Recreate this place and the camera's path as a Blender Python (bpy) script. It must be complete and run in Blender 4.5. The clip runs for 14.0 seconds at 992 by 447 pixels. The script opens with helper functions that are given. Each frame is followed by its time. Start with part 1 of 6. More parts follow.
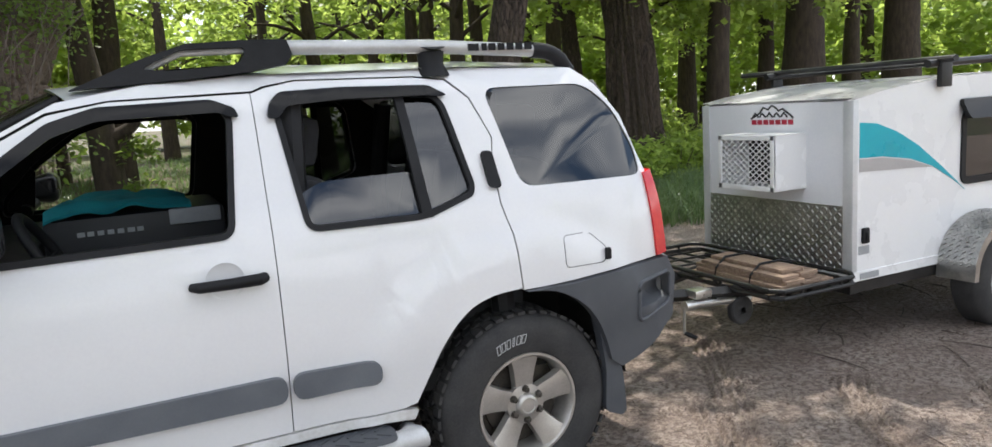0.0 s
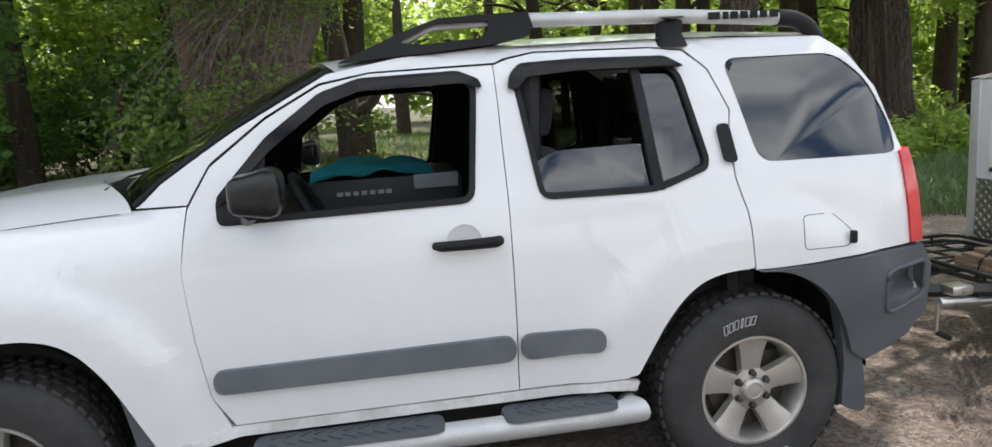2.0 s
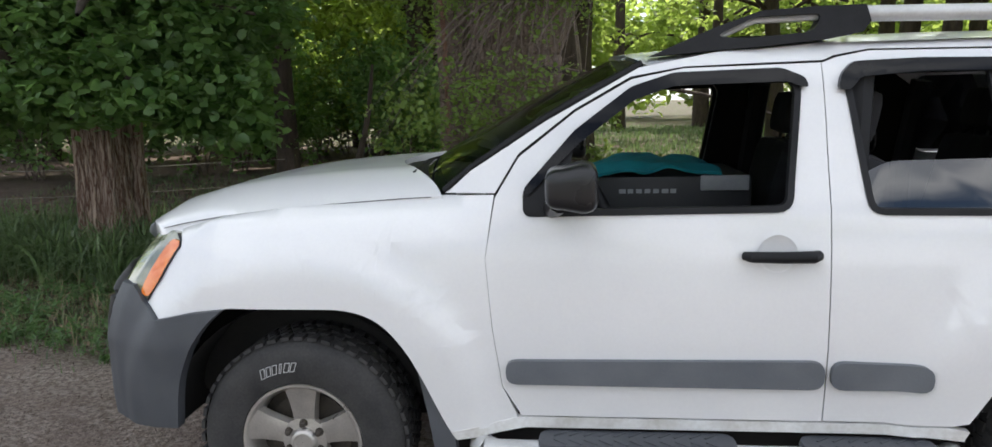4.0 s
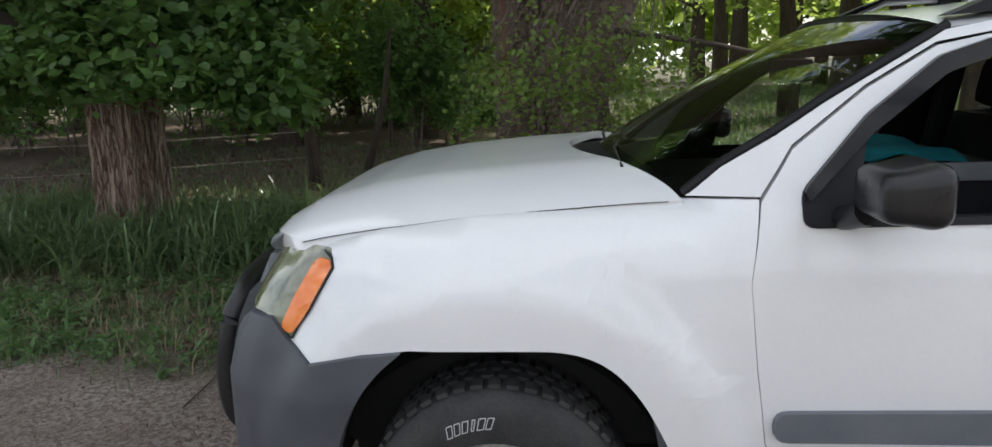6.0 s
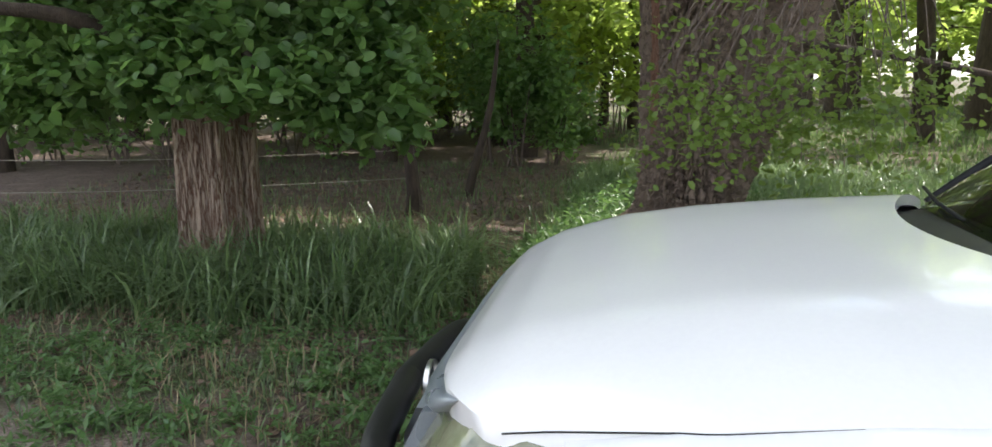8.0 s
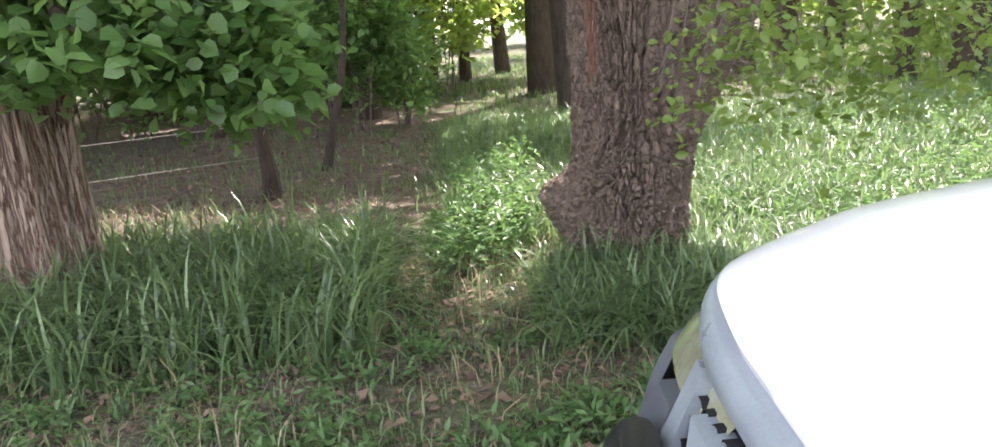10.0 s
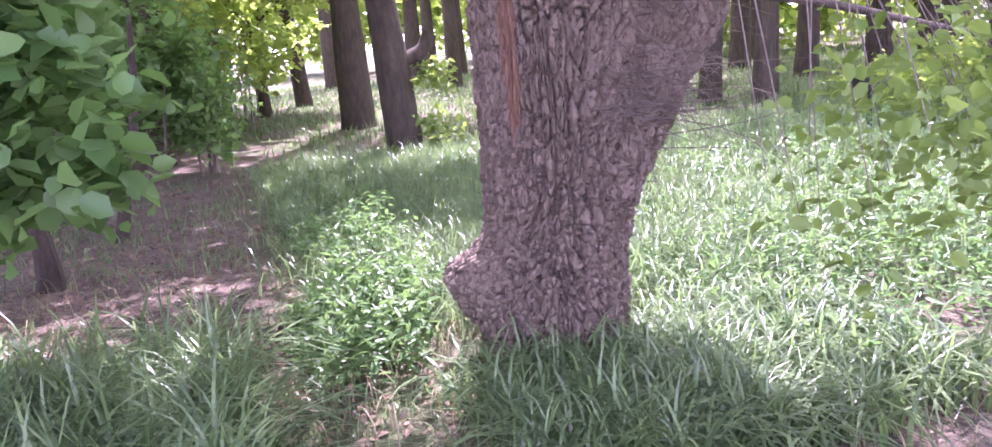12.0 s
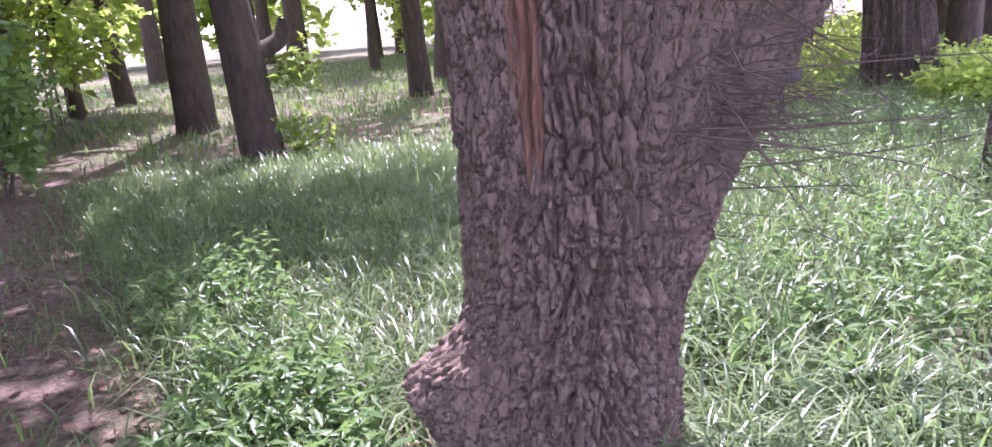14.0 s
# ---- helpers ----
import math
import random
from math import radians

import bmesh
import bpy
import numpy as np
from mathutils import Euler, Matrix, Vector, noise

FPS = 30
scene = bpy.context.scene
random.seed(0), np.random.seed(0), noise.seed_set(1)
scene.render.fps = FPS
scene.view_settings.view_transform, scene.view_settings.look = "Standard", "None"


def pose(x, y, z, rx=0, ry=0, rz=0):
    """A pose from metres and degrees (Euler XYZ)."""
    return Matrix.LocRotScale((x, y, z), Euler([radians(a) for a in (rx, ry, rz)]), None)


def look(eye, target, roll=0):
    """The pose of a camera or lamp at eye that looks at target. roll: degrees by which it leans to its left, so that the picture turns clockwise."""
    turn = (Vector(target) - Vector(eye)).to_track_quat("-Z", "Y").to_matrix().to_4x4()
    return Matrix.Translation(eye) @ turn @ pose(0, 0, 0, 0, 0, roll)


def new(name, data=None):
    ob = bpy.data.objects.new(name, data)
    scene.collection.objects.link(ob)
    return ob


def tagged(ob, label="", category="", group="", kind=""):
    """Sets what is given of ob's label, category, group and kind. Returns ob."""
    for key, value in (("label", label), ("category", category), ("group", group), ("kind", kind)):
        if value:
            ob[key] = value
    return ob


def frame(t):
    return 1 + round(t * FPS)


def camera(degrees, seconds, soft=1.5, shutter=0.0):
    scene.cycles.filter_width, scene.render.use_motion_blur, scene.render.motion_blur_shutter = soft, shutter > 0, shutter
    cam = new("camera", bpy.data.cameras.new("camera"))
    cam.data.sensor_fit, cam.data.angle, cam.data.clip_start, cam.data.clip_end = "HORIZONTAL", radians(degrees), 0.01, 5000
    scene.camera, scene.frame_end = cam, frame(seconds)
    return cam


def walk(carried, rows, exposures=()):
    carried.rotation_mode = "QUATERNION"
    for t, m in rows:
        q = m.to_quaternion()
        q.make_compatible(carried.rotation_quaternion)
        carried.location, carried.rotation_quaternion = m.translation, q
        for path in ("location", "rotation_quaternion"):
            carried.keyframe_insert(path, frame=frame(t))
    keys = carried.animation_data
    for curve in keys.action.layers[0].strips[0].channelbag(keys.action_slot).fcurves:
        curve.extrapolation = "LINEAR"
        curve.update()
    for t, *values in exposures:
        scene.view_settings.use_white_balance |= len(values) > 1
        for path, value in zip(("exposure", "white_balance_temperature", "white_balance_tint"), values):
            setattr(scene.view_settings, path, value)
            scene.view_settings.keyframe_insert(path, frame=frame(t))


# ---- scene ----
cam = camera(66.7, 14.0)
PATH = [
    (0, (-1.316, -2.55, 1.567), (-0.466, -0.766, 1.262), -3.6),
    (0.5, (-1.333, -2.557, 1.561), (-0.568, -0.737, 1.238), -4.4),
    (1, (-1.359, -2.556, 1.544), (-0.735, -0.683, 1.224), -4.6),
    (1.5, (-1.378, -2.552, 1.539), (-0.96, -0.622, 1.223), -4.5),
    (2, (-1.389, -2.552, 1.544), (-1.071, -0.604, 1.218), -3.5),
    (2.5, (-1.376, -2.555, 1.556), (-1.144, -0.589, 1.27), -3.4),
    (3, (-1.372, -2.578, 1.521), (-1.399, -0.6, 1.226), -1.6),
    (3.5, (-1.492, -2.539, 1.534), (-1.683, -0.575, 1.212), -0.1),
    (3.7, (-1.595, -2.498, 1.554), (-1.798, -0.534, 1.234), -1.3),
    (5.8, (-2.422, -1.946, 1.579), (-2.657, 0.013, 1.251), -0.2),
    (6, (-2.532, -1.875, 1.609), (-2.685, 0.076, 1.197), -1.7),
    (6.5, (-2.691, -1.676, 1.62), (-2.896, 0.261, 1.164), -1.1),
    (7, (-2.805, -1.355, 1.651), (-3.173, 0.58, 1.299), -0.5),
    (9.3, (-3.569, -0.13, 1.558), (-3.825, 1.812, 1.152), -2.1),
    (9.5, (-3.661, 0.0, 1.533), (-3.769, 1.963, 1.169), -1.9),
    (10, (-3.874, 0.149, 1.622), (-3.767, 2.08, 1.115), -4.1),
    (10.5, (-4.031, 0.3, 1.63), (-3.917, 2.243, 1.168), -3.5),
    (11, (-4.096, 0.632, 1.655), (-3.985, 2.572, 1.18), -2.8),
    (11.5, (-4.242, 1.07, 1.706), (-3.703, 2.938, 1.237), -3.3),
    (12, (-4.265, 1.427, 1.719), (-3.634, 3.263, 1.239), -4.5),
    (12.4, (-4.236, 1.823, 1.725), (-3.76, 3.711, 1.269), -5.2),
    (12.5, (-4.243, 1.892, 1.724), (-3.713, 3.76, 1.246), -3.6),
    (13, (-4.32, 2.294, 1.735), (-3.56, 4.099, 1.331), -4.6),
    (13.5, (-4.361, 2.68, 1.764), (-3.249, 4.279, 1.309), -4.3),
    (14, (-4.206, 3.016, 1.714), (-3.211, 4.669, 1.185), -4.1),
]
walk(cam, [(t, look(eye, target, roll)) for t, eye, target, roll in PATH],
     [(0, 0.75, 6500, 10), (3.7, 0.75, 6500, 10), (6.0, 0.58, 6500, 10), (7.2, 0.53, 6500, 10), (8.6, 2.0, 6500, 10), (9.3, 2.25, 6500, 12), (10.5, 2.5, 6300, 28), (11.0, 2.75, 5950, 44), (12.0, 2.85, 5650, 54), (13.0, 2.6, 5650, 54), (14.0, 2.3, 5700, 50)])

# ---- light ----
SUN_EL, SUN_AZ = 61.0, 30.0   # degrees; azimuth clockwise from +y
world = bpy.data.worlds.new("sky")
scene.world = world
world.use_nodes = True
wt = world.node_tree
wt.nodes.clear()
w_out = wt.nodes.new("ShaderNodeOutputWorld")
w_bg = wt.nodes.new("ShaderNodeBackground")
w_sky = wt.nodes.new("ShaderNodeTexSky")
w_sky.sky_type = "NISHITA"
w_sky.sun_disc = False
w_sky.sun_elevation = radians(SUN_EL)
w_sky.sun_rotation = radians(SUN_AZ)
w_co = wt.nodes.new("ShaderNodeTexCoord")
w_map = wt.nodes.new("ShaderNodeMapping")
w_map.inputs["Scale"].default_value = (1.6, 1.6, 5.0)
w_noise = wt.nodes.new("ShaderNodeTexNoise")
w_noise.inputs["Scale"].default_value = 1.7
w_noise.inputs["Detail"].default_value = 7.0
w_ramp = wt.nodes.new("ShaderNodeValToRGB")
w_ramp.color_ramp.elements[0].position, w_ramp.color_ramp.elements[1].position = 0.38, 0.62
w_mix = wt.nodes.new("ShaderNodeMix")
w_mix.data_type = "RGBA"
w_mix.inputs["B"].default_value = (11.0, 11.3, 11.8, 1)
wt.links.new(w_co.outputs["Generated"], w_map.inputs["Vector"])
wt.links.new(w_map.outputs["Vector"], w_noise.inputs["Vector"])
wt.links.new(w_noise.outputs["Fac"], w_ramp.inputs["Fac"])
wt.links.new(w_ramp.outputs["Color"], w_mix.inputs["Factor"])
wt.links.new(w_sky.outputs["Color"], w_mix.inputs["A"])
wt.links.new(w_mix.outputs["Result"], w_bg.inputs["Color"])
wt.links.new(w_bg.outputs["Background"], w_out.inputs["Surface"])
w_bg.inputs["Strength"].default_value = 0.12
sun = new("sun", bpy.data.lights.new("sun", "SUN"))
sun.data.energy, sun.data.angle, sun.data.color = 4.0, radians(0.6), (1.0, 0.95, 0.86)
sun_from = Vector((math.sin(radians(SUN_AZ)) * math.cos(radians(SUN_EL)), math.cos(radians(SUN_AZ)) * math.cos(radians(SUN_EL)), math.sin(radians(SUN_EL))))
sun.matrix_basis = look(sun_from * 60, (0, 0, 0))


# ---- materials ----
def surface(name, c1, c2, scale=6.0, rough=0.6, metal=0.0, fine=60.0, bump=0.0, dist=0.01, coat=0.0, spread=0.12, island=0.0, stretch=(1, 1, 1), shine=0.5):
    """A node material: two colours mixed at a coarse and a fine scale, with roughness variation and fine relief."""
    m = bpy.data.materials.new(name)
    m.use_nodes = True
    nt = m.node_tree
    b = nt.nodes["Principled BSDF"]
    co = nt.nodes.new("ShaderNodeTexCoord")
    mp = nt.nodes.new("ShaderNodeMapping")
    mp.inputs["Scale"].default_value = stretch
    nt.links.new(co.outputs["Object"], mp.inputs["Vector"])
    n1, n2 = nt.nodes.new("ShaderNodeTexNoise"), nt.nodes.new("ShaderNodeTexNoise")
    n1.inputs["Scale"].default_value, n1.inputs["Detail"].default_value = scale, 5.0
    n2.inputs["Scale"].default_value, n2.inputs["Detail"].default_value = fine, 4.0
    for n in (n1, n2):
        nt.links.new(mp.outputs["Vector"], n.inputs["Vector"])
    add = nt.nodes.new("ShaderNodeMath")
    add.operation = "MULTIPLY_ADD"
    nt.links.new(n2.outputs["Fac"], add.inputs[0])
    add.inputs[1].default_value = 0.45
    nt.links.new(n1.outputs["Fac"], add.inputs[2])
    fac = add.outputs[0]
    if island:
        ge = nt.nodes.new("ShaderNodeNewGeometry")
        ad2 = nt.nodes.new("ShaderNodeMath")
        ad2.operation = "MULTIPLY_ADD"
        nt.links.new(ge.outputs["Random Per Island"], ad2.inputs[0])
        ad2.inputs[1].default_value = island
        nt.links.new(fac, ad2.inputs[2])
        fac = ad2.outputs[0]
    ramp = nt.nodes.new("ShaderNodeMapRange")
    ramp.inputs["From Min"].default_value, ramp.inputs["From Max"].default_value = 0.5, 0.95 + island
    nt.links.new(fac, ramp.inputs["Value"])
    mix = nt.nodes.new("ShaderNodeMix")
    mix.data_type = "RGBA"
    mix.inputs["A"].default_value, mix.inputs["B"].default_value = (*c1, 1), (*c2, 1)
    nt.links.new(ramp.outputs["Result"], mix.inputs["Factor"])
    nt.links.new(mix.outputs["Result"], b.inputs["Base Color"])
    rr = nt.nodes.new("ShaderNodeMapRange")
    rr.inputs["To Min"].default_value, rr.inputs["To Max"].default_value = max(0.02, rough - spread), min(1, rough + spread)
    nt.links.new(n1.outputs["Fac"], rr.inputs["Value"])
    nt.links.new(rr.outputs["Result"], b.inputs["Roughness"])
    b.inputs["Metallic"].default_value = metal
    b.inputs["Specular IOR Level"].default_value = shine
    b.inputs["Coat Weight"].default_value = coat
    b.inputs["Coat Roughness"].default_value = 0.04
    if bump:
        bp = nt.nodes.new("ShaderNodeBump")
        bp.inputs["Strength"].default_value, bp.inputs["Distance"].default_value = bump, dist
        nt.links.new(n2.outputs["Fac"], bp.inputs["Height"])
        nt.links.new(bp.outputs["Normal"], b.inputs["Normal"])
    return m


def leafy(name, c1, c2, back, through_share=0.4, rough=0.45, shine=0.32):
    """Leaf or blade: a glossy face with light that comes through it; each leaf has its own shade."""
    m = bpy.data.materials.new(name)
    m.use_nodes = True
    nt = m.node_tree
    b = nt.nodes["Principled BSDF"]
    ge = nt.nodes.new("ShaderNodeNewGeometry")
    mix = nt.nodes.new("ShaderNodeMix")
    mix.data_type = "RGBA"
    mix.inputs["A"].default_value, mix.inputs["B"].default_value = (*c1, 1), (*c2, 1)
    nt.links.new(ge.outputs["Random Per Island"], mix.inputs["Factor"])
    nt.links.new(mix.outputs["Result"], b.inputs["Base Color"])
    b.inputs["Roughness"].default_value = rough
    b.inputs["Specular IOR Level"].default_value = shine
    tr = nt.nodes.new("ShaderNodeBsdfTranslucent")
    tr.inputs["Color"].default_value = (*back, 1)
    sh = nt.nodes.new("ShaderNodeMixShader")
    sh.inputs["Fac"].default_value = through_share
    nt.links.new(b.outputs["BSDF"], sh.inputs[1])
    nt.links.new(tr.outputs["BSDF"], sh.inputs[2])
    nt.links.new(sh.outputs["Shader"], nt.nodes["Material Output"].inputs["Surface"])
    return m


def glass(name, tint, gloss):
    m = bpy.data.materials.new(name)
    m.use_nodes = True
    nt = m.node_tree
    nt.nodes.remove(nt.nodes["Principled BSDF"])
    tr, gl, sh = nt.nodes.new("ShaderNodeBsdfTransparent"), nt.nodes.new("ShaderNodeBsdfGlossy"), nt.nodes.new("ShaderNodeMixShader")
    tr.inputs["Color"].default_value = (*tint, 1)
    gl.inputs["Roughness"].default_value = 0.01
    lw = nt.nodes.new("ShaderNodeFresnel")
    lw.inputs["IOR"].default_value = gloss
    nt.links.new(lw.outputs["Fac"], sh.inputs["Fac"])
    nt.links.new(tr.outputs["BSDF"], sh.inputs[1])
    nt.links.new(gl.outputs["BSDF"], sh.inputs[2])
    nt.links.new(sh.outputs["Shader"], nt.nodes["Material Output"].inputs["Surface"])
    return m


def bark_plates(name, crack, low, high, along=0.42, gap_to=0.032, relief=0.045):
    """Bark of long upright plates parted by cracks, with fine flakes on them."""
    m = bpy.data.materials.new(name)
    m.use_nodes = True
    nt = m.node_tree
    b = nt.nodes["Principled BSDF"]
    b.inputs["Roughness"].default_value = 0.92
    co, mp = nt.nodes.new("ShaderNodeTexCoord"), nt.nodes.new("ShaderNodeMapping")
    mp.inputs["Scale"].default_value = (1.0, 1.0, along)
    nt.links.new(co.outputs["Object"], mp.inputs["Vector"])
    wob = nt.nodes.new("ShaderNodeTexNoise")
    wob.inputs["Scale"].default_value, wob.inputs["Detail"].default_value = 9.0, 5.0
    nt.links.new(mp.outputs["Vector"], wob.inputs["Vector"])
    mad = nt.nodes.new("ShaderNodeVectorMath")
    mad.operation = "MULTIPLY_ADD"
    mad.inputs[1].default_value = (0.09, 0.09, 0.09)
    nt.links.new(wob.outputs["Color"], mad.inputs[0])
    nt.links.new(mp.outputs["Vector"], mad.inputs[2])
    vo = nt.nodes.new("ShaderNodeTexNoise")
    vo.inputs["Scale"].default_value, vo.inputs["Detail"].default_value, vo.inputs["Roughness"].default_value = 25.0, 7.0, 0.66
    nt.links.new(mad.outputs["Vector"], vo.inputs["Vector"])
    off, ab = nt.nodes.new("ShaderNodeMath"), nt.nodes.new("ShaderNodeMath")
    off.operation, ab.operation = "SUBTRACT", "ABSOLUTE"
    off.inputs[1].default_value = 0.5
    nt.links.new(vo.outputs["Fac"], off.inputs[0])
    nt.links.new(off.outputs[0], ab.inputs[0])
    gap = nt.nodes.new("ShaderNodeMapRange")
    gap.inputs["From Max"].default_value = gap_to
    nt.links.new(ab.outputs[0], gap.inputs["Value"])
    fine = nt.nodes.new("ShaderNodeTexNoise")
    fine.inputs["Scale"].default_value, fine.inputs["Detail"].default_value, fine.inputs["Roughness"].default_value = 95.0, 6.0, 0.75
    nt.links.new(mp.outputs["Vector"], fine.inputs["Vector"])
    fr = nt.nodes.new("ShaderNodeMapRange")
    fr.inputs["From Min"].default_value, fr.inputs["From Max"].default_value = 0.28, 0.72
    nt.links.new(fine.outputs["Fac"], fr.inputs["Value"])
    c1, c2 = nt.nodes.new("ShaderNodeMix"), nt.nodes.new("ShaderNodeMix")
    c1.data_type = c2.data_type = "RGBA"
    c1.inputs["A"].default_value, c1.inputs["B"].default_value = (*low, 1), (*high, 1)
    nt.links.new(fr.outputs["Result"], c1.inputs["Factor"])
    c2.inputs["A"].default_value = (*crack, 1)
    nt.links.new(c1.outputs["Result"], c2.inputs["B"])
    nt.links.new(gap.outputs["Result"], c2.inputs["Factor"])
    nt.links.new(c2.outputs["Result"], b.inputs["Base Color"])
    ht = nt.nodes.new("ShaderNodeMath")
    ht.operation = "MULTIPLY_ADD"
    nt.links.new(fine.outputs["Fac"], ht.inputs[0])
    ht.inputs[1].default_value = 0.5
    nt.links.new(gap.outputs["Result"], ht.inputs[2])
    bp = nt.nodes.new("ShaderNodeBump")
    bp.inputs["Strength"].default_value, bp.inputs["Distance"].default_value = 1.0, relief
    nt.links.new(ht.outputs[0], bp.inputs["Height"])
    nt.links.new(bp.outputs["Normal"], b.inputs["Normal"])
    return m


PAINT = surface("white_car_paint", (0.71, 0.705, 0.715), (0.76, 0.755, 0.76), 2.5, 0.30, 0.0, 90, coat=0.8, spread=0.06)
SILL = surface("scuffed_white_paint", (0.80, 0.80, 0.80), (0.55, 0.53, 0.50), 7.0, 0.35, 0.0, 60, coat=0.4)
CLAD = surface("grey_bumper_plastic", (0.055, 0.06, 0.07), (0.085, 0.09, 0.10), 5.0, 0.55, 0.0, 400, 0.25, 0.002)
MOULD = surface("mid_grey_plastic", (0.10, 0.11, 0.125), (0.15, 0.16, 0.175), 5.0, 0.5, 0.0, 300, 0.15, 0.002)
BLACK = surface("black_plastic", (0.009, 0.009, 0.010), (0.022, 0.022, 0.024), 6.0, 0.5, 0.0, 250, 0.15, 0.002, shine=0.18)
GLOSSBLACK = surface("smoked_acrylic", (0.004, 0.004, 0.005), (0.009, 0.009, 0.010), 3.0, 0.06, 0.0, 60, spread=0.03, shine=0.22)
SATIN = surface("satin_black_plastic", (0.010, 0.010, 0.011), (0.020, 0.020, 0.022), 6.0, 0.28, 0.0, 300, spread=0.08, shine=0.4)
DARK = surface("underbody_black", (0.006, 0.006, 0.006), (0.015, 0.014, 0.013), 6.0, 0.9, 0.0, 60)
RUBBER = surface("tyre_rubber", (0.018, 0.018, 0.019), (0.05, 0.048, 0.047), 8.0, 0.8, 0.0, 120, 0.3, 0.003)
ALLOY = surface("brushed_alloy", (0.40, 0.38, 0.355), (0.56, 0.535, 0.50), 9.0, 0.32, 0.65, 150)
DULL = surface("brake_iron", (0.05, 0.045, 0.04), (0.10, 0.085, 0.07), 14.0, 0.6, 0.6, 90)
TUBE_GREY = surface("silver_powder_coat", (0.46, 0.46, 0.46), (0.60, 0.60, 0.60), 7.0, 0.42, 0.35, 120)
CHROME = surface("zinc_steel", (0.55, 0.55, 0.53), (0.75, 0.74, 0.72), 10.0, 0.3, 0.9, 80)
WHITE_MARK = surface("raised_white_lettering", (0.42, 0.42, 0.42), (0.6, 0.6, 0.6), 20.0, 0.6)
RED_LENS = surface("red_lens", (0.55, 0.01, 0.02), (0.70, 0.03, 0.03), 9.0, 0.15, 0.0, 50, coat=0.2, spread=0.05)
AMBER_LENS = surface("amber_lens", (0.75, 0.16, 0.02), (0.85, 0.25, 0.04), 12.0, 0.15, 0.0, 50, coat=0.8, spread=0.05)
HAZE_LENS = surface("yellowed_lamp_lens", (0.14, 0.145, 0.085), (0.25, 0.255, 0.17), 9.0, 0.18, 0.0, 60, coat=0.8, spread=0.06)
SILVER_TRIM = surface("silver_painted_plastic", (0.24, 0.27, 0.30), (0.31, 0.34, 0.37), 5.0, 0.3, 0.3, 120, coat=0.4)
SEAT = surface("charcoal_seat_cloth", (0.02, 0.02, 0.022), (0.045, 0.045, 0.05), 12.0, 0.9, 0.0, 300, 0.3, 0.002)
TOWEL = surface("teal_towel", (0.005, 0.16, 0.20), (0.01, 0.26, 0.30), 10.0, 0.95, 0.0, 220, 0.6, 0.006)
CASE = surface("dark_cooler_plastic", (0.018, 0.019, 0.022), (0.03, 0.03, 0.033), 5.0, 0.5, 0.0, 150)
PALE = surface("light_grey_plastic", (0.30, 0.31, 0.33), (0.38, 0.39, 0.40), 6.0, 0.5)
TINT = glass("tinted_glass", (0.07, 0.08, 0.085), 2.05)
CLEAR = glass("windscreen_glass", (0.75, 0.80, 0.78), 1.7)
TRAILER_WHITE = surface("white_gelcoat_panel", (0.78, 0.78, 0.79), (0.84, 0.84, 0.84), 3.0, 0.28, 0.0, 70, coat=0.4, spread=0.06)
# White like the side walls, greyed in its colour for the front's shade.
TRAILER_SHADED = surface("white_sheet_shaded", (0.66, 0.67, 0.70), (0.74, 0.74, 0.76), 3.0, 0.35, 0.0, 70)
TRIM_ALU = surface("painted_edge_trim", (0.55, 0.56, 0.57), (0.66, 0.66, 0.67), 6.0, 0.35, 0.3)
TEAL = surface("turquoise_vinyl", (0.0, 0.34, 0.44), (0.0, 0.42, 0.52), 4.0, 0.3, 0.0, 60)
GREY_VINYL = surface("grey_vinyl", (0.36, 0.34, 0.34), (0.45, 0.43, 0.42), 5.0, 0.4)
DIAMOND = surface("diamond_plate_aluminium", (0.30, 0.30, 0.29), (0.52, 0.51, 0.49), 12.0, 0.32, 0.9, 120)
RED_VINYL = surface("dark_red_vinyl", (0.30, 0.01, 0.03), (0.38, 0.02, 0.05), 8.0, 0.4)
FRAME_BLACK = surface("black_painted_steel", (0.010, 0.010, 0.011), (0.03, 0.028, 0.027), 9.0, 0.45, 0.2, 90)
PLANK = surface("weathered_plank", (0.20, 0.13, 0.09), (0.36, 0.26, 0.19), 4.0, 0.85, 0.0, 80, 0.5, 0.004, stretch=(3, 20, 20))
BARK = bark_plates("furrowed_bark", (0.072, 0.046, 0.035), (0.128, 0.090, 0.069), (0.215, 0.160, 0.126), 0.35, 0.016, 0.012)
BARK_FLUTED = bark_plates("fluted_orange_grey_bark", (0.15, 0.060, 0.030), (0.25, 0.165, 0.115), (0.42, 0.335, 0.275), 0.10, 0.05, 0.03)
BARK_OLD = bark_plates("dark_shaggy_bark", (0.030, 0.020, 0.015), (0.075, 0.052, 0.040), (0.15, 0.110, 0.088), 0.22, 0.05, 0.04)
BARK_RED = surface("stripped_inner_bark", (0.13, 0.062, 0.040), (0.26, 0.145, 0.098), 22.0, 0.9, 0.0, 70, 0.9, 0.02, stretch=(3, 3, 0.5))
BARK_DARK = surface("dark_bark", (0.028, 0.019, 0.014), (0.078, 0.056, 0.042), 6.0, 0.95, 0.0, 40, 0.8, 0.02, stretch=(2.5, 2.5, 0.6))
TWIG = surface("dry_twig", (0.075, 0.055, 0.045), (0.16, 0.12, 0.10), 12.0, 0.9)
LEAF = leafy("broad_green_leaf", (0.05, 0.11, 0.034), (0.13, 0.21, 0.075), (0.28, 0.47, 0.12), 0.45, 0.40, 0.5)
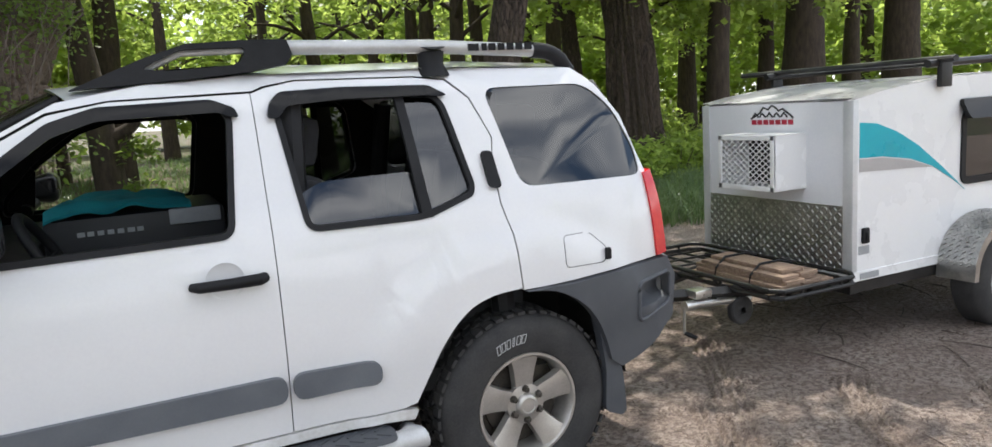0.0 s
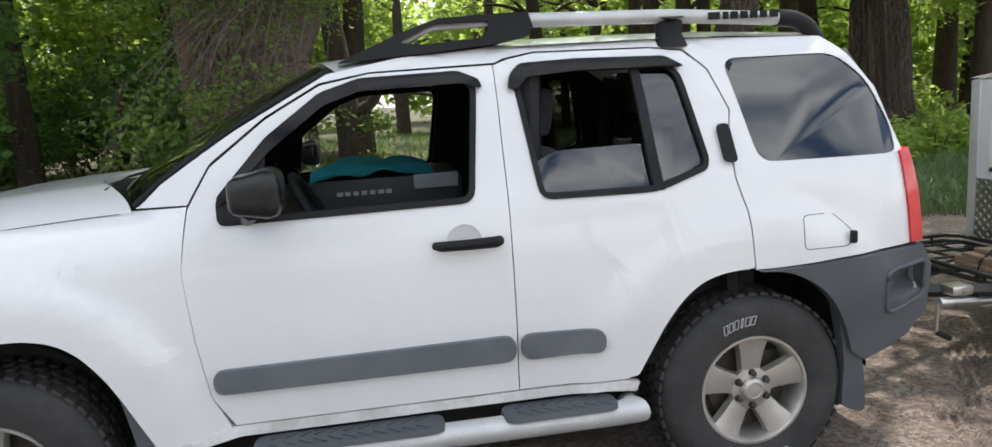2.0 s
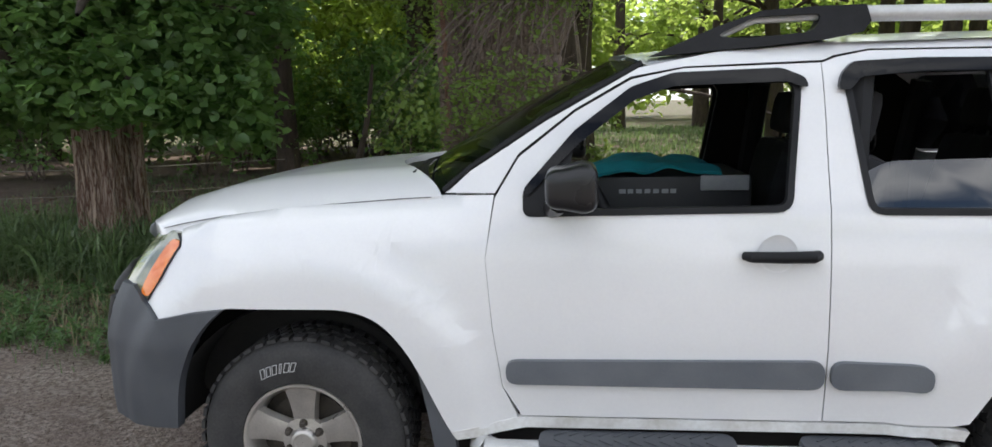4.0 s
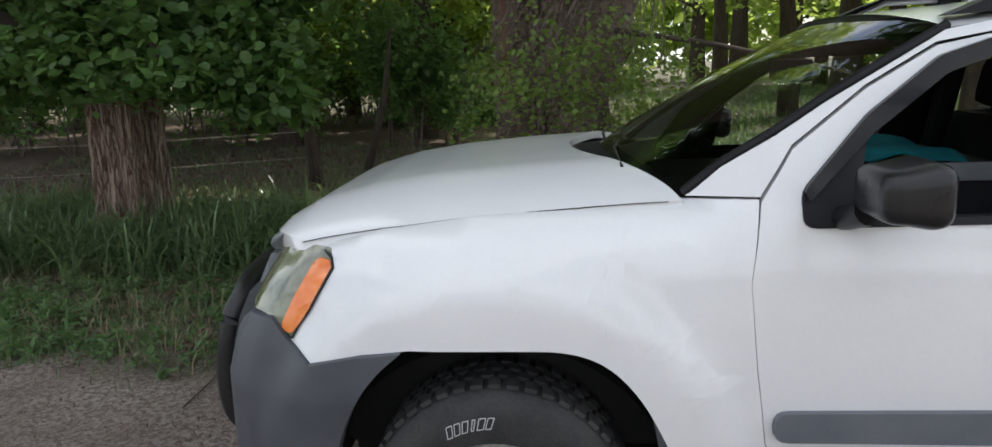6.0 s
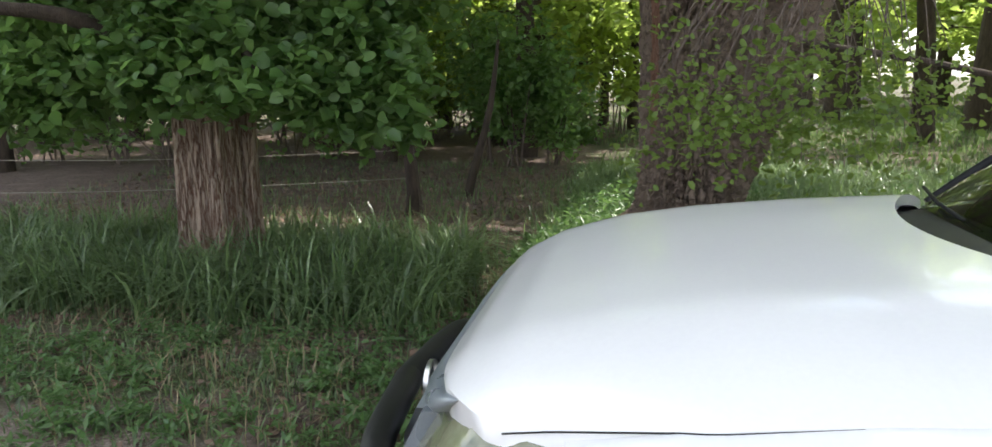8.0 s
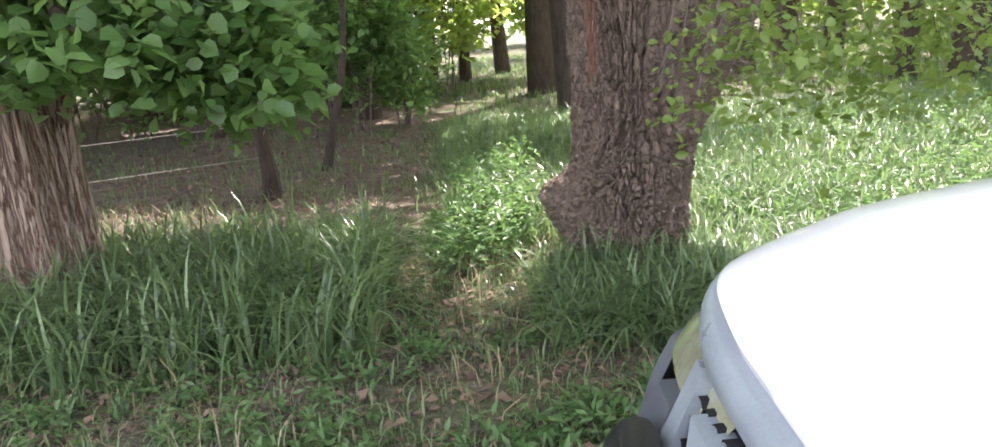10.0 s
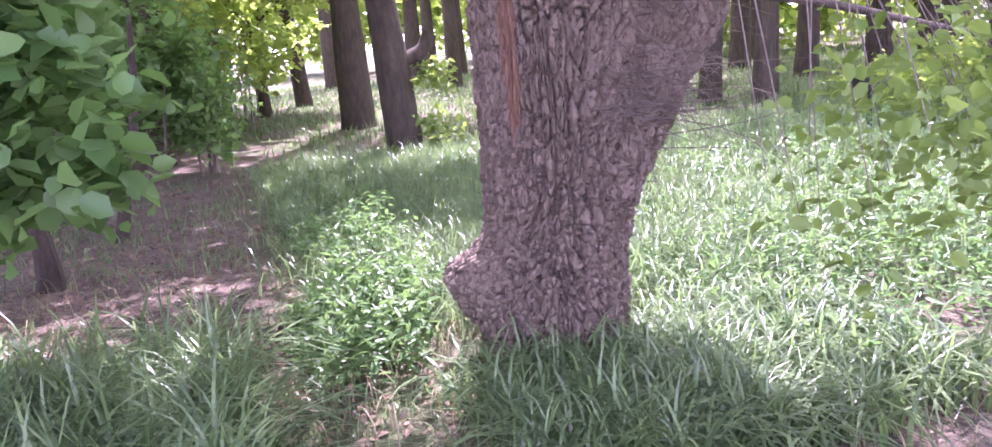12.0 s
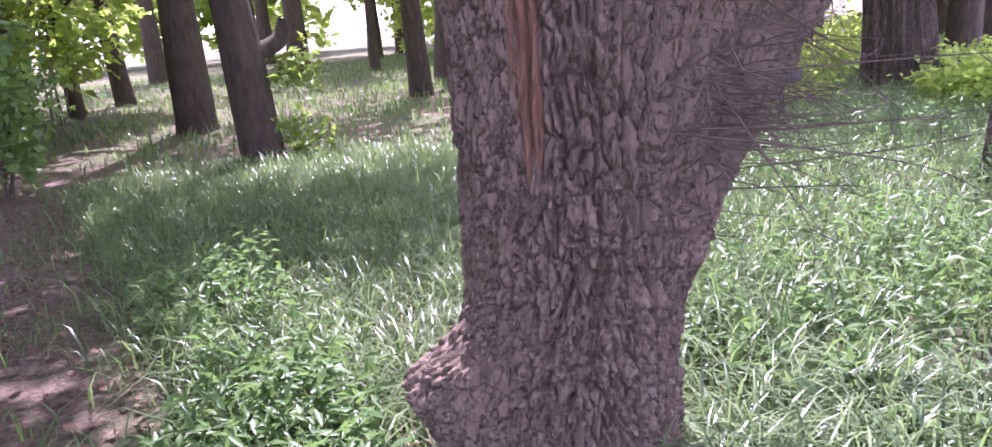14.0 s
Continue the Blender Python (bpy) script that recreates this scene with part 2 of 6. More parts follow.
LEAF_PALE = leafy("pale_young_leaf", (0.07, 0.12, 0.025), (0.14, 0.20, 0.05), (0.36, 0.48, 0.10))
LEAF_FAR = leafy("woodland_leaf", (0.09, 0.14, 0.03), (0.18, 0.25, 0.065), (0.56, 0.70, 0.16), 0.55)
# Blade tones run very dark to pale, imitating sun flecks and shade by colour.
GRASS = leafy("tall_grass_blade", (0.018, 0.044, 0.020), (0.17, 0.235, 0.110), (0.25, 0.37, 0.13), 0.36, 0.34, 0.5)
GRASS_DRY = leafy("straw_blade", (0.20, 0.16, 0.09), (0.34, 0.28, 0.17), (0.3, 0.25, 0.14), 0.25)
WEED = leafy("weed_leaf", (0.05, 0.11, 0.035), (0.11, 0.18, 0.07), (0.2, 0.34, 0.10), 0.35, 0.38)
CORD = surface("pale_rope", (0.22, 0.20, 0.17), (0.34, 0.31, 0.27), 20.0, 0.9)


# ---- mesh helpers ----
def base_of(ob):
    m = ob.matrix_basis.copy()
    return m if ob.parent is None else base_of(ob.parent) @ ob.matrix_parent_inverse @ m


def smooth_shade(me, angle=40):
    me.shade_smooth()
    me.set_sharp_from_angle(angle=radians(angle))


def part(name, bm, material, parent=None, label="", angle=40):
    """Links a bmesh, built in world coordinates, as one mesh object, under parent if one is given."""
    bmesh.ops.recalc_face_normals(bm, faces=bm.faces)
    me = bpy.data.meshes.new(name)
    bm.to_mesh(me)
    bm.free()
    me.materials.append(material)
    smooth_shade(me, angle)
    ob = new(name, me)
    if parent:
        ob.parent = parent
        ob.matrix_parent_inverse = base_of(parent).inverted()
    if label:
        ob["label"] = label
    return ob


def empty(name, x, y, z, label, category, group="", kind=""):
    ob = new(name)
    ob.empty_display_size = 0.2
    ob.matrix_basis = pose(x, y, z)
    return tagged(ob, label, category, group, kind)


def arrays(name, verts, faces, material, parent=None, angle=0):
    """A mesh object from numpy vertices and equal-sized faces."""
    me = bpy.data.meshes.new(name)
    verts, faces = np.asarray(verts, np.float32), np.asarray(faces, np.int32)
    k = faces.shape[1]
    me.vertices.add(len(verts))
    me.vertices.foreach_set("co", verts.ravel())
    me.loops.add(faces.size)
    me.loops.foreach_set("vertex_index", faces.ravel())
    me.polygons.add(len(faces))
    me.polygons.foreach_set("loop_start", np.arange(0, faces.size, k, dtype=np.int32))
    me.update(calc_edges=True)
    me.materials.append(material)
    if angle:
        smooth_shade(me, angle)
    ob = new(name, me)
    if parent:
        ob.parent = parent
        ob.matrix_parent_inverse = base_of(parent).inverted()
    return ob


def box(bm, x0, x1, y0, y1, z0, z1, bevel=0.0, turn=None):
    g = bmesh.ops.create_cube(bm, size=1.0)
    vs = g["verts"]
    m = Matrix.Translation(((x0 + x1) / 2, (y0 + y1) / 2, (z0 + z1) / 2))
    if turn:
        m = m @ pose(0, 0, 0, *turn)
    bmesh.ops.transform(bm, verts=vs, matrix=m @ Matrix.Diagonal((x1 - x0, y1 - y0, z1 - z0, 1)))
    if bevel:
        es = list({e for v in vs for e in v.link_edges})
        bmesh.ops.bevel(bm, geom=es, offset=bevel, segments=2, affect="EDGES", profile=0.6)
    return bm


def sweep(bm, pts, radii, n=10, caps=True, squash=1.0):
    """A round bar along a line of points."""
    pts = [Vector(p) for p in pts]
    if not hasattr(radii, "__len__"):
        radii = [radii] * len(pts)
    up = Vector((0, 0, 1))
    rings = []
    for i, p in enumerate(pts):
        d = (pts[min(i + 1, len(pts) - 1)] - pts[max(i - 1, 0)]).normalized()
        a = d.cross(up if abs(d.z) < 0.95 else Vector((1, 0, 0))).normalized()
        b = a.cross(d).normalized()
        rings.append([bm.verts.new(p + (a * math.cos(q) + b * math.sin(q) * squash) * radii[i]) for q in (2 * math.pi * k / n for k in range(n))])
    for r0, r1 in zip(rings, rings[1:]):
        for k in range(n):
            bm.faces.new((r0[k], r0[(k + 1) % n], r1[(k + 1) % n], r1[k]))
    if caps:
        bm.faces.new(rings[0]), bm.faces.new(rings[-1][::-1])
    return bm


def curve_pts(pts, n=6):
    """A smooth line through the points."""
    out = []
    p = [Vector(q) for q in pts]
    for i in range(len(p) - 1):
        a, b, c, d = p[max(i - 1, 0)], p[i], p[i + 1], p[min(i + 2, len(p) - 1)]
        for k in range(n):
            t = k / n
            out.append(0.5 * ((2 * b) + (c - a) * t + (2 * a - 5 * b + 4 * c - d) * t * t + (3 * b - a - 3 * c + d) * t ** 3))
    return out + [p[-1]]


def lathe(bm, profile, centre, n=48, side=-1):
    """Turns (radius, depth) about an axis along y; depth runs towards the outer side."""
    cx, cy, cz = centre
    rings = [[bm.verts.new((cx + r * math.cos(q), cy + side * h, cz + r * math.sin(q))) for q in (2 * math.pi * k / n for k in range(n))] for r, h in profile]
    for r0, r1 in zip(rings, rings[1:]):
        for k in range(n):
            bm.faces.new((r0[k], r0[(k + 1) % n], r1[(k + 1) % n], r1[k]))
    return rings


def rounded(pts, r=0.03, n=4):
    """A closed outline with its corners rounded."""
    out, k = [], len(pts)
    p = [Vector(q) for q in pts]
    for i in range(k):
        a, b, c = p[i - 1], p[i], p[(i + 1) % k]
        la, lc = (a - b).length, (c - b).length
        d = min(r, la * 0.45, lc * 0.45)
        s, e = b + (a - b).normalized() * d, b + (c - b).normalized() * d
        for j in range(n + 1):
            t = j / n
            out.append((1 - t) ** 2 * s + 2 * t * (1 - t) * b + t * t * e)
    return out


def inset(pts, d):
    """The outline moved inwards by d (outwards where negative)."""
    p = [Vector(q) for q in pts]
    area = sum(p[i - 1].x * p[i].y - p[i].x * p[i - 1].y for i in range(len(p)))
    s = 1 if area > 0 else -1
    out = []
    for i in range(len(p)):
        t = (p[(i + 1) % len(p)] - p[i - 1])
        nrm = Vector((-t.y, t.x)).normalized() * s
        out.append(p[i] + nrm * d)
    return out


def skin(outline, holes, depth_at, thick=0.02, step=0.06, mirror=0.0, lift=0.0):
    """A sheet over an outline in (x, z) with holes, bent to y = depth_at(x, z), with turned-in edges. mirror: the width about which it is mirrored."""
    bm = bmesh.new()
    for loop in (outline, *holes):
        vs = [bm.verts.new((p[0], 0, p[1])) for p in loop]
        for i in range(len(vs)):
            bm.edges.new((vs[i - 1], vs[i]))
    bmesh.ops.triangle_fill(bm, use_beauty=True, use_dissolve=False, edges=bm.edges[:])
    xs, zs = [v.co.x for v in bm.verts], [v.co.z for v in bm.verts]
    for lo, hi, nrm in ((min(xs), max(xs), (1, 0, 0)), (min(zs), max(zs), (0, 0, 1))):
        k = math.floor(lo / step) + 1
        while k * step < hi:
            bmesh.ops.bisect_plane(bm, geom=bm.verts[:] + bm.edges[:] + bm.faces[:], plane_co=Vector(nrm) * k * step, plane_no=nrm, dist=1e-5)
            k += 1
    rim = [e for e in bm.edges if e.is_boundary]
    made = bmesh.ops.extrude_edge_only(bm, edges=rim)["geom"]
    inner = {v for v in made if isinstance(v, bmesh.types.BMVert)}
    for v in bm.verts:
        v.co.y = depth_at(v.co.x, v.co.z) - lift + (thick if v in inner else 0)
        if mirror:
            v.co.y = mirror - v.co.y
    return bm

# ---- sport utility vehicle ----
WIDTH = 1.85
SZ = np.linspace(0.2, 1.9, 341)
SY = np.interp(SZ, [0.2, 0.42, 0.6, 0.75, 0.95, 1.10, 1.22, 1.30, 1.50, 1.66, 1.72, 1.80], [0.08, 0.03, 0.012, 0.0, 0.008, 0.024, 0.05, 0.085, 0.15, 0.215, 0.27, 0.40])
SY = np.convolve(np.pad(SY, 8, mode="edge"), np.ones(17) / 17, mode="valid")
HOOD_X, HOOD_Z = [-3.45, -3.19, -3.01, -2.75, -2.33, -2.0], [1.03, 1.13, 1.17, 1.205, 1.235, 1.25]


def bulge(x, z, cx):
    d = math.hypot(x - cx, (z - 0.42) * 1.05)
    t = max(0.0, min(1.0, (0.74 - d) / 0.10))
    return 0.03 * t * t * (3 - 2 * t)


NOSE_X = [-3.455, -3.44, -3.42, -3.39, -3.35, -3.28, -3.2, -3.12, -3.0, -2.85]
NOSE_Y = [0.925, 0.60, 0.38, 0.25, 0.165, 0.11, 0.075, 0.045, 0.012, 0.0]


def lean(z):
    """How far the nose runs forward below the bonnet's edge."""
    return float(np.interp(z, [0.5, 0.72, 0.85, 0.93, 1.05, 1.10, 1.2], [0.15, 0.14, 0.10, 0.06, 0.0, -0.03, -0.05]))


def nose_x(y):
    return float(np.interp(min(y, WIDTH - y), NOSE_Y[::-1], NOSE_X[::-1]))


def body_y(x, z):
    y = float(np.interp(z, SZ, SY))
    if x < -1.95:
        zt = float(np.interp(x, HOOD_X, HOOD_Z))
        y += 0.09 * max(0.0, min(1.0, (z - zt + 0.16) / 0.16)) ** 2 * min(1.0, (-1.95 - x) / 0.22)
        y -= bulge(x, z, -2.70)
    if x > -0.75:
        y -= bulge(x, z, 0.0) * 0.7
    if x < -2.85:
        y += float(np.interp(x + lean(z) * max(0.0, min(1.0, (-2.95 - x) / 0.3)), NOSE_X, NOSE_Y))
    t = max(0.0, x - 0.45)
    return y + 0.9 * t * t


car = empty("sport_utility_vehicle", -1.3, WIDTH / 2, 0, "white four-door off-road wagon with roof rack and grey cladding", "car")
def arc(*pts):
    """A rounded run of outline points."""
    return [tuple(p) for p in curve_pts(pts, 4)]


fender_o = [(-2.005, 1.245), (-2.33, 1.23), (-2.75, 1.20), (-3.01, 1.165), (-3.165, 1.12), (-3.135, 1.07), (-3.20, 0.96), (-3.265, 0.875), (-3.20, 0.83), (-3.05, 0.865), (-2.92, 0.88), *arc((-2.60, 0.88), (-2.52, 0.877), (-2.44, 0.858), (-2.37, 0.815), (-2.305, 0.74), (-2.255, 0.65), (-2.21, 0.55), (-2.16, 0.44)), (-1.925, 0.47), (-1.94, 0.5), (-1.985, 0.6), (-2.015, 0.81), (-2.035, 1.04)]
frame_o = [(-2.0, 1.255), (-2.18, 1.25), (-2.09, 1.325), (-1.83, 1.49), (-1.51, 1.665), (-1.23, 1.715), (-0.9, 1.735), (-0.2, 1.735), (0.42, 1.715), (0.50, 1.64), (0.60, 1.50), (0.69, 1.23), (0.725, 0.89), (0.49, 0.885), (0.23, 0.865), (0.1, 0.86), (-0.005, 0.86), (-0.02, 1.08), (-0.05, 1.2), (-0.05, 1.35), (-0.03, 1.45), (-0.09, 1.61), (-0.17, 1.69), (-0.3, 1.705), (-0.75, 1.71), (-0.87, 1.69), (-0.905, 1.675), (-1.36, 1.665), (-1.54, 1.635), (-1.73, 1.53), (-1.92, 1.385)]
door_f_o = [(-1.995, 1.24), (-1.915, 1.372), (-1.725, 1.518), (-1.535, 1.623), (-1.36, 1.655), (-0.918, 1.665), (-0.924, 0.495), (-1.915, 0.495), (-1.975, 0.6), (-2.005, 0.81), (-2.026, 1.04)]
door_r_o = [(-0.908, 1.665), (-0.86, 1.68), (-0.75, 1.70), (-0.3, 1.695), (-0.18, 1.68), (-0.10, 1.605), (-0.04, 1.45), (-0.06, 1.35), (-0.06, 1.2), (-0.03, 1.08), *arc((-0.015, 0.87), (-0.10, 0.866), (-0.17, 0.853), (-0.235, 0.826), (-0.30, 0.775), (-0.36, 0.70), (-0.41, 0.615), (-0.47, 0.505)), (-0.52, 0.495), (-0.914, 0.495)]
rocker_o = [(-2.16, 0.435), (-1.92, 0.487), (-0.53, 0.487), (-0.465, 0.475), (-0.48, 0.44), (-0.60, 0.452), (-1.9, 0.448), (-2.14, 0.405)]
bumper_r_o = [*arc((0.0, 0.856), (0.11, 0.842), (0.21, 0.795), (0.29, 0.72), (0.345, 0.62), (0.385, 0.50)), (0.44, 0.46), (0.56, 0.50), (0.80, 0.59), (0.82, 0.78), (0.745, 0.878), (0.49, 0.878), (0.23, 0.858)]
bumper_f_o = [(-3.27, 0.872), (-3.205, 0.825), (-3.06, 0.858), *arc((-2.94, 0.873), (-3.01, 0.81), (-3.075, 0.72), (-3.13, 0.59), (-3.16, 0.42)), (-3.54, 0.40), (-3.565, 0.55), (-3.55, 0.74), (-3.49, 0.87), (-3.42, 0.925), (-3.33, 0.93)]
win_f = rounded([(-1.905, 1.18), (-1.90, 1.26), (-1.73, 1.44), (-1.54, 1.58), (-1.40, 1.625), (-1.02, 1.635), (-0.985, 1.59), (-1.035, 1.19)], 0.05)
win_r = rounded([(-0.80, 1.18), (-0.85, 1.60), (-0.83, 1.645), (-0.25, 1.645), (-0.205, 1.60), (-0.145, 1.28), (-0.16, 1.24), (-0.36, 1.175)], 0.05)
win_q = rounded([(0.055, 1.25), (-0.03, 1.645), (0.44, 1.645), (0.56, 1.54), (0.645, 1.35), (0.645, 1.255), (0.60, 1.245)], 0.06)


def window_trim(name, outline, side, parent, width=0.021):
    part(name, skin(outline, [inset(outline, width)], body_y, 0.03, 0.1, mirror=side, lift=0.006), BLACK, parent, "black rubber window frame")


for side in (0.0, WIDTH):
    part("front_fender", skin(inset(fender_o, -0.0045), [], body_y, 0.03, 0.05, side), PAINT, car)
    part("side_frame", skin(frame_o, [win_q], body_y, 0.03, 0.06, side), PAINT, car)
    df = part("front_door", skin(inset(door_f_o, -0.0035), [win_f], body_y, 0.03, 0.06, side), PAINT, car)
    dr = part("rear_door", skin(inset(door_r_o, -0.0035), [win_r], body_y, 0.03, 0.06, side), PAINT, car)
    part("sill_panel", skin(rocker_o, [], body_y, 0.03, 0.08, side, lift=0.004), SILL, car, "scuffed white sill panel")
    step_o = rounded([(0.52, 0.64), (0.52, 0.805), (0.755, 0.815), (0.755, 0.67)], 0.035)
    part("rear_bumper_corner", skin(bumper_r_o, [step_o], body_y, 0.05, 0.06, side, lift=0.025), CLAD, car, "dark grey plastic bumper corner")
    part("bumper_step", skin(inset(step_o, -0.01), [], lambda x, z: body_y(x, z) + 0.055 - 0.075 * max(0.0, min(1.0, (0.725 - z) / 0.03)), 0.02, 0.012, side), CLAD, car, "recessed foothold with a ledge")
    bm = bmesh.new()
    sweep(bm, [(p.x, (body_y(p.x, p.y) - 0.026) if side == 0 else WIDTH - body_y(p.x, p.y) + 0.026, p.y) for p in step_o + step_o[:1]], 0.009, 8, False)
    part("step_rim", bm, CLAD, car)
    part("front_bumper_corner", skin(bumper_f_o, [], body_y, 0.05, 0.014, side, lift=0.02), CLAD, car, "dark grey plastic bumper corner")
    # dark lining behind the panel gaps
    lining = [(-2.05, 1.23), (-1.92, 1.40), (-1.54, 1.65), (-0.9, 1.70), (-0.2, 1.70), (-0.05, 1.60), (0.02, 1.3), (0.05, 0.87), (-0.2, 0.87), (-0.45, 0.52), (-1.95, 0.48), (-2.06, 0.8)]
    part("door_lining", skin(lining, [win_f, win_r], lambda x, z: body_y(x, z) + 0.034, 0.02, 0.12, side), DARK, car, "dark inner door lining")
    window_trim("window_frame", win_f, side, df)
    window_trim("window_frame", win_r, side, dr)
    # sliding glass half down behind the divider, and the fixed rear light of the door
    low = rounded([(-0.79, 1.19), (-0.82, 1.30), (-0.72, 1.345), (-0.38, 1.35), (-0.365, 1.185)], 0.03)
    part("door_glass", skin(low, [], lambda x, z: body_y(x, z) + 0.018, 0.004, 0.2, side), TINT, dr, "half-lowered tinted door glass")
    fixed = rounded([(-0.345, 1.185), (-0.375, 1.63), (-0.25, 1.63), (-0.215, 1.59), (-0.16, 1.27)], 0.02)
    part("fixed_glass", skin(fixed, [], lambda x, z: body_y(x, z) + 0.012, 0.004, 0.3, side), TINT, dr, "fixed tinted glass")
    part("divider_bar", skin([(-0.375, 1.18), (-0.40, 1.64), (-0.365, 1.64), (-0.335, 1.18)], [], body_y, 0.02, 0.1, side, lift=0.005), BLACK, dr)
    part("quarter_window", skin(win_q, [], lambda x, z: body_y(x, z) + 0.006, 0.004, 0.3, side), TINT, car, "tinted glass mirroring clouds")
    # smoked rain visors above the door windows
    for d, top, bot in ((df, [(-1.90, 1.275), (-1.73, 1.462), (-1.54, 1.602), (-1.40, 1.645), (-1.05, 1.653), (-0.975, 1.62), (-0.965, 1.585)], [(-0.995, 1.590), (-1.03, 1.607), (-1.40, 1.600), (-1.53, 1.557), (-1.72, 1.415), (-1.89, 1.247)]),
                        (dr, [(-0.875, 1.575), (-0.86, 1.63), (-0.82, 1.668), (-0.6, 1.675), (-0.26, 1.668), (-0.19, 1.625)], [(-0.22, 1.62), (-0.27, 1.628), (-0.6, 1.63), (-0.80, 1.617), (-0.835, 1.575)])):
        part("rain_visor", skin(rounded(top + bot, 0.018, 3), [], lambda x, z: body_y(x, z) - 0.012, 0.02, 0.04, side, lift=0.012), GLOSSBLACK, d, "smoked plastic rain visor")
    # body mouldings, handles
    part("side_moulding", skin(rounded([(-1.965, 0.615), (-1.965, 0.70), (-0.928, 0.71), (-0.928, 0.612)], 0.045), [], body_y, 0.03, 0.02, side, lift=0.022), MOULD, df, "grey rub strip")
    part("side_moulding", skin(rounded([(-0.908, 0.612), (-0.908, 0.71), (-0.60, 0.70), (-0.60, 0.615)], 0.045), [], body_y, 0.03, 0.02, side, lift=0.022), MOULD, dr, "grey rub strip")
    sgn = (lambda y: y) if side == 0 else (lambda y: WIDTH - y)
    bm = bmesh.new()
    sweep(bm, [(x, sgn(body_y(x, 1.055) - o), 1.055) for x, o in ((-1.19, 0.012), (-1.17, 0.035), (-1.07, 0.042), (-0.98, 0.035), (-0.96, 0.012))], [0.014, 0.018, 0.019, 0.02, 0.018], 10)
    part("door_handle", bm, BLACK, df, "black pull handle")
    bm = bmesh.new()
    lathe(bm, [(0.001, -0.004), (0.05, -0.002), (0.062, 0.004)], (-1.085, sgn(body_y(-1.085, 1.06) - 0.004), 1.06), 28, -1 if side == 0 else 1)
    part("handle_recess", bm, PAINT, df)
    part("rear_handle", skin(rounded([(-0.09, 1.26), (-0.10, 1.40), (-0.055, 1.405), (-0.04, 1.26)], 0.025), [], body_y, 0.02, 0.02, side, lift=0.022), BLACK, dr, "black upright door handle")
    # tail lamp
    part("tail_lamp", skin([(0.655, 1.25), (0.685, 0.89), (0.765, 0.89), (0.745, 1.10), (0.715, 1.26)], [], body_y, 0.05, 0.03, side, lift=0.01), RED_LENS, car, "red tail lamp lens")
    # head lamp: lens between grille, fender and bumper
    lamp = [(-3.185, 1.108), (-3.150, 1.095), (-3.143, 1.07), (-3.205, 0.96), (-3.268, 0.88), (-3.36, 0.93), (-3.495, 0.935), (-3.45, 1.02), (-3.40, 1.085), (-3.27, 1.117)]
    hl = part("headlamp", skin(lamp, [], body_y, 0.05, 0.012, side, lift=-0.004), HAZE_LENS, car, "yellowed headlamp lens")
    part("turn_signal", skin(rounded([(-3.205, 1.09), (-3.158, 1.088), (-3.148, 1.065), (-3.208, 0.96), (-3.270, 0.888), (-3.305, 0.905), (-3.262, 0.99)], 0.02, 3), [], body_y, 0.03, 0.012, side, lift=0.003), AMBER_LENS, hl, "amber corner lens")
    part("lamp_seal", skin(inset(lamp[:5], 0) + inset(lamp[:5], 0.007)[::-1], [], body_y, 0.02, 0.012, side, lift=0.006), BLACK, hl, "dark seal round the lens")
    # side step with ribbed pads
    bm = bmesh.new()
    sweep(bm, curve_pts([(-2.06, sgn(0.05), 0.37), (-2.02, sgn(-0.03), 0.385), (-1.9, sgn(-0.045), 0.385), (-0.6, sgn(-0.045), 0.385), (-0.52, sgn(-0.02), 0.385), (-0.50, sgn(0.05), 0.37)], 5), 0.045, 12)
    st = part("side_step", bm, TUBE_GREY, car, "silver tubular side step")
    for x0, x1 in ((-1.86, -1.20), (-1.00, -0.57)):
        bm = bmesh.new()
        o = rounded([(x0, -0.10), (x0, 0.04), (x1, 0.04), (x1, -0.10)], 0.06)
        lo = [bm.verts.new((p.x, sgn(p.y), 0.418)) for p in o]
        hi = [bm.verts.new((p.x, sgn(p.y), 0.437)) for p in inset(o, 0.006)]
        for i in range(len(lo)):
            bm.faces.new((lo[i - 1], lo[i], hi[i], hi[i - 1]))
        bm.faces.new(hi)
        k = x0 + 0.05
        while k < x1 - 0.06:
            for s in (-1, 1):
                box(bm, k, k + 0.055, sgn(-0.03 + s * 0.032) - 0.004, sgn(-0.03 + s * 0.032) + 0.004, 0.436, 0.441, turn=(0, 0, 40 * s))
            k += 0.05
        part("step_pad", bm, CLAD, st, "black ribbed tread pad")
    # roof rack
    def ry(y):
        return y if side == 0 else WIDTH - y
    fair = [(-1.47, 1.705), (-1.35, 1.755), (-1.24, 1.80), (-1.10, 1.845), (-0.9, 1.855), (-0.76, 1.855), (-0.745, 1.80), (-0.77, 1.765), (-0.88, 1.745), (-1.1, 1.725)]
    slot = rounded([(-1.25, 1.765), (-1.12, 1.825), (-0.90, 1.83), (-0.93, 1.77), (-1.15, 1.755)], 0.03)
    rack_y = lambda x, z: 0.27 + (1.85 - z) * -0.15 + max(0.0, -1.1 - x) * 0.12
    rk = part("rack_fairing", skin(fair, [slot], rack_y, 0.07, 0.08, side), BLACK, car, "black plastic roof rack end")
    bm = bmesh.new()
    sweep(bm, [(x, ry(rack_y(x, z) + 0.03), z) for x, z in ((-1.24, 1.762), (-1.12, 1.815), (-0.9, 1.82))], 0.012, 8)
    part("rack_bar", bm, TUBE_GREY, car)
    bm = bmesh.new()
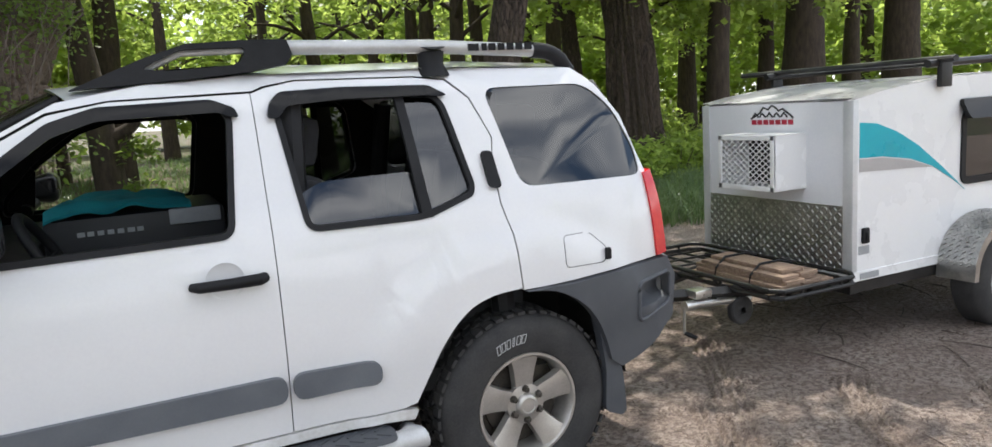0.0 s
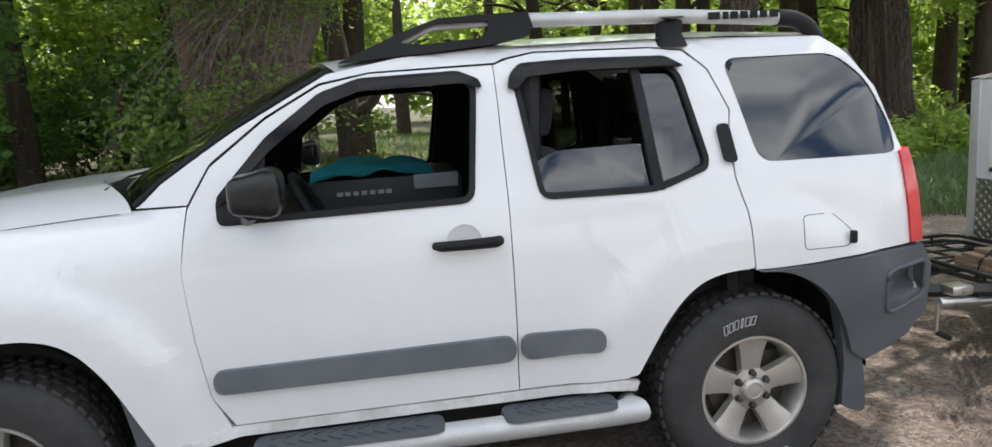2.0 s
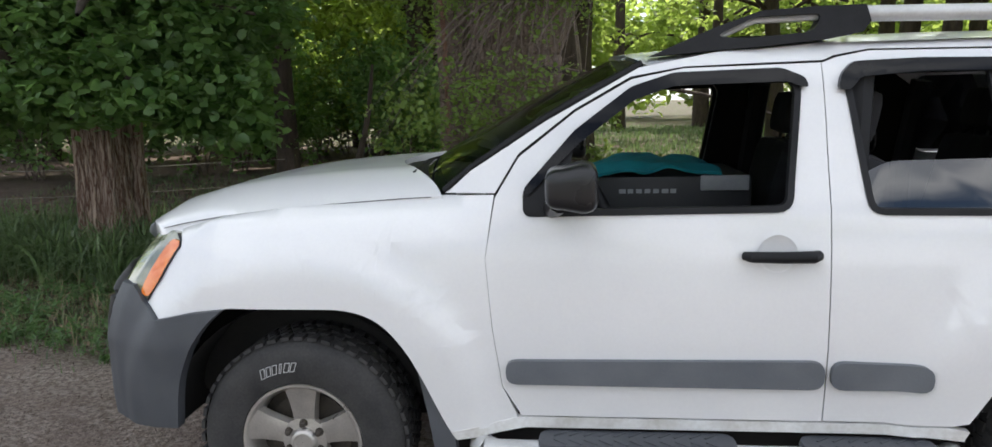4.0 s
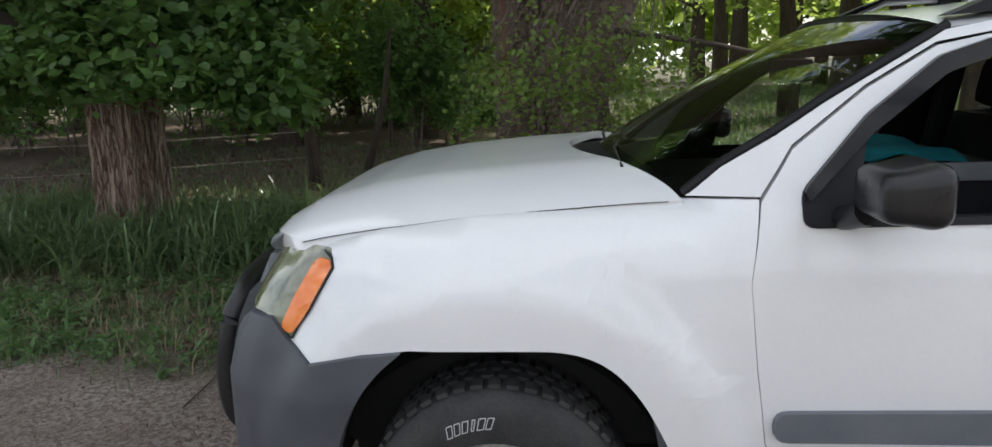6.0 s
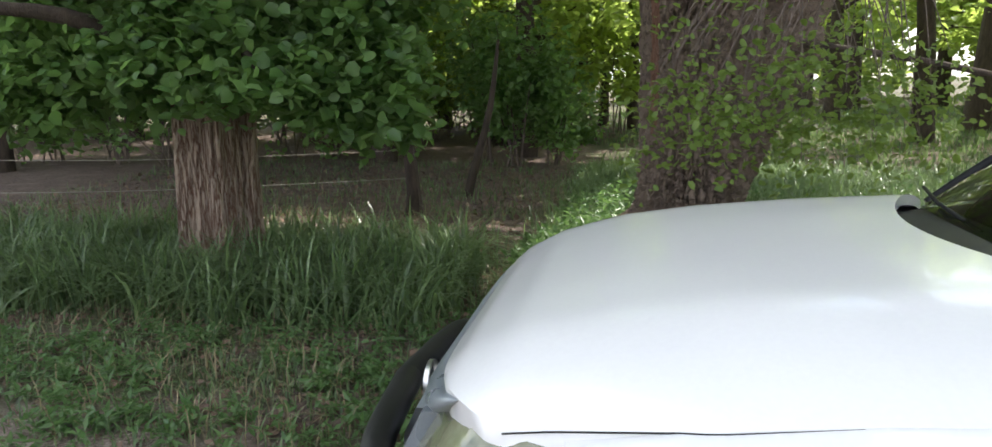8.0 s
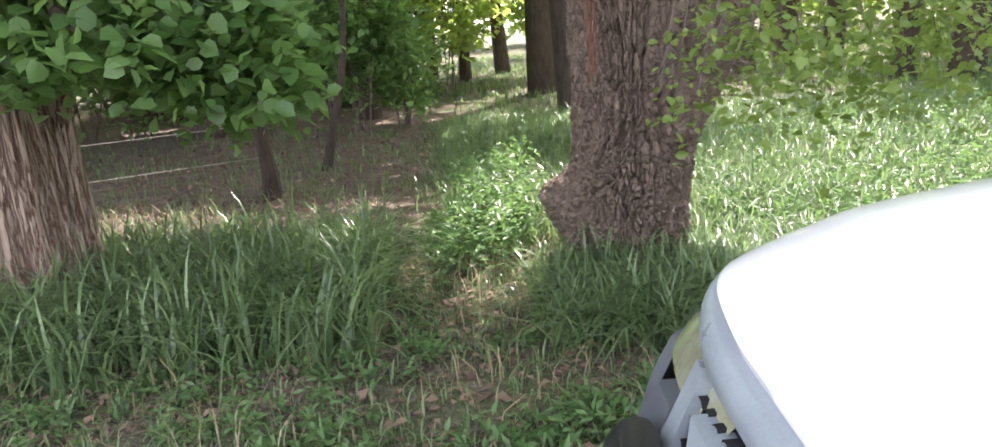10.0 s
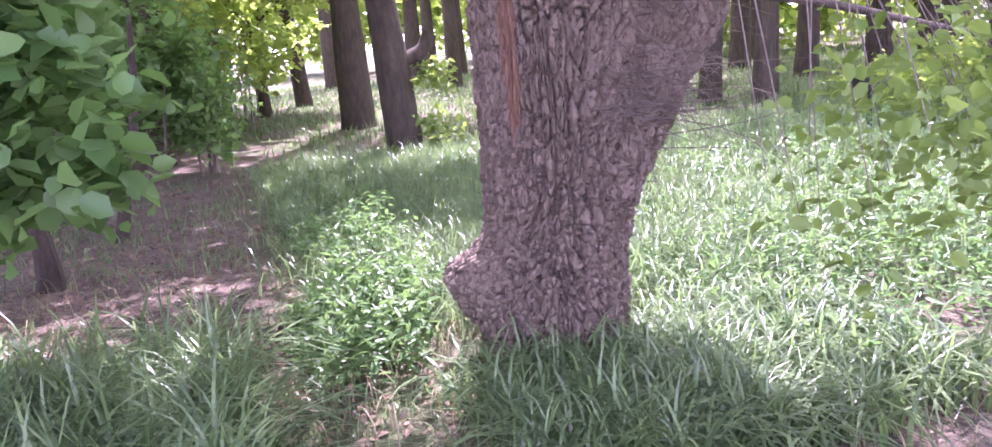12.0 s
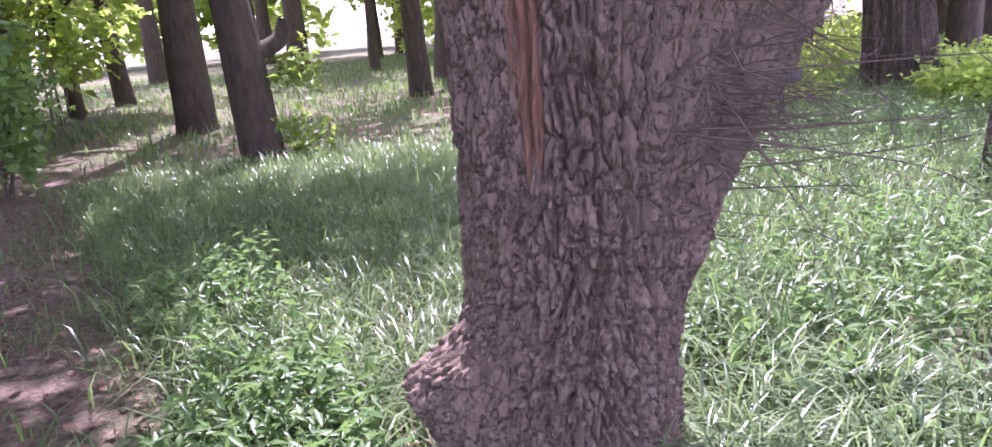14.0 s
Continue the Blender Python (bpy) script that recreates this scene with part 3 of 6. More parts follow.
    sweep(bm, [(-0.80, ry(0.30), 1.828), (-0.2, ry(0.29), 1.818), (0.30, ry(0.31), 1.792)], 0.027, 14)
    tb = part("rack_rail", bm, TUBE_GREY, car, "silver roof rail")
    x = -0.05
    for w in (0.055, 0.025, 0.035, 0.035, 0.035, 0.035, 0.04):
        bm = bmesh.new()
        box(bm, x, x + w * 0.85, ry(0.264) - 0.003, ry(0.264) + 0.003, 1.795, 1.823)
        part("rail_mark", bm, BLACK, tb, "dark plain mark on the rail")
        x += w + 0.006
    bm = bmesh.new()
    sweep(bm, curve_pts([(0.26, ry(0.31), 1.795), (0.34, ry(0.31), 1.785), (0.40, ry(0.31), 1.75), (0.44, ry(0.31), 1.70)], 4), [0.034] * 9 + [0.03] * 4, 12)
    part("rack_foot", bm, BLACK, car)
    bm = bmesh.new()
    sweep(bm, [(-0.20, ry(0.30), 1.70), (-0.20, ry(0.30), 1.75), (-0.20, ry(0.30), 1.80), (-0.20, ry(0.29), 1.825)], [0.075, 0.05, 0.055, 0.06], 12)
    part("rack_foot", bm, BLACK, car)
    # mirror
    bm = bmesh.new()
    box(bm, -1.82, -1.66, ry(-0.23) if side == 0 else ry(-0.02), ry(-0.02) if side == 0 else ry(-0.23), 1.225, 1.375, 0.0)
    bmesh.ops.bevel(bm, geom=bm.edges[:], offset=0.05, segments=5, affect="EDGES", profile=0.6)
    for v in bm.verts:
        if v.co.x < -1.74:
            v.co.z = 1.29 + (v.co.z - 1.29) * 0.82
    sweep(bm, [(-1.78, ry(-0.03), 1.235), (-1.80, ry(0.02), 1.21), (-1.81, ry(0.09), 1.20)], [0.035, 0.03, 0.035], 10)
    part("door_mirror", bm, SATIN, df, "black door mirror housing")
    part("mirror_base", skin(rounded([(-1.90, 1.185), (-1.905, 1.27), (-1.76, 1.42), (-1.735, 1.40), (-1.77, 1.19)], 0.03), [], body_y, 0.02, 0.08, side, lift=0.008), BLACK, df)
    # fuel flap on the near side only
    if side == 0:
        fl = rounded([(0.19, 0.915), (0.19, 1.045), (0.32, 1.045), (0.40, 0.97), (0.38, 0.915)], 0.025)
        part("flap_gap", skin(fl, [inset(fl, 0.0022)], body_y, 0.01, 0.1, side, lift=0.0012), DARK, car)
        bm = bmesh.new()
        box(bm, 0.375, 0.40, body_y(0.39, 0.94) - 0.022, body_y(0.39, 0.94) - 0.002, 0.925, 0.975, 0.008)
        part("flap_knob", bm, BLACK, car)
    # mud flaps
    for o in ([(0.33, 0.70), (0.395, 0.70), (0.42, 0.60), (0.455, 0.40), (0.465, 0.25), (0.44, 0.235), (0.36, 0.27), (0.37, 0.45), (0.35, 0.6)], [(-2.28, 0.70), (-2.22, 0.68), (-2.15, 0.45), (-2.13, 0.24), (-2.20, 0.24), (-2.24, 0.5)]):
        bm = skin(rounded(o, 0.02, 2), [], lambda x, z: 0.0, 0.05, 0.1, side)
        part("mud_flap", bm, CLAD, car, "black rubber mud flap")


# bonnet
def hood_at(u, v):
    """u: 0 at the front edge, 1 at the screen; v: -1 near side to 1 far side."""
    y = WIDTH / 2 + v * (0.79 - 0.02 * (1 - u) - 0.07 * max(0.0, 0.25 - u) / 0.25)
    xf = nose_x(max(0.10, min(WIDTH - 0.10, y))) + 0.004 + 0.11 * abs(v) ** 6
    xb = -2.47 + 0.33 * v * v - 0.05 * abs(v) ** 8
    x = xf + (xb - xf) * u
    crest = float(np.interp(x, [-3.47, -3.44, -3.38, -3.28, -3.1, -2.9, -2.6, -2.3, -2.0], [1.045, 1.09, 1.15, 1.205, 1.255, 1.285, 1.31, 1.325, 1.335]))
    edge = float(np.interp(x, [-3.45, -3.30, -3.19, -3.01, -2.75, -2.33, -2.0], [1.06, 1.112, 1.138, 1.172, 1.205, 1.235, 1.25]))
    w = abs(v)
    z = crest + (edge - crest) * (w ** 4.6)
    ridge = math.exp(-((w - 0.62) / 0.11) ** 2) * 0.004
    return x, y, z + ridge


bm = bmesh.new()
NU, NV = 40, 48
us = [(i / NU) ** 1.3 for i in range(NU + 1)]
grid = [[bm.verts.new(hood_at(u, -1 + 2 * j / NV)) for j in range(NV + 1)] for u in us]
for i in range(NU):
    for j in range(NV):
        bm.faces.new((grid[i][j], grid[i][j + 1], grid[i + 1][j + 1], grid[i + 1][j]))
rim = bmesh.ops.extrude_edge_only(bm, edges=[e for e in bm.edges if e.is_boundary])["geom"]
for v in rim:
    if isinstance(v, bmesh.types.BMVert):
        v.co.z -= 0.075 if v.co.x < -3.15 and abs(v.co.y - WIDTH / 2) > 0.5 else 0.03
        v.co.x += 0.01 if v.co.x < -3.2 else 0
part("bonnet", bm, PAINT, car, "dusty white bonnet", 60)
bm = bmesh.new()
box(bm, -3.20, -2.1, 0.26, WIDTH - 0.26, 0.45, 1.06, 0.05)
part("engine_bay", bm, DARK, car)
for s in (-1, 1):
    bm = bmesh.new()
    sweep(bm, [(p[0], p[1] + s * 0.003, p[2] - 0.002) for p in (hood_at((k / 36) ** 1.3, s) for k in range(0, 36))], 0.0015, 6)
    part("bonnet_gap", bm, DARK, car, "dark gap along the bonnet")
# silver lip that follows the bonnet's rounded front edge
rows, NL = [], 60
for out, down in ((-0.03, 0.03), (0.004, 0.020), (0.022, 0.024), (0.040, 0.042), (0.044, 0.068), (0.030, 0.084), (-0.03, 0.088)):
    row = []
    for k in range(NL + 1):
        v = 0.87 * (-1 + 2 * k / NL)
        p, a, b = (Vector(hood_at(0, q)) for q in (v, max(-1, v - 0.02), min(1, v + 0.02)))
        d = (b - a).normalized()
        f = max(0.04, 1.0 - (abs(v) / 0.87) ** 7)
        row.append((p.x - d.y * out * f, p.y + d.x * out * f, p.z - down * f))
    rows.append(row)
bm = bmesh.new()
vs = [[bm.verts.new(p) for p in r] for r in rows]
for a, b in zip(vs, vs[1:]):
    for k in range(NL):
        bm.faces.new((a[k], a[k + 1], b[k + 1], b[k]))
part("grille_lip", bm, SILVER_TRIM, car, "silver lip along the bonnet's edge", 50)

# grille with slanted struts, lip, and bumper beam
def front_x(y, z):
    return nose_x(y) - lean(z)


def front_sheet(outline, out, thick, step=0.05):
    bm = skin(outline, [], lambda a, b: front_x(a, b) - out, thick, step)
    for v in bm.verts:
        v.co = Vector((v.co.y, v.co.x, v.co.z))
    return bm


C = WIDTH / 2
part("grille_mesh", front_sheet([(C - 0.42, 1.0), (C + 0.42, 1.0), (C + 0.42, 0.78), (C - 0.42, 0.78)], -0.02, 0.03), BLACK, car, "black honeycomb grille")
for s in (-1, 1):
    part("grille_strut", front_sheet([(C + s * 0.06, 0.80), (C + s * 0.16, 0.80), (C + s * 0.33, 0.975), (C + s * 0.21, 0.97)][::s], 0.035, 0.06), SILVER_TRIM, car, "slanted silver grille strut")
    part("lamp_trim", front_sheet([(C + s * 0.36, 0.82), (C + s * 0.43, 0.82), (C + s * 0.44, 1.02), (C + s * 0.39, 1.02)][::s], 0.022, 0.06), SILVER_TRIM, car)
bm = bmesh.new()
for k in range(17):
    for r in range(5):
        y, z = C - 0.39 + k * 0.048 + (r % 2) * 0.024, 0.82 + r * 0.036
        x = front_x(y, z) - 0.004
        sweep(bm, [(x + 0.03, y, z), (x, y, z)], 0.017, 6, False)
part("grille_honeycomb", bm, BLACK, car)["kind"] = "stuff"
bm = bmesh.new()
xe = front_x(C, 0.89) - 0.03
for r0, r1, h in ((0.048, 0.06, 0.012),):
    prof = [(r0, 0.0), (r0, h), (r1, h), (r1, 0.0)]
    rings = [[bm.verts.new((xe - q, C + r * math.cos(a), 0.89 + r * math.sin(a))) for a in (2 * math.pi * k / 28 for k in range(28))] for r, q in prof]
    for ra, rb in zip(rings, rings[1:]):
        for k in range(28):
            bm.faces.new((ra[k], ra[(k + 1) % 28], rb[(k + 1) % 28], rb[k]))
box(bm, xe - 0.012, xe, C - 0.06, C + 0.06, 0.878, 0.902, 0.003)
part("round_badge", bm, CHROME, car, "chrome ring badge")
part("front_bumper", front_sheet([(C - 0.56, 0.925), (C - 0.45, 0.925), (C - 0.42, 0.83), (C - 0.3, 0.80), (C, 0.79), (C + 0.3, 0.80), (C + 0.42, 0.83), (C + 0.45, 0.925), (C + 0.56, 0.925), (C + 0.56, 0.40), (C, 0.38), (C - 0.56, 0.40)], 0.022, 0.14), CLAD, car, "dark grey front bumper")
bm = bmesh.new()
for s in (-1, 1):
    sweep(bm, curve_pts([(-3.54, C + s * 0.46, 0.40), (-3.61, C + s * 0.50, 0.48), (-3.625, C + s * 0.51, 0.62), (-3.60, C + s * 0.50, 0.80), (-3.575, C + s * 0.44, 0.88), (-3.60, C + s * 0.3, 0.90), (-3.63, C, 0.90)], 6), 0.036, 12)
    sweep(bm, [(-3.60, C + s * 0.30, 0.88), (-3.66, C + s * 0.30, 0.62), (-3.65, C + s * 0.30, 0.48), (-3.56, C + s * 0.30, 0.42)], 0.03, 12)
sweep(bm, [(-3.625, C - 0.51, 0.62), (-3.665, C - 0.28, 0.62), (-3.67, C, 0.62), (-3.665, C + 0.28, 0.62), (-3.625, C + 0.51, 0.62)], 0.03, 12)
part("bull_bar", bm, FRAME_BLACK, car, "black tubular bull bar")

# screen, cowl, roof, tail
def patch(rows, n=16):
    bm = bmesh.new()
    vs = [[bm.verts.new(p) for p in r] for r in rows]
    for a, b in zip(vs, vs[1:]):
        for k in range(len(a) - 1):
            bm.faces.new((a[k], a[k + 1], b[k + 1], b[k]))
    return bm


def cross(x_mid, x_edge, z_mid, z_edge, y_edge, n=16, p=2.0):
    return [(x_edge + (x_mid - x_edge) * (1 - abs(v) ** 2), C + v * (C - y_edge), z_edge + (z_mid - z_edge) * (1 - abs(v) ** p)) for v in (-1 + 2 * k / n for k in range(n + 1))]


SCREEN = [(-2.185, 1.25), (-2.085, 1.33), (-1.96, 1.412), (-1.83, 1.495), (-1.66, 1.59), (-1.50, 1.672)]
part("windscreen", patch([cross(x - 0.17 + 0.02 * i, x, z + 0.055, z, body_y(x, z) + 0.004) for i, (x, z) in enumerate(SCREEN)]), CLEAR, car, "windscreen mirroring trees", 60)
for s in (0, 1):
    bm = bmesh.new()
    pts = [(x, body_y(x, z) + 0.012, z + 0.006) for x, z in SCREEN]
    sweep(bm, [(x, y if s == 0 else WIDTH - y, z) for x, y, z in pts], 0.014, 8)
    part("screen_seal", bm, BLACK, car)
bm = patch([cross(-2.50 + 0.20 * t, -2.20 + 0.06 * t, 1.29 + 0.02 * t, 1.225 + 0.02 * t, 0.16) for t in (0, 0.5, 1)])
part("cowl_grille", bm, BLACK, car, "black ribbed cowl below the screen")
bm = bmesh.new()
for y0, y1 in ((0.35, 0.95), (0.95, 1.45)):
    sweep(bm, [(-2.33, y0, 1.305), (-2.33, (y0 + y1) / 2, 1.328), (-2.28, y1, 1.335)], 0.005, 8)
part("wiper", bm, BLACK, car)
roof_rows = []
for x, ze, zm, ye in ((-1.48, 1.672, 1.735, 0.26), (-1.2, 1.712, 1.765, 0.265), (-0.9, 1.733, 1.785, 0.27), (-0.4, 1.735, 1.79, 0.27), (0.0, 1.733, 1.785, 0.27), (0.42, 1.715, 1.765, 0.28), (0.52, 1.66, 1.72, 0.28)):
    roof_rows.append([(x - (0.1 * (1 - abs(v) ** 2) if x < -1.4 else 0), C + v * (C - ye), ze + (zm - ze) * (1 - abs(v) ** 3)) for v in (-1 + 2 * k / 16 for k in range(17))])
part("roof", patch(roof_rows), PAINT, car, "", 60)
tail_rows = [cross(x + 0.07, x, z, z, 0.02 + body_y(x - 0.02, z)) for x, z in ((0.52, 1.66), (0.60, 1.50), (0.69, 1.23), (0.725, 0.89), (0.74, 0.60))]
part("tailgate", patch(tail_rows), PAINT, car, "", 60)
bm = bmesh.new()
box(bm, 0.70, 0.86, 0.16, WIDTH - 0.16, 0.56, 0.86, 0.05)
part("rear_bumper", bm, CLAD, car, "dark grey rear bumper")
bm = bmesh.new()
box(bm, 0.78, 1.02, C - 0.04, C + 0.04, 0.42, 0.50, 0.008)
part("tow_hitch", bm, FRAME_BLACK, car)
bm = bmesh.new()
box(bm, -2.2, -0.48, 0.10, WIDTH - 0.10, 0.30, 0.52)
box(bm, -3.2, 0.7, 0.42, WIDTH - 0.42, 0.32, 0.60)
box(bm, 0.4, 0.72, 0.14, WIDTH - 0.14, 0.45, 0.70)
part("underbody", bm, DARK, car, "dark underbody")
for cx in (0.0, -2.70):
    for s in (0, 1):
        bm = bmesh.new()
        n = 20
        rows = []
        for y in (0.05, 0.42):
            yy = y if s == 0 else WIDTH - y
            rows.append([bm.verts.new((cx + 0.50 * math.cos(a), yy, 0.40 + 0.47 * math.sin(a))) for a in (math.pi * k / n for k in range(n + 1))])
        for k in range(n):
            bm.faces.new((rows[0][k], rows[0][k + 1], rows[1][k + 1], rows[1][k]))
        bm.faces.new(rows[1])
        part("wheel_well", bm, DARK, car)


def wheel(cx, side):
    """Tyre with lettered wall and blocks, five-spoke rim, six nuts."""
    yo = 0.01 if side == 0 else WIDTH - 0.01
    s = -1 if side == 0 else 1     # outward
    R, cz = 0.385, 0.375
    hub = new("wheel", None)
    hub.matrix_basis = pose(0, 0, 0)
    hub.parent = car
    hub.matrix_parent_inverse = base_of(car).inverted()
    bm = bmesh.new()
    lathe(bm, [(0.212, -0.03), (0.222, 0.0), (0.232, 0.004), (0.262, 0.008), (0.30, 0.012), (0.335, 0.006), (0.360, -0.012), (0.374, -0.035), (0.376, -0.12), (0.374, -0.21), (0.350, -0.245), (0.28, -0.25), (0.21, -0.22)], (cx, yo, cz), 72, s)
    tyre = part("tyre", bm, RUBBER, hub, "dusty all-terrain tyre")
    bm = bmesh.new()
    for k in range(48):
        a = 2 * math.pi * k / 48
        for row, (d0, d1, off) in enumerate(((-0.02, -0.075, 0), (-0.085, -0.125, 0.5), (-0.135, -0.175, 0), (-0.185, -0.235, 0.5))):
            aa = a + off * 2 * math.pi / 48
            vs = []
            for rr in (0.372, R):
                for dd in (d0, d1):
                    for w in (-0.045, 0.04):
                        vs.append(bm.verts.new((cx + rr * math.cos(aa + w), yo + s * dd, cz + rr * math.sin(aa + w))))
            for f in ((4, 5, 7, 6), (0, 1, 5, 4), (2, 3, 7, 6), (0, 2, 6, 4), (1, 3, 7, 5)):
                bm.faces.new([vs[i] for i in f])
    part("tread", bm, RUBBER, tyre)["kind"] = "stuff"
    for a0 in (104, 284):
        bm = bmesh.new()
        for i, w in enumerate((3.2, 3.2, 3.2, 1.4, 3.6, 3.2)):
            a = radians(a0 - s * 0 + (-11.5 + i * 4.6) * (1 if side else -1))
            for rr in (0.270, 0.302):
                p = [(cx + rr * math.cos(a + q + (0.02 if rr > 0.28 else -0.02) * s), cz + rr * math.sin(a + q + (0.02 if rr > 0.28 else -0.02) * s)) for q in (-radians(w) / 2, radians(w) / 2)]
                sweep(bm, [(p[0][0], yo + s * 0.0125, p[0][1]), (p[1][0], yo + s * 0.0125, p[1][1])], 0.0015, 5)
            for q in (-1, 1):
                aa = a + q * radians(w) / 2
                sweep(bm, [(cx + rr * math.cos(aa + k * s), yo + s * 0.0125, cz + rr * math.sin(aa + k * s)) for rr, k in ((0.270, -0.02), (0.302, 0.02))], 0.0015, 5)
        part("raised_marking", bm, WHITE_MARK, hub, "raised pale outline marks")
    bm = bmesh.new()
    lathe(bm, [(0.195, -0.20), (0.190, -0.05), (0.200, -0.012), (0.208, 0.0), (0.218, 0.0), (0.222, -0.012), (0.218, -0.03)], (cx, yo, cz), 64, s)
    part("rim", bm, ALLOY, hub, "alloy rim")
    bm = bmesh.new()
    lathe(bm, [(0.001, -0.09), (0.155, -0.09), (0.155, -0.11), (0.19, -0.11)], (cx, yo, cz), 40, s)
    part("brake_disc", bm, DULL, hub)
    for k in range(5):
        a = radians(90 + 72 * k)
        bm = bmesh.new()
        ca, sa = math.cos(a), math.sin(a)
        rows = []
        for r, w, d in ((0.045, 0.036, -0.030), (0.10, 0.040, -0.026), (0.15, 0.048, -0.018), (0.185, 0.057, -0.012), (0.203, 0.064, -0.008)):
            rows.append([bm.verts.new((cx + r * ca - t * sa, yo + s * (d + h), cz + r * sa + t * ca)) for t, h in ((-w - 0.006, -0.035), (-w, -0.004), (-w * 0.5, 0.0), (w * 0.5, 0.0), (w, -0.004), (w + 0.006, -0.035))])
        for r0, r1 in zip(rows, rows[1:]):
            for i in range(5):
                bm.faces.new((r0[i], r0[i + 1], r1[i + 1], r1[i]))
        part("spoke", bm, ALLOY, hub)
    bm = bmesh.new()
    lathe(bm, [(0.085, -0.05), (0.082, -0.028), (0.05, -0.022), (0.044, -0.006), (0.036, 0.0), (0.030, 0.0), (0.028, -0.004), (0.001, -0.003)], (cx, yo, cz), 40, s)
    part("hub_cap", bm, ALLOY, hub)
    for k in range(6):
        a = radians(30 + 60 * k)
        bm = bmesh.new()
        lathe(bm, [(0.016, -0.03), (0.0155, -0.023), (0.011, -0.023), (0.011, -0.006), (0.007, -0.002), (0.001, -0.002)], (cx + 0.064 * math.cos(a), yo, cz + 0.064 * math.sin(a)), 12, s)
        part("wheel_nut", bm, DULL, hub)


for cx in (0.0, -2.70):
    for s in (0, 1):
        wheel(cx, s)

# cabin
bm = bmesh.new()
box(bm, -2.15, 0.68, 0.10, WIDTH - 0.10, 0.50, 0.58)
part("cabin_floor", bm, DARK, car)
bm = bmesh.new()
box(bm, -2.12, -1.66, 0.14, WIDTH - 0.14, 0.85, 1.16, 0.07)
part("dashboard", bm, BLACK, car, "dark dashboard")
def seat(x, y):
    bm = bmesh.new()
    box(bm, x - 0.28, x + 0.22, y - 0.25, y + 0.25, 0.62, 0.86, 0.06)
    g = box(bm, x + 0.16, x + 0.32, y - 0.25, y + 0.25, 0.80, 1.36, 0.06, turn=(0, 14, 0))
    box(bm, x + 0.26, x + 0.37, y - 0.14, y + 0.14, 1.38, 1.58, 0.05, turn=(0, 10, 0))
    sweep(bm, [(x + 0.28, y - 0.06, 1.3), (x + 0.31, y - 0.06, 1.42)], 0.008, 6)
    sweep(bm, [(x + 0.28, y + 0.06, 1.3), (x + 0.31, y + 0.06, 1.42)], 0.008, 6)
    part("seat", bm, SEAT, car, "charcoal cloth seat with headrest")
seat(-1.02, 0.50), seat(-1.02, WIDTH - 0.50)
seat(-0.10, 0.45), seat(-0.10, WIDTH - 0.45)
bm = bmesh.new()
ring = [(-1.60 - 0.09 * math.sin(a), 0.50 + 0.185 * math.cos(a), 1.12 + 0.17 * math.sin(a)) for a in (2 * math.pi * k / 32 for k in range(33))]
sweep(bm, ring, 0.018, 10, False)
sweep(bm, [(-1.60, 0.33, 1.12), (-1.64, 0.50, 1.09), (-1.60, 0.67, 1.12)], 0.02, 8)
sweep(bm, [(-1.63, 0.50, 1.10), (-1.84, 0.50, 1.00)], 0.03, 8)
sweep(bm, [(-1.60, 0.46, 1.09), (-1.56, 0.48, 0.97)], 0.015, 8)
part("steering_wheel", bm, BLACK, car, "black steering wheel")
for x, ya in ((-0.80, 0.20), (-0.02, 0.20)):
    for s in (0, 1):
        bm = bmesh.new()
        pts = [(x, ya - 0.07, 0.6), (x - 0.02, ya - 0.04, 1.15), (x + 0.02, ya + 0.05, 1.62)]
        sweep(bm, [(a, b if s == 0 else WIDTH - b, c) for a, b, c in pts], 0.05, 8)
        part("door_pillar", bm, BLACK, car, "dark pillar trim")
bm = bmesh.new()
box(bm, -1.75, -1.66, 0.75, 0.98, 1.52, 1.60, 0.02)
part("rear_view_mirror", bm, BLACK, car)
bm = bmesh.new()
box(bm, -1.66, -0.98, 0.82, 1.42, 0.86, 1.235, 0.03)
cool = tagged(part("portable_cooler", bm, CASE), "dark portable car cooler resting on the front passenger seat", "cooler")
bm = bmesh.new()
for k, w in enumerate((0.035, 0.03, 0.03, 0.03, 0.03, 0.035, 0.03)):
    box(bm, -1.54 + k * 0.036, -1.54 + k * 0.036 + w * 0.8, 0.815, 0.82, 1.16, 1.178)
part("case_mark", bm, PALE, cool, "row of pale plain marks")
bm = bmesh.new()
box(bm, -1.20, -1.0, 0.805, 0.82, 1.17, 1.235, 0.006)
part("control_panel", bm, PALE, cool, "light grey control panel")
bm = bmesh.new()
g = bmesh.ops.create_grid(bm, x_segments=40, y_segments=30, size=0.5)
for v in bm.verts:
    fx, fy = v.co.x, v.co.y
    d = max(0.0, abs(fy) - 0.40)
    v.co = Vector((-1.38 + fx * 0.54, 1.12 + fy * 0.60, 1.25 + 0.03 * noise.noise((fx * 5, fy * 4, 2.0)) + 0.035 * (1 - (2 * fx) ** 4) - d * 0.2))
bmesh.ops.solidify(bm, geom=bm.faces[:], thickness=0.012)
tagged(part("towel", bm, TOWEL), "crumpled teal towel draped over the cooler", "towel")

# ---- camping trailer ----
X0, X1, Y0, Y1, ZB = 2.41, 4.85, 0.45, 1.70, 0.42
trailer = empty("camping_trailer", 3.6, 1.07, 0, "small white box camping trailer with turquoise swoosh hitched behind the vehicle", "trailer")
roof_line = [(X0, 1.48), (2.6, 1.515), (2.85, 1.545), (3.2, 1.575), (3.6, 1.585), (4.2, 1.585), (4.6, 1.55), (X1, 1.47)]


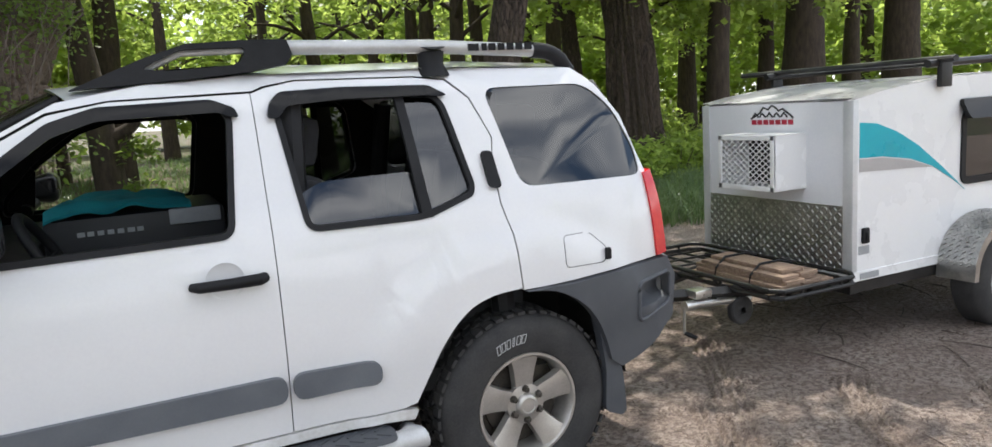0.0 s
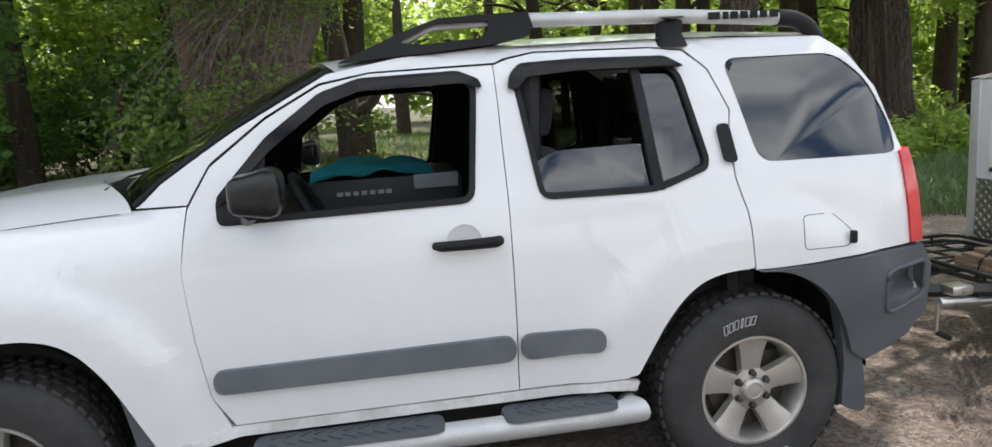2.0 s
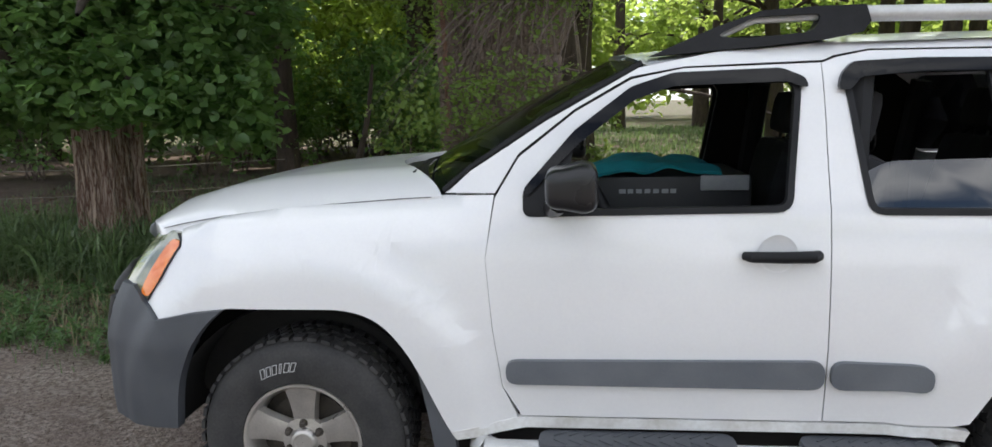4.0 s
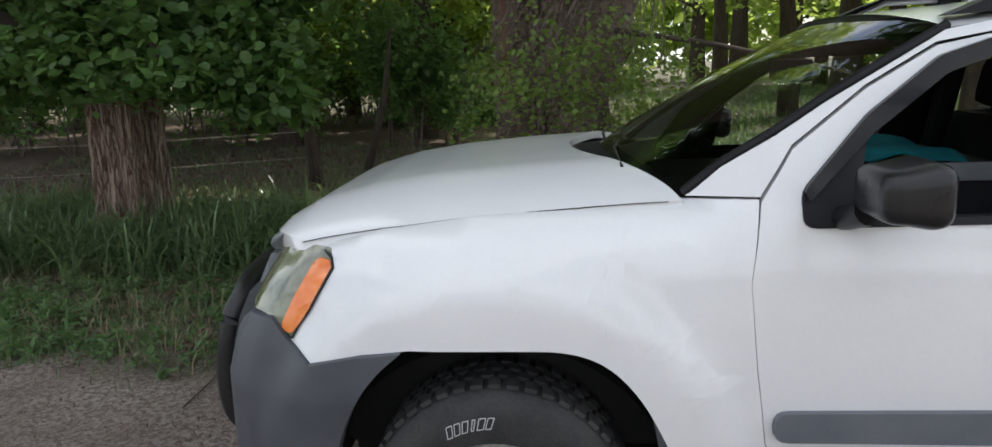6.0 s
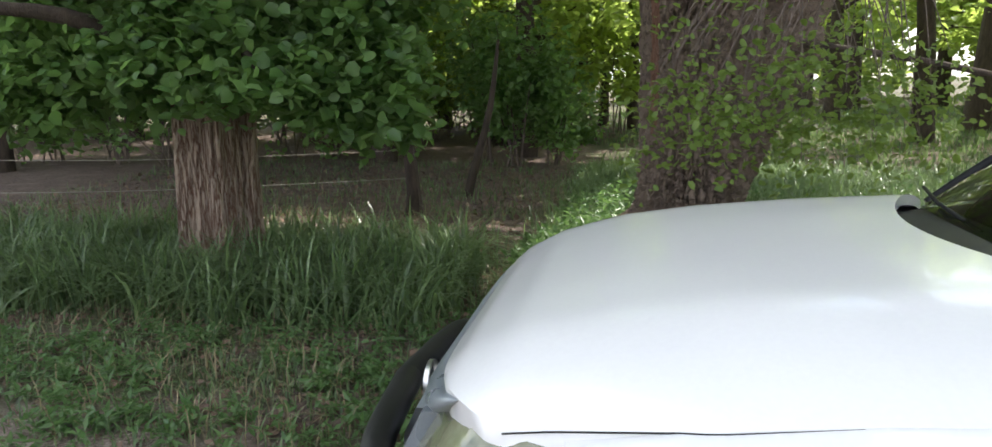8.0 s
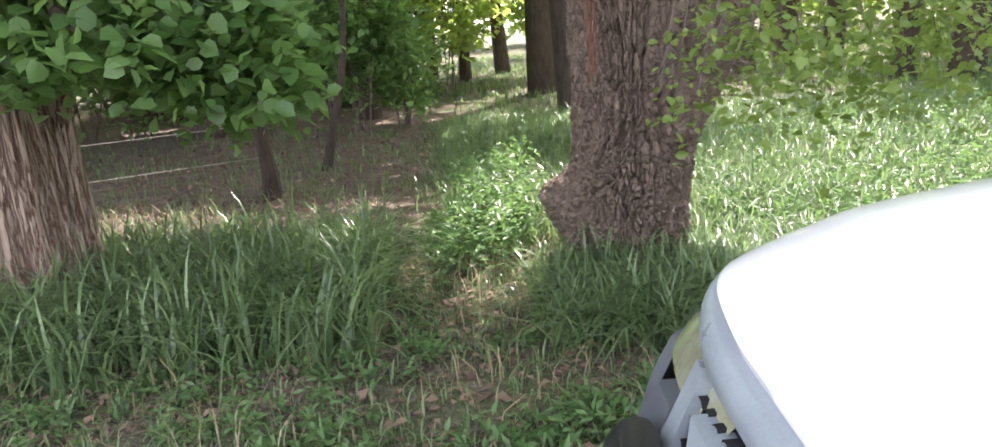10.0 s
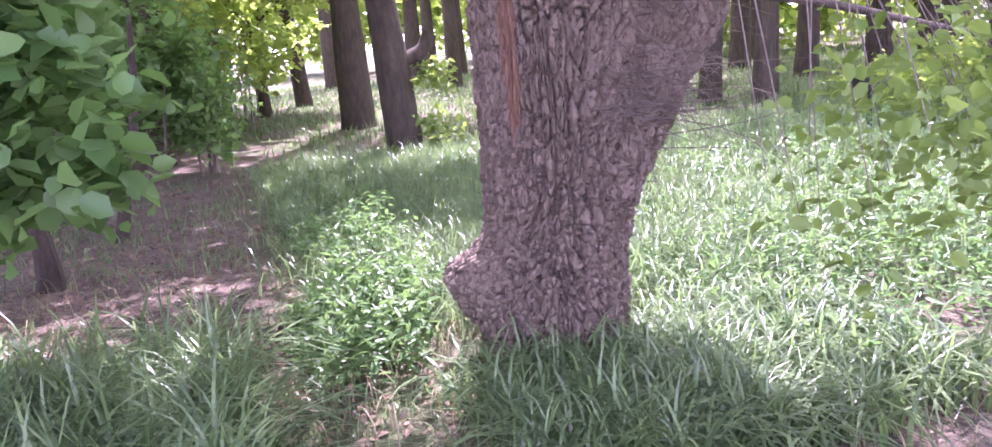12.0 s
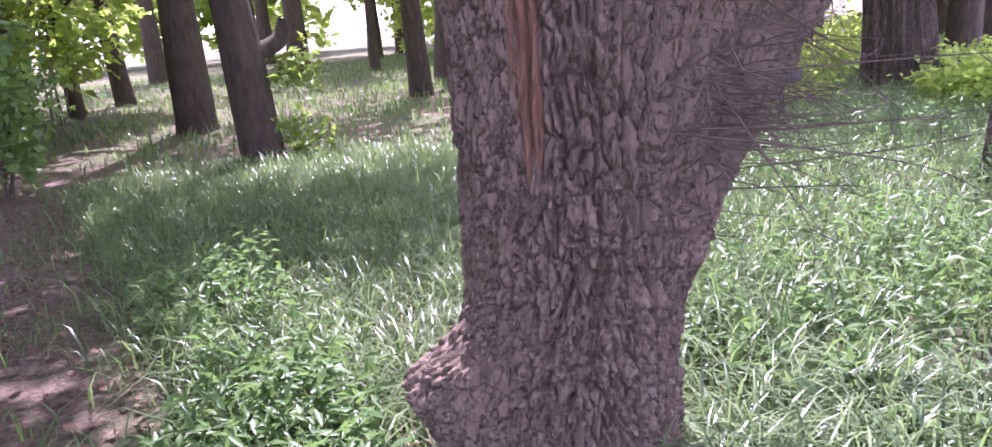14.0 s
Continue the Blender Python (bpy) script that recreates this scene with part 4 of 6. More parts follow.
def flat(y):
    return lambda x, z: y


win_t = rounded([(3.385, 0.91), (3.385, 1.36), (3.95, 1.36), (3.95, 0.91)], 0.06)
for y, m in ((Y0, 0.0), (Y0, Y0 + Y1)):
    part("side_wall", skin([(X0, ZB), *roof_line, (X1, ZB)], [win_t], flat(y), 0.05, 0.4, m), TRAILER_WHITE, trailer)
    w = part("window", skin(inset(win_t, 0.02), [], flat(y + 0.01), 0.005, 0.5, m), TINT, trailer, "dark tinted window")
    part("window_frame", skin(inset(win_t, -0.012), [inset(win_t, 0.03)], flat(y - 0.012), 0.03, 0.3, m), BLACK, w, "black rounded window frame")
    hood_z = lambda x, z: y - 0.02 - max(0.0, 1.44 - z) * 0.5
    part("window_awning", skin(rounded([(3.345, 1.315), (3.345, 1.44), (4.0, 1.44), (4.0, 1.315)], 0.04), [], hood_z, 0.03, 0.04, m), GLOSSBLACK, w, "smoked plastic rain awning")
    part("swoosh", skin([(2.455, 1.35), (2.6, 1.335), (2.78, 1.275), (2.97, 1.18), (3.2, 1.03), (3.43, 0.865), (3.3, 0.945), (3.1, 1.045), (2.9, 1.105), (2.65, 1.14), (2.455, 1.145)], [], flat(y - 0.003), 0.004, 0.3, m), TEAL, trailer, "turquoise vinyl swoosh")
    part("lower_swoosh", skin([(2.455, 1.138), (2.65, 1.133), (2.9, 1.098), (3.1, 1.04), (2.95, 1.048), (2.455, 1.065)], [], flat(y - 0.003), 0.004, 0.3, m), GREY_VINYL, trailer)
    part("skirt", skin([(X0, ZB), (X0, ZB + 0.055), (X1, ZB + 0.055), (X1, ZB)], [], flat(y - 0.008), 0.02, 0.5, m), TRAILER_WHITE, trailer)
    bm = bmesh.new()
    for k in range(14):
        a0, a1 = math.pi * k / 14, math.pi * (k + 1) / 14
        vs = []
        for a in (a0, a1):
            for yy in (y - 0.25, y - 0.004):
                q = yy if m == 0 else m - yy
                vs.append(bm.verts.new((3.56 + 0.40 * math.cos(a), q, 0.34 + 0.38 * math.sin(a) ** 0.8)))
        bm.faces.new((vs[0], vs[1], vs[3], vs[2]))
    q = y - 0.25 if m == 0 else m - y + 0.25
    arc = [bm.verts.new((3.56 + 0.40 * math.cos(math.pi * k / 14), q, 0.34 + 0.38 * math.sin(math.pi * k / 14) ** 0.8)) for k in range(15)]
    arc2 = [bm.verts.new((3.56 + 0.36 * math.cos(math.pi * k / 14), q, 0.34 + 0.32 * math.sin(math.pi * k / 14) ** 0.8)) for k in range(15)]
    for k in range(14):
        bm.faces.new((arc[k], arc[k + 1], arc2[k + 1], arc2[k]))
    for k in range(3, 60):
        a = math.pi * (k + 0.5) / 63
        for j in range(5):
            yy = y - 0.225 + j * 0.045 + (k % 2) * 0.02
            yy = yy if m == 0 else m - yy
            c = Vector((3.56 + 0.402 * math.cos(a), yy, 0.342 + 0.382 * math.sin(a) ** 0.8))
            tdir = Vector((-math.sin(a), 0, math.cos(a))) * 0.008 * (1 if k % 2 else -1) + Vector((0, 0.010, 0))
            sweep(bm, [c - tdir, c + tdir], 0.0035, 4)
    part("wheel_guard", bm, DIAMOND, trailer, "bright diamond-plate wheel guard")
    yo = y - 0.22 if m == 0 else m - y + 0.22
    s = -1 if m == 0 else 1
    wh = new("wheel", None)
    wh.parent = trailer
    wh.matrix_parent_inverse = base_of(trailer).inverted()
    bm = bmesh.new()
    lathe(bm, [(0.17, -0.02), (0.185, 0.0), (0.23, 0.008), (0.27, 0.0), (0.30, -0.02), (0.315, -0.04), (0.315, -0.17), (0.28, -0.20), (0.17, -0.19)], (3.56, yo, 0.305), 48, s)
    part("tyre", bm, RUBBER, wh, "black trailer tyre")
    bm = bmesh.new()
    lathe(bm, [(0.001, -0.05), (0.05, -0.045), (0.07, -0.06), (0.15, -0.05), (0.165, -0.02), (0.178, -0.01), (0.178, -0.05)], (3.56, yo, 0.305), 40, s)
    part("rim", bm, TUBE_GREY, wh)
bm = bmesh.new()
box(bm, 2.475, 2.53, Y0 - 0.022, Y0 + 0.001, 0.64, 0.735, 0.012)
box(bm, 2.49, 2.515, Y0 - 0.032, Y0 - 0.02, 0.66, 0.71, 0.008)
part("door_latch", bm, BLACK, trailer, "black paddle latch")
bm = bmesh.new()
box(bm, 2.455, 2.545, Y0 - 0.003, Y0 + 0.0, 0.575, 0.625)
part("data_plate", bm, PALE, trailer)
bm = bmesh.new()
box(bm, 2.46, 2.62, Y0 - 0.012, Y0 - 0.009, 0.428, 0.465)
part("data_plate", bm, PALE, trailer)
# front wall and its trims
bm = bmesh.new()
box(bm, X0 - 0.005, X0 + 0.04, Y0 + 0.06, Y1 - 0.06, 0.44, 1.475)
part("front_wall", bm, TRAILER_SHADED, trailer, "white front wall coloured grey as in shade")
for y0, y1 in ((Y0 - 0.004, Y0 + 0.065), (Y1 - 0.065, Y1 + 0.004)):
    bm = bmesh.new()
    box(bm, X0 - 0.012, X0 + 0.03, y0, y1, 0.42, 1.478, 0.004)
    part("corner_trim", bm, TRIM_ALU, trailer)
bm = bmesh.new()
box(bm, X0 - 0.014, X0 + 0.03, Y0 - 0.004, Y1 + 0.004, 0.42, 0.475, 0.004)
part("bottom_rail", bm, TRAILER_WHITE, trailer)
bm = bmesh.new()
rows = [[bm.verts.new((x - (0.02 if i == 0 else 0), y, z + 0.012)) for y in (Y0 - 0.012, Y0 + 0.3, 1.07, Y1 - 0.3, Y1 + 0.012)] for i, (x, z) in enumerate(roof_line)]
for a, b in zip(rows, rows[1:]):
    for k in range(4):
        bm.faces.new((a[k], a[k + 1], b[k + 1], b[k]))
bmesh.ops.solidify(bm, geom=bm.faces[:], thickness=0.022)
part("roof", bm, TRAILER_WHITE, trailer, "white curved roof")
bm = bmesh.new()
box(bm, X1 - 0.03, X1, Y0, Y1, ZB, 1.47)
part("rear_wall", bm, TRAILER_WHITE, trailer)
bm = bmesh.new()
box(bm, X0, X1, Y0 + 0.02, Y1 - 0.02, ZB - 0.03, ZB + 0.02)
part("floor", bm, DARK, trailer)
plate = bmesh.new()
box(plate, X0 - 0.011, X0 - 0.004, Y0 + 0.065, Y1 - 0.065, 0.475, 0.865)
pl = part("tread_plate", plate, DIAMOND, trailer, "diamond-plate stone guard")
bm = bmesh.new()
for i in range(34):
    for j in range(13):
        y, z = Y0 + 0.082 + i * 0.033, 0.49 + j * 0.0295
        s = 1 if (i + j) % 2 else -1
        d = Vector((0, 0.009 * s, 0.010))
        c = Vector((X0 - 0.0115, y, z))
        sweep(bm, [c - d, c, c + d], [0.0012, 0.0042, 0.0012], 4)
part("raised_pattern", bm, DIAMOND, pl)["kind"] = "stuff"
# air conditioner box with mesh face
bm = bmesh.new()
AY0, AY1, AZ0, AZ1, AX = 0.785, 1.255, 0.955, 1.295, 2.14
for b in ((AX, X0, AY0, AY0 + 0.012, AZ0, AZ1), (AX, X0, AY1 - 0.012, AY1, AZ0, AZ1), (AX, X0, AY0, AY1, AZ1 - 0.012, AZ1), (AX, X0, AY0, AY1, AZ0, AZ0 + 0.012)):
    box(bm, *b)
for b in ((AX - 0.006, AX + 0.01, AY0, AY0 + 0.03, AZ0, AZ1), (AX - 0.006, AX + 0.01, AY1 - 0.03, AY1, AZ0, AZ1), (AX - 0.006, AX + 0.01, AY0, AY1, AZ1 - 0.03, AZ1), (AX - 0.006, AX + 0.01, AY0, AY1, AZ0, AZ0 + 0.03)):
    box(bm, *b, 0.002)
ac = part("air_conditioner_housing", bm, TRAILER_WHITE, trailer, "white air-conditioner housing")
bm = bmesh.new()
ny, nz = 16, 15
for i in range(ny):
    for j in range(nz):
        y, z = AY0 + 0.03 + (i + 0.5) * 0.41 / ny, AZ0 + 0.03 + (j + 0.5) * 0.28 / nz
        a, b = 0.41 / ny / 2, 0.28 / nz / 2
        if (i + j) % 2 == 0:
            for p, q in (((y - a, z - b), (y, z)), ((y, z), (y + a, z + b)), ((y - a, z + b), (y, z)), ((y, z), (y + a, z - b))):
                sweep(bm, [(AX, *p), (AX, *q)], 0.0034, 4, False)
part("mesh_face", bm, TRAILER_WHITE, ac, "expanded white mesh")
bm = bmesh.new()
box(bm, X0 - 0.03, X0 - 0.012, AY0 + 0.02, AY1 - 0.02, AZ0 + 0.02, AZ1 - 0.02)
part("condenser", bm, DARK, ac)
# maker's emblem drawn as plain shapes: a dark ridge line over a red bar
bm = bmesh.new()
ridge = [(0.885, 1.385), (0.90, 1.40), (0.94, 1.425), (0.97, 1.445), (1.0, 1.43), (1.03, 1.455), (1.06, 1.465), (1.09, 1.44), (1.13, 1.455), (1.16, 1.42), (1.20, 1.40), (1.235, 1.385)]
sweep(bm, [(X0 - 0.008, y, z) for y, z in ridge], 0.006, 5)
for k in range(5):
    y = 0.93 + k * 0.06
    sweep(bm, [(X0 - 0.008, y, 1.392), (X0 - 0.008, y + 0.03, 1.42), (X0 - 0.008, y + 0.05, 1.395)], 0.006, 5)
part("ridge_emblem", bm, BLACK, trailer, "dark mountain outline emblem")
bm = bmesh.new()
for k in range(7):
    box(bm, X0 - 0.009, X0 - 0.004, 0.885 + k * 0.051, 0.925 + k * 0.051, 1.345, 1.376)
part("name_bar", bm, RED_VINYL, trailer, "row of dark red bars")
# chassis, tongue, cargo deck
bm = bmesh.new()
for b in ((X0 - 0.02, X1, Y0 + 0.01, Y0 + 0.06, 0.345, 0.415), (X0 - 0.02, X1, Y1 - 0.06, Y1 - 0.01, 0.345, 0.415), (X0 - 0.02, X0 + 0.04, Y0, Y1, 0.345, 0.415)):
    box(bm, *b)
for s in (-1, 1):
    sweep(bm, [(2.5, 1.0 + s * 0.5, 0.40), (1.18, 0.925 + s * 0.05, 0.44)], 0.035, 4)
sweep(bm, [(3.56, 0.25, 0.305), (3.56, 1.90, 0.305)], 0.03, 8)
part("chassis", bm, FRAME_BLACK, trailer, "black steel chassis and tongue")
bm = bmesh.new()
loop = [(1.72, 0.42), (1.76, 0.36), (2.30, 0.36), (2.36, 0.42), (2.36, 1.70), (2.30, 1.76), (1.78, 1.76), (1.72, 1.70), (1.72, 0.42)]
for z in (0.445, 0.485):
    sweep(bm, [(x, y, z) for x, y in loop], 0.014, 8)
for x, y in ((1.72, 0.8), (1.72, 1.3), (1.9, 0.36), (2.2, 0.36), (1.9, 1.76), (2.2, 1.76)):
    sweep(bm, [(x, y, 0.44), (x, y, 0.485)], 0.010, 6)
deck = part("cargo_deck", bm, FRAME_BLACK, trailer, "black wire cargo deck on the tongue")
for k in range(9):
    bm = bmesh.new()
    sweep(bm, [(1.72, 0.45 + k * 0.155, 0.44), (2.36, 0.45 + k * 0.155, 0.44)], 0.008, 6)
    part("deck_wire", bm, FRAME_BLACK, deck)
for x in (1.88, 2.04, 2.2):
    bm = bmesh.new()
    sweep(bm, [(x, 0.36, 0.435), (x, 1.76, 0.435)], 0.010, 6)
    part("deck_bar", bm, FRAME_BLACK, deck)
bm = bmesh.new()
box(bm, 1.02, 1.25, 0.87, 0.98, 0.47, 0.55, 0.015)
box(bm, 1.20, 1.36, 0.80, 0.90, 0.52, 0.60, 0.01)
part("coupler", bm, CHROME, trailer, "zinc-plated coupler")
bm = bmesh.new()
sweep(bm, [(1.40, 0.74, 0.385), (1.47, 0.74, 0.384), (1.471, 0.74, 0.384), (1.80, 0.74, 0.366)], [0.030, 0.030, 0.024, 0.024], 12)
sweep(bm, [(1.78, 0.74, 0.367), (1.88, 0.74, 0.36)], [0.034, 0.028], 10)
sweep(bm, [(1.40, 0.74, 0.38), (1.395, 0.74, 0.23)], 0.008, 8)
box(bm, 1.45, 1.57, 0.70, 0.80, 0.42, 0.47, 0.01)
sweep(bm, [(1.55, 0.74, 0.37), (1.56, 0.80, 0.42)], 0.03, 8)
jk = part("tongue_jack", bm, CHROME, trailer, "zinc tongue jack swung up with its crank hanging")
bm = bmesh.new()
sweep(bm, [(1.395, 0.74, 0.23), (1.45, 0.70, 0.20)], 0.013, 8)
part("crank_grip", bm, BLACK, jk)
bm = bmesh.new()
lathe(bm, [(0.02, 0.0), (0.075, 0.0), (0.085, -0.01), (0.085, -0.04), (0.075, -0.05), (0.02, -0.05)], (1.80, 0.70, 0.30), 24, -1)
part("jack_wheel", bm, RUBBER, jk)
# roof bars
for y in (Y0 - 0.01, Y1 + 0.01):
    bm = bmesh.new()
    sweep(bm, [(3.02, y, 1.66), (4.6, y, 1.70)], 0.025, 8)
    part("roof_rail", bm, FRAME_BLACK, trailer, "black roof rail")
for x in (3.12, 4.3):
    bm = bmesh.new()
    sweep(bm, [(x, Y0 - 0.12, 1.685), (x, Y1 + 0.35, 1.685)], 0.028, 8, squash=0.7)
    part("crossbar", bm, FRAME_BLACK, trailer, "black roof crossbar")
for x0, x1, y0, y1 in ((3.10, 3.20, Y0 - 0.05, Y0 - 0.015), (3.10, 3.20, Y1 + 0.015, Y1 + 0.05), (4.28, 4.36, Y0 - 0.05, Y0 - 0.015)):
    bm = bmesh.new()
    box(bm, x0, x1, y0, y1, 1.52, 1.70, 0.008)
    part("bar_bracket", bm, FRAME_BLACK, trailer)

# planks strapped on the deck
for x, y0, y1, z, w, rot in ((1.86, 0.40, 1.12, 0.458, 0.15, 1), (2.04, 0.42, 1.10, 0.458, 0.16, -1), (1.85, 0.39, 1.08, 0.482, 0.15, -1), (2.03, 0.41, 1.09, 0.482, 0.15, 1), (2.19, 0.44, 0.98, 0.458, 0.11, -2),
                             (1.87, 0.38, 1.10, 0.506, 0.14, 1), (2.02, 0.43, 1.06, 0.506, 0.13, -2), (1.86, 0.40, 1.05, 0.530, 0.13, 0), (2.01, 0.42, 1.10, 0.530, 0.14, 2), (1.93, 0.45, 1.03, 0.554, 0.16, -1)):
    bm = bmesh.new()
    box(bm, x - w / 2, x + w / 2, y0, y1, z, z + 0.022, 0.003, turn=(0, 0, rot))
    tagged(part("plank", bm, PLANK), "weathered brown board strapped on the trailer's cargo deck", "plank", "stacked boards")
for y in (0.62, 0.90):
    bm = bmesh.new()
    sweep(bm, [(1.76, y, 0.45), (1.78, y, 0.53), (1.85, y, 0.585), (2.01, y, 0.585), (2.10, y, 0.56), (2.12, y, 0.51), (2.26, y, 0.485), (2.27, y, 0.45)], 0.007, 6)
    tagged(part("strap", bm, BLACK), "black elastic strap round the stacked boards", "strap", "straps round the boards")

# ---- ground ----
def spaced(lo, hi, near_lo, near_hi, step):
    mid = list(np.arange(near_lo, near_hi + 1e-6, step))
    out, s = [], step
    while mid[-1] < hi:
        s *= 1.22
        mid.append(min(mid[-1] + s, hi))
    s, left = step, []
    x = near_lo
    while x > lo:
        s *= 1.22
        x = max(x - s, lo)
        left.append(x)
    return np.array(left[::-1] + mid)


gx = np.unique(np.concatenate([spaced(-500, 500, -9, 6, 0.07), np.arange(0.5, 2.6, 0.016)]).round(4))
gy = np.unique(np.concatenate([spaced(-500, 500, -4.5, 9, 0.07), np.arange(-1.3, 1.1, 0.016)]).round(4))
GX, GY = np.meshgrid(gx, gy)


def rough_field(x, y, k, seed):
    """Cheap smooth noise from a sum of turned waves."""
    rng = np.random.RandomState(seed)
    out = np.zeros_like(x)
    for _ in range(9):
        a, p, f = rng.rand() * 6.283, rng.rand() * 6.283, k * (0.6 + rng.rand() * 1.2)
        out += np.sin((x * np.cos(a) + y * np.sin(a)) * f + p)
    return out / 4.0


near = np.exp(-((GX + 1) ** 2 + (GY - 1.5) ** 2) / 140.0)
GZ = near * (0.010 * rough_field(GX, GY, 4.0, 1) + 0.006 * rough_field(GX, GY, 13.0, 2) + 0.004 * rough_field(GX, GY, 32.0, 3))
# tyre prints in the loose dirt
for x0, y0, ang, ln, bend in ((1.45, 0.50, 55, 1.7, 0.0), (0.98, 0.0, 60, 0.9, 0.05), (1.76, -0.16, 52, 1.1, 0.22), (2.35, -0.5, 40, 0.9, -0.1)):
    ca, sa = math.cos(radians(ang)), math.sin(radians(ang))
    u, v = (GX - x0) * ca + (GY - y0) * sa, -(GX - x0) * sa + (GY - y0) * ca
    v = v + bend * u * u
    m = np.clip((ln / 2 - np.abs(u)) / 0.15, 0, 1) * np.clip((0.115 - np.abs(v)) / 0.02, 0, 1)
    lug = np.clip(np.sin(v * 130) * 2.0, -1, 1) * 0.5 + 0.5
    GZ += m * (-0.014 + 0.022 * lug * np.where(np.sin(u * 95 + v * 60) > -0.7, 1.0, 0.35))
GZ -= 0.02 * np.exp(-((GX - 0.0) ** 2 / 0.02 + (GY - 0.12) ** 2 / 0.03))
ny_, nx_ = GX.shape
idx = np.arange(nx_ * ny_).reshape(ny_, nx_)
quads = np.stack([idx[:-1, :-1], idx[:-1, 1:], idx[1:, 1:], idx[1:, :-1]], -1).reshape(-1, 4)

GROUND = bpy.data.materials.new("dirt_litter_and_turf")
GROUND.use_nodes = True
nt = GROUND.node_tree
gb = nt.nodes["Principled BSDF"]
gb.inputs["Roughness"].default_value = 0.95
co = nt.nodes.new("ShaderNodeTexCoord")


def g_noise(scale, detail=6, rough=0.6):
    n = nt.nodes.new("ShaderNodeTexNoise")
    n.inputs["Scale"].default_value, n.inputs["Detail"].default_value, n.inputs["Roughness"].default_value = scale, detail, rough
    nt.links.new(co.outputs["Object"], n.inputs["Vector"])
    return n.outputs["Fac"]


def g_range(src, a, b, lo=0.0, hi=1.0):
    r = nt.nodes.new("ShaderNodeMapRange")
    for key, val in (("From Min", a), ("From Max", b), ("To Min", lo), ("To Max", hi)):
        r.inputs[key].default_value = val
    nt.links.new(src, r.inputs["Value"])
    return r.outputs["Result"]


def g_mix(fac, a, b):
    m = nt.nodes.new("ShaderNodeMix")
    m.data_type = "RGBA"
    nt.links.new(fac, m.inputs["Factor"])
    for key, val in (("A", a), ("B", b)):
        if isinstance(val, tuple):
            m.inputs[key].default_value = (*val, 1)
        else:
            nt.links.new(val, m.inputs[key])
    return m.outputs["Result"]


def g_math(op, a, b):
    m = nt.nodes.new("ShaderNodeMath")
    m.operation = op
    for i, val in enumerate((a, b)):
        if isinstance(val, (int, float)):
            m.inputs[i].default_value = val
        else:
            nt.links.new(val, m.inputs[i])
    return m.outputs[0]


sep = nt.nodes.new("ShaderNodeSeparateXYZ")
nt.links.new(co.outputs["Object"], sep.inputs["Vector"])
dirt = g_mix(g_range(g_noise(2.2), 0.35, 0.65), (0.31, 0.238, 0.20), (0.47, 0.39, 0.335))
dirt = g_mix(g_range(g_noise(30, 6, 0.75), 0.44, 0.56), (0.20, 0.15, 0.125), dirt)
dirt = g_mix(g_range(g_noise(150, 3, 0.7), 0.62, 0.72), dirt, (0.44, 0.375, 0.325))
litter = g_mix(g_range(g_noise(24, 5, 0.7), 0.4, 0.6), (0.06, 0.04, 0.032), (0.19, 0.13, 0.105))
litter = g_mix(g_range(g_noise(3.0), 0.5, 0.68), litter, (0.21, 0.145, 0.12))
turf = g_mix(g_range(g_noise(1.2), 0.35, 0.65), (0.055, 0.105, 0.025), (0.13, 0.19, 0.05))
turf = g_mix(g_range(g_noise(60, 4, 0.7), 0.4, 0.62), (0.04, 0.07, 0.02), turf)
# distance behind the lane's edge, with a ragged border
wob = g_math("MULTIPLY", g_math("SUBTRACT", g_noise(0.7), 0.5), 3.0)
slope = g_range(sep.outputs["X"], -4.0, 3.0, 2.0, 5.4)
back = g_math("ADD", g_math("SUBTRACT", sep.outputs["Y"], slope), wob)
front = g_math("ADD", g_math("SUBTRACT", -9.0, sep.outputs["Y"]), wob)
green = g_range(g_math("MAXIMUM", back, front), -0.2, 0.5)
patches = g_range(g_noise(0.9, 4), 0.44, 0.58)
# woodland floor of needles and litter to the far left
wx = g_range(sep.outputs["X"], -3.8, -4.6)
wy = g_range(sep.outputs["Y"], 5.6, 6.7)
wy2 = g_range(sep.outputs["Y"], 28.0, 24.0)
wood = g_math("MULTIPLY", g_math("MULTIPLY", wx, wy), wy2)
col = g_mix(green, dirt, g_mix(g_range(patches, 0.0, 1.0, 0.35, 0.95), turf, litter))
col = g_mix(wood, col, litter)
nt.links.new(col, gb.inputs["Base Color"])
bp = nt.nodes.new("ShaderNodeBump")
bp.inputs["Strength"].default_value, bp.inputs["Distance"].default_value = 1.0, 0.05
nt.links.new(g_math("ADD", g_noise(45, 5, 0.7), g_math("MULTIPLY", g_noise(9, 4), 1.5)), bp.inputs["Height"])
nt.links.new(bp.outputs["Normal"], gb.inputs["Normal"])
ground = arrays("ground", np.stack([GX.ravel(), GY.ravel(), GZ.ravel()], 1), quads, GROUND, angle=80)
tagged(ground, "brown packed dirt lane merging into litter and turf", "ground", kind="structure")


# ---- plants ----
RNG = np.random.RandomState(7)


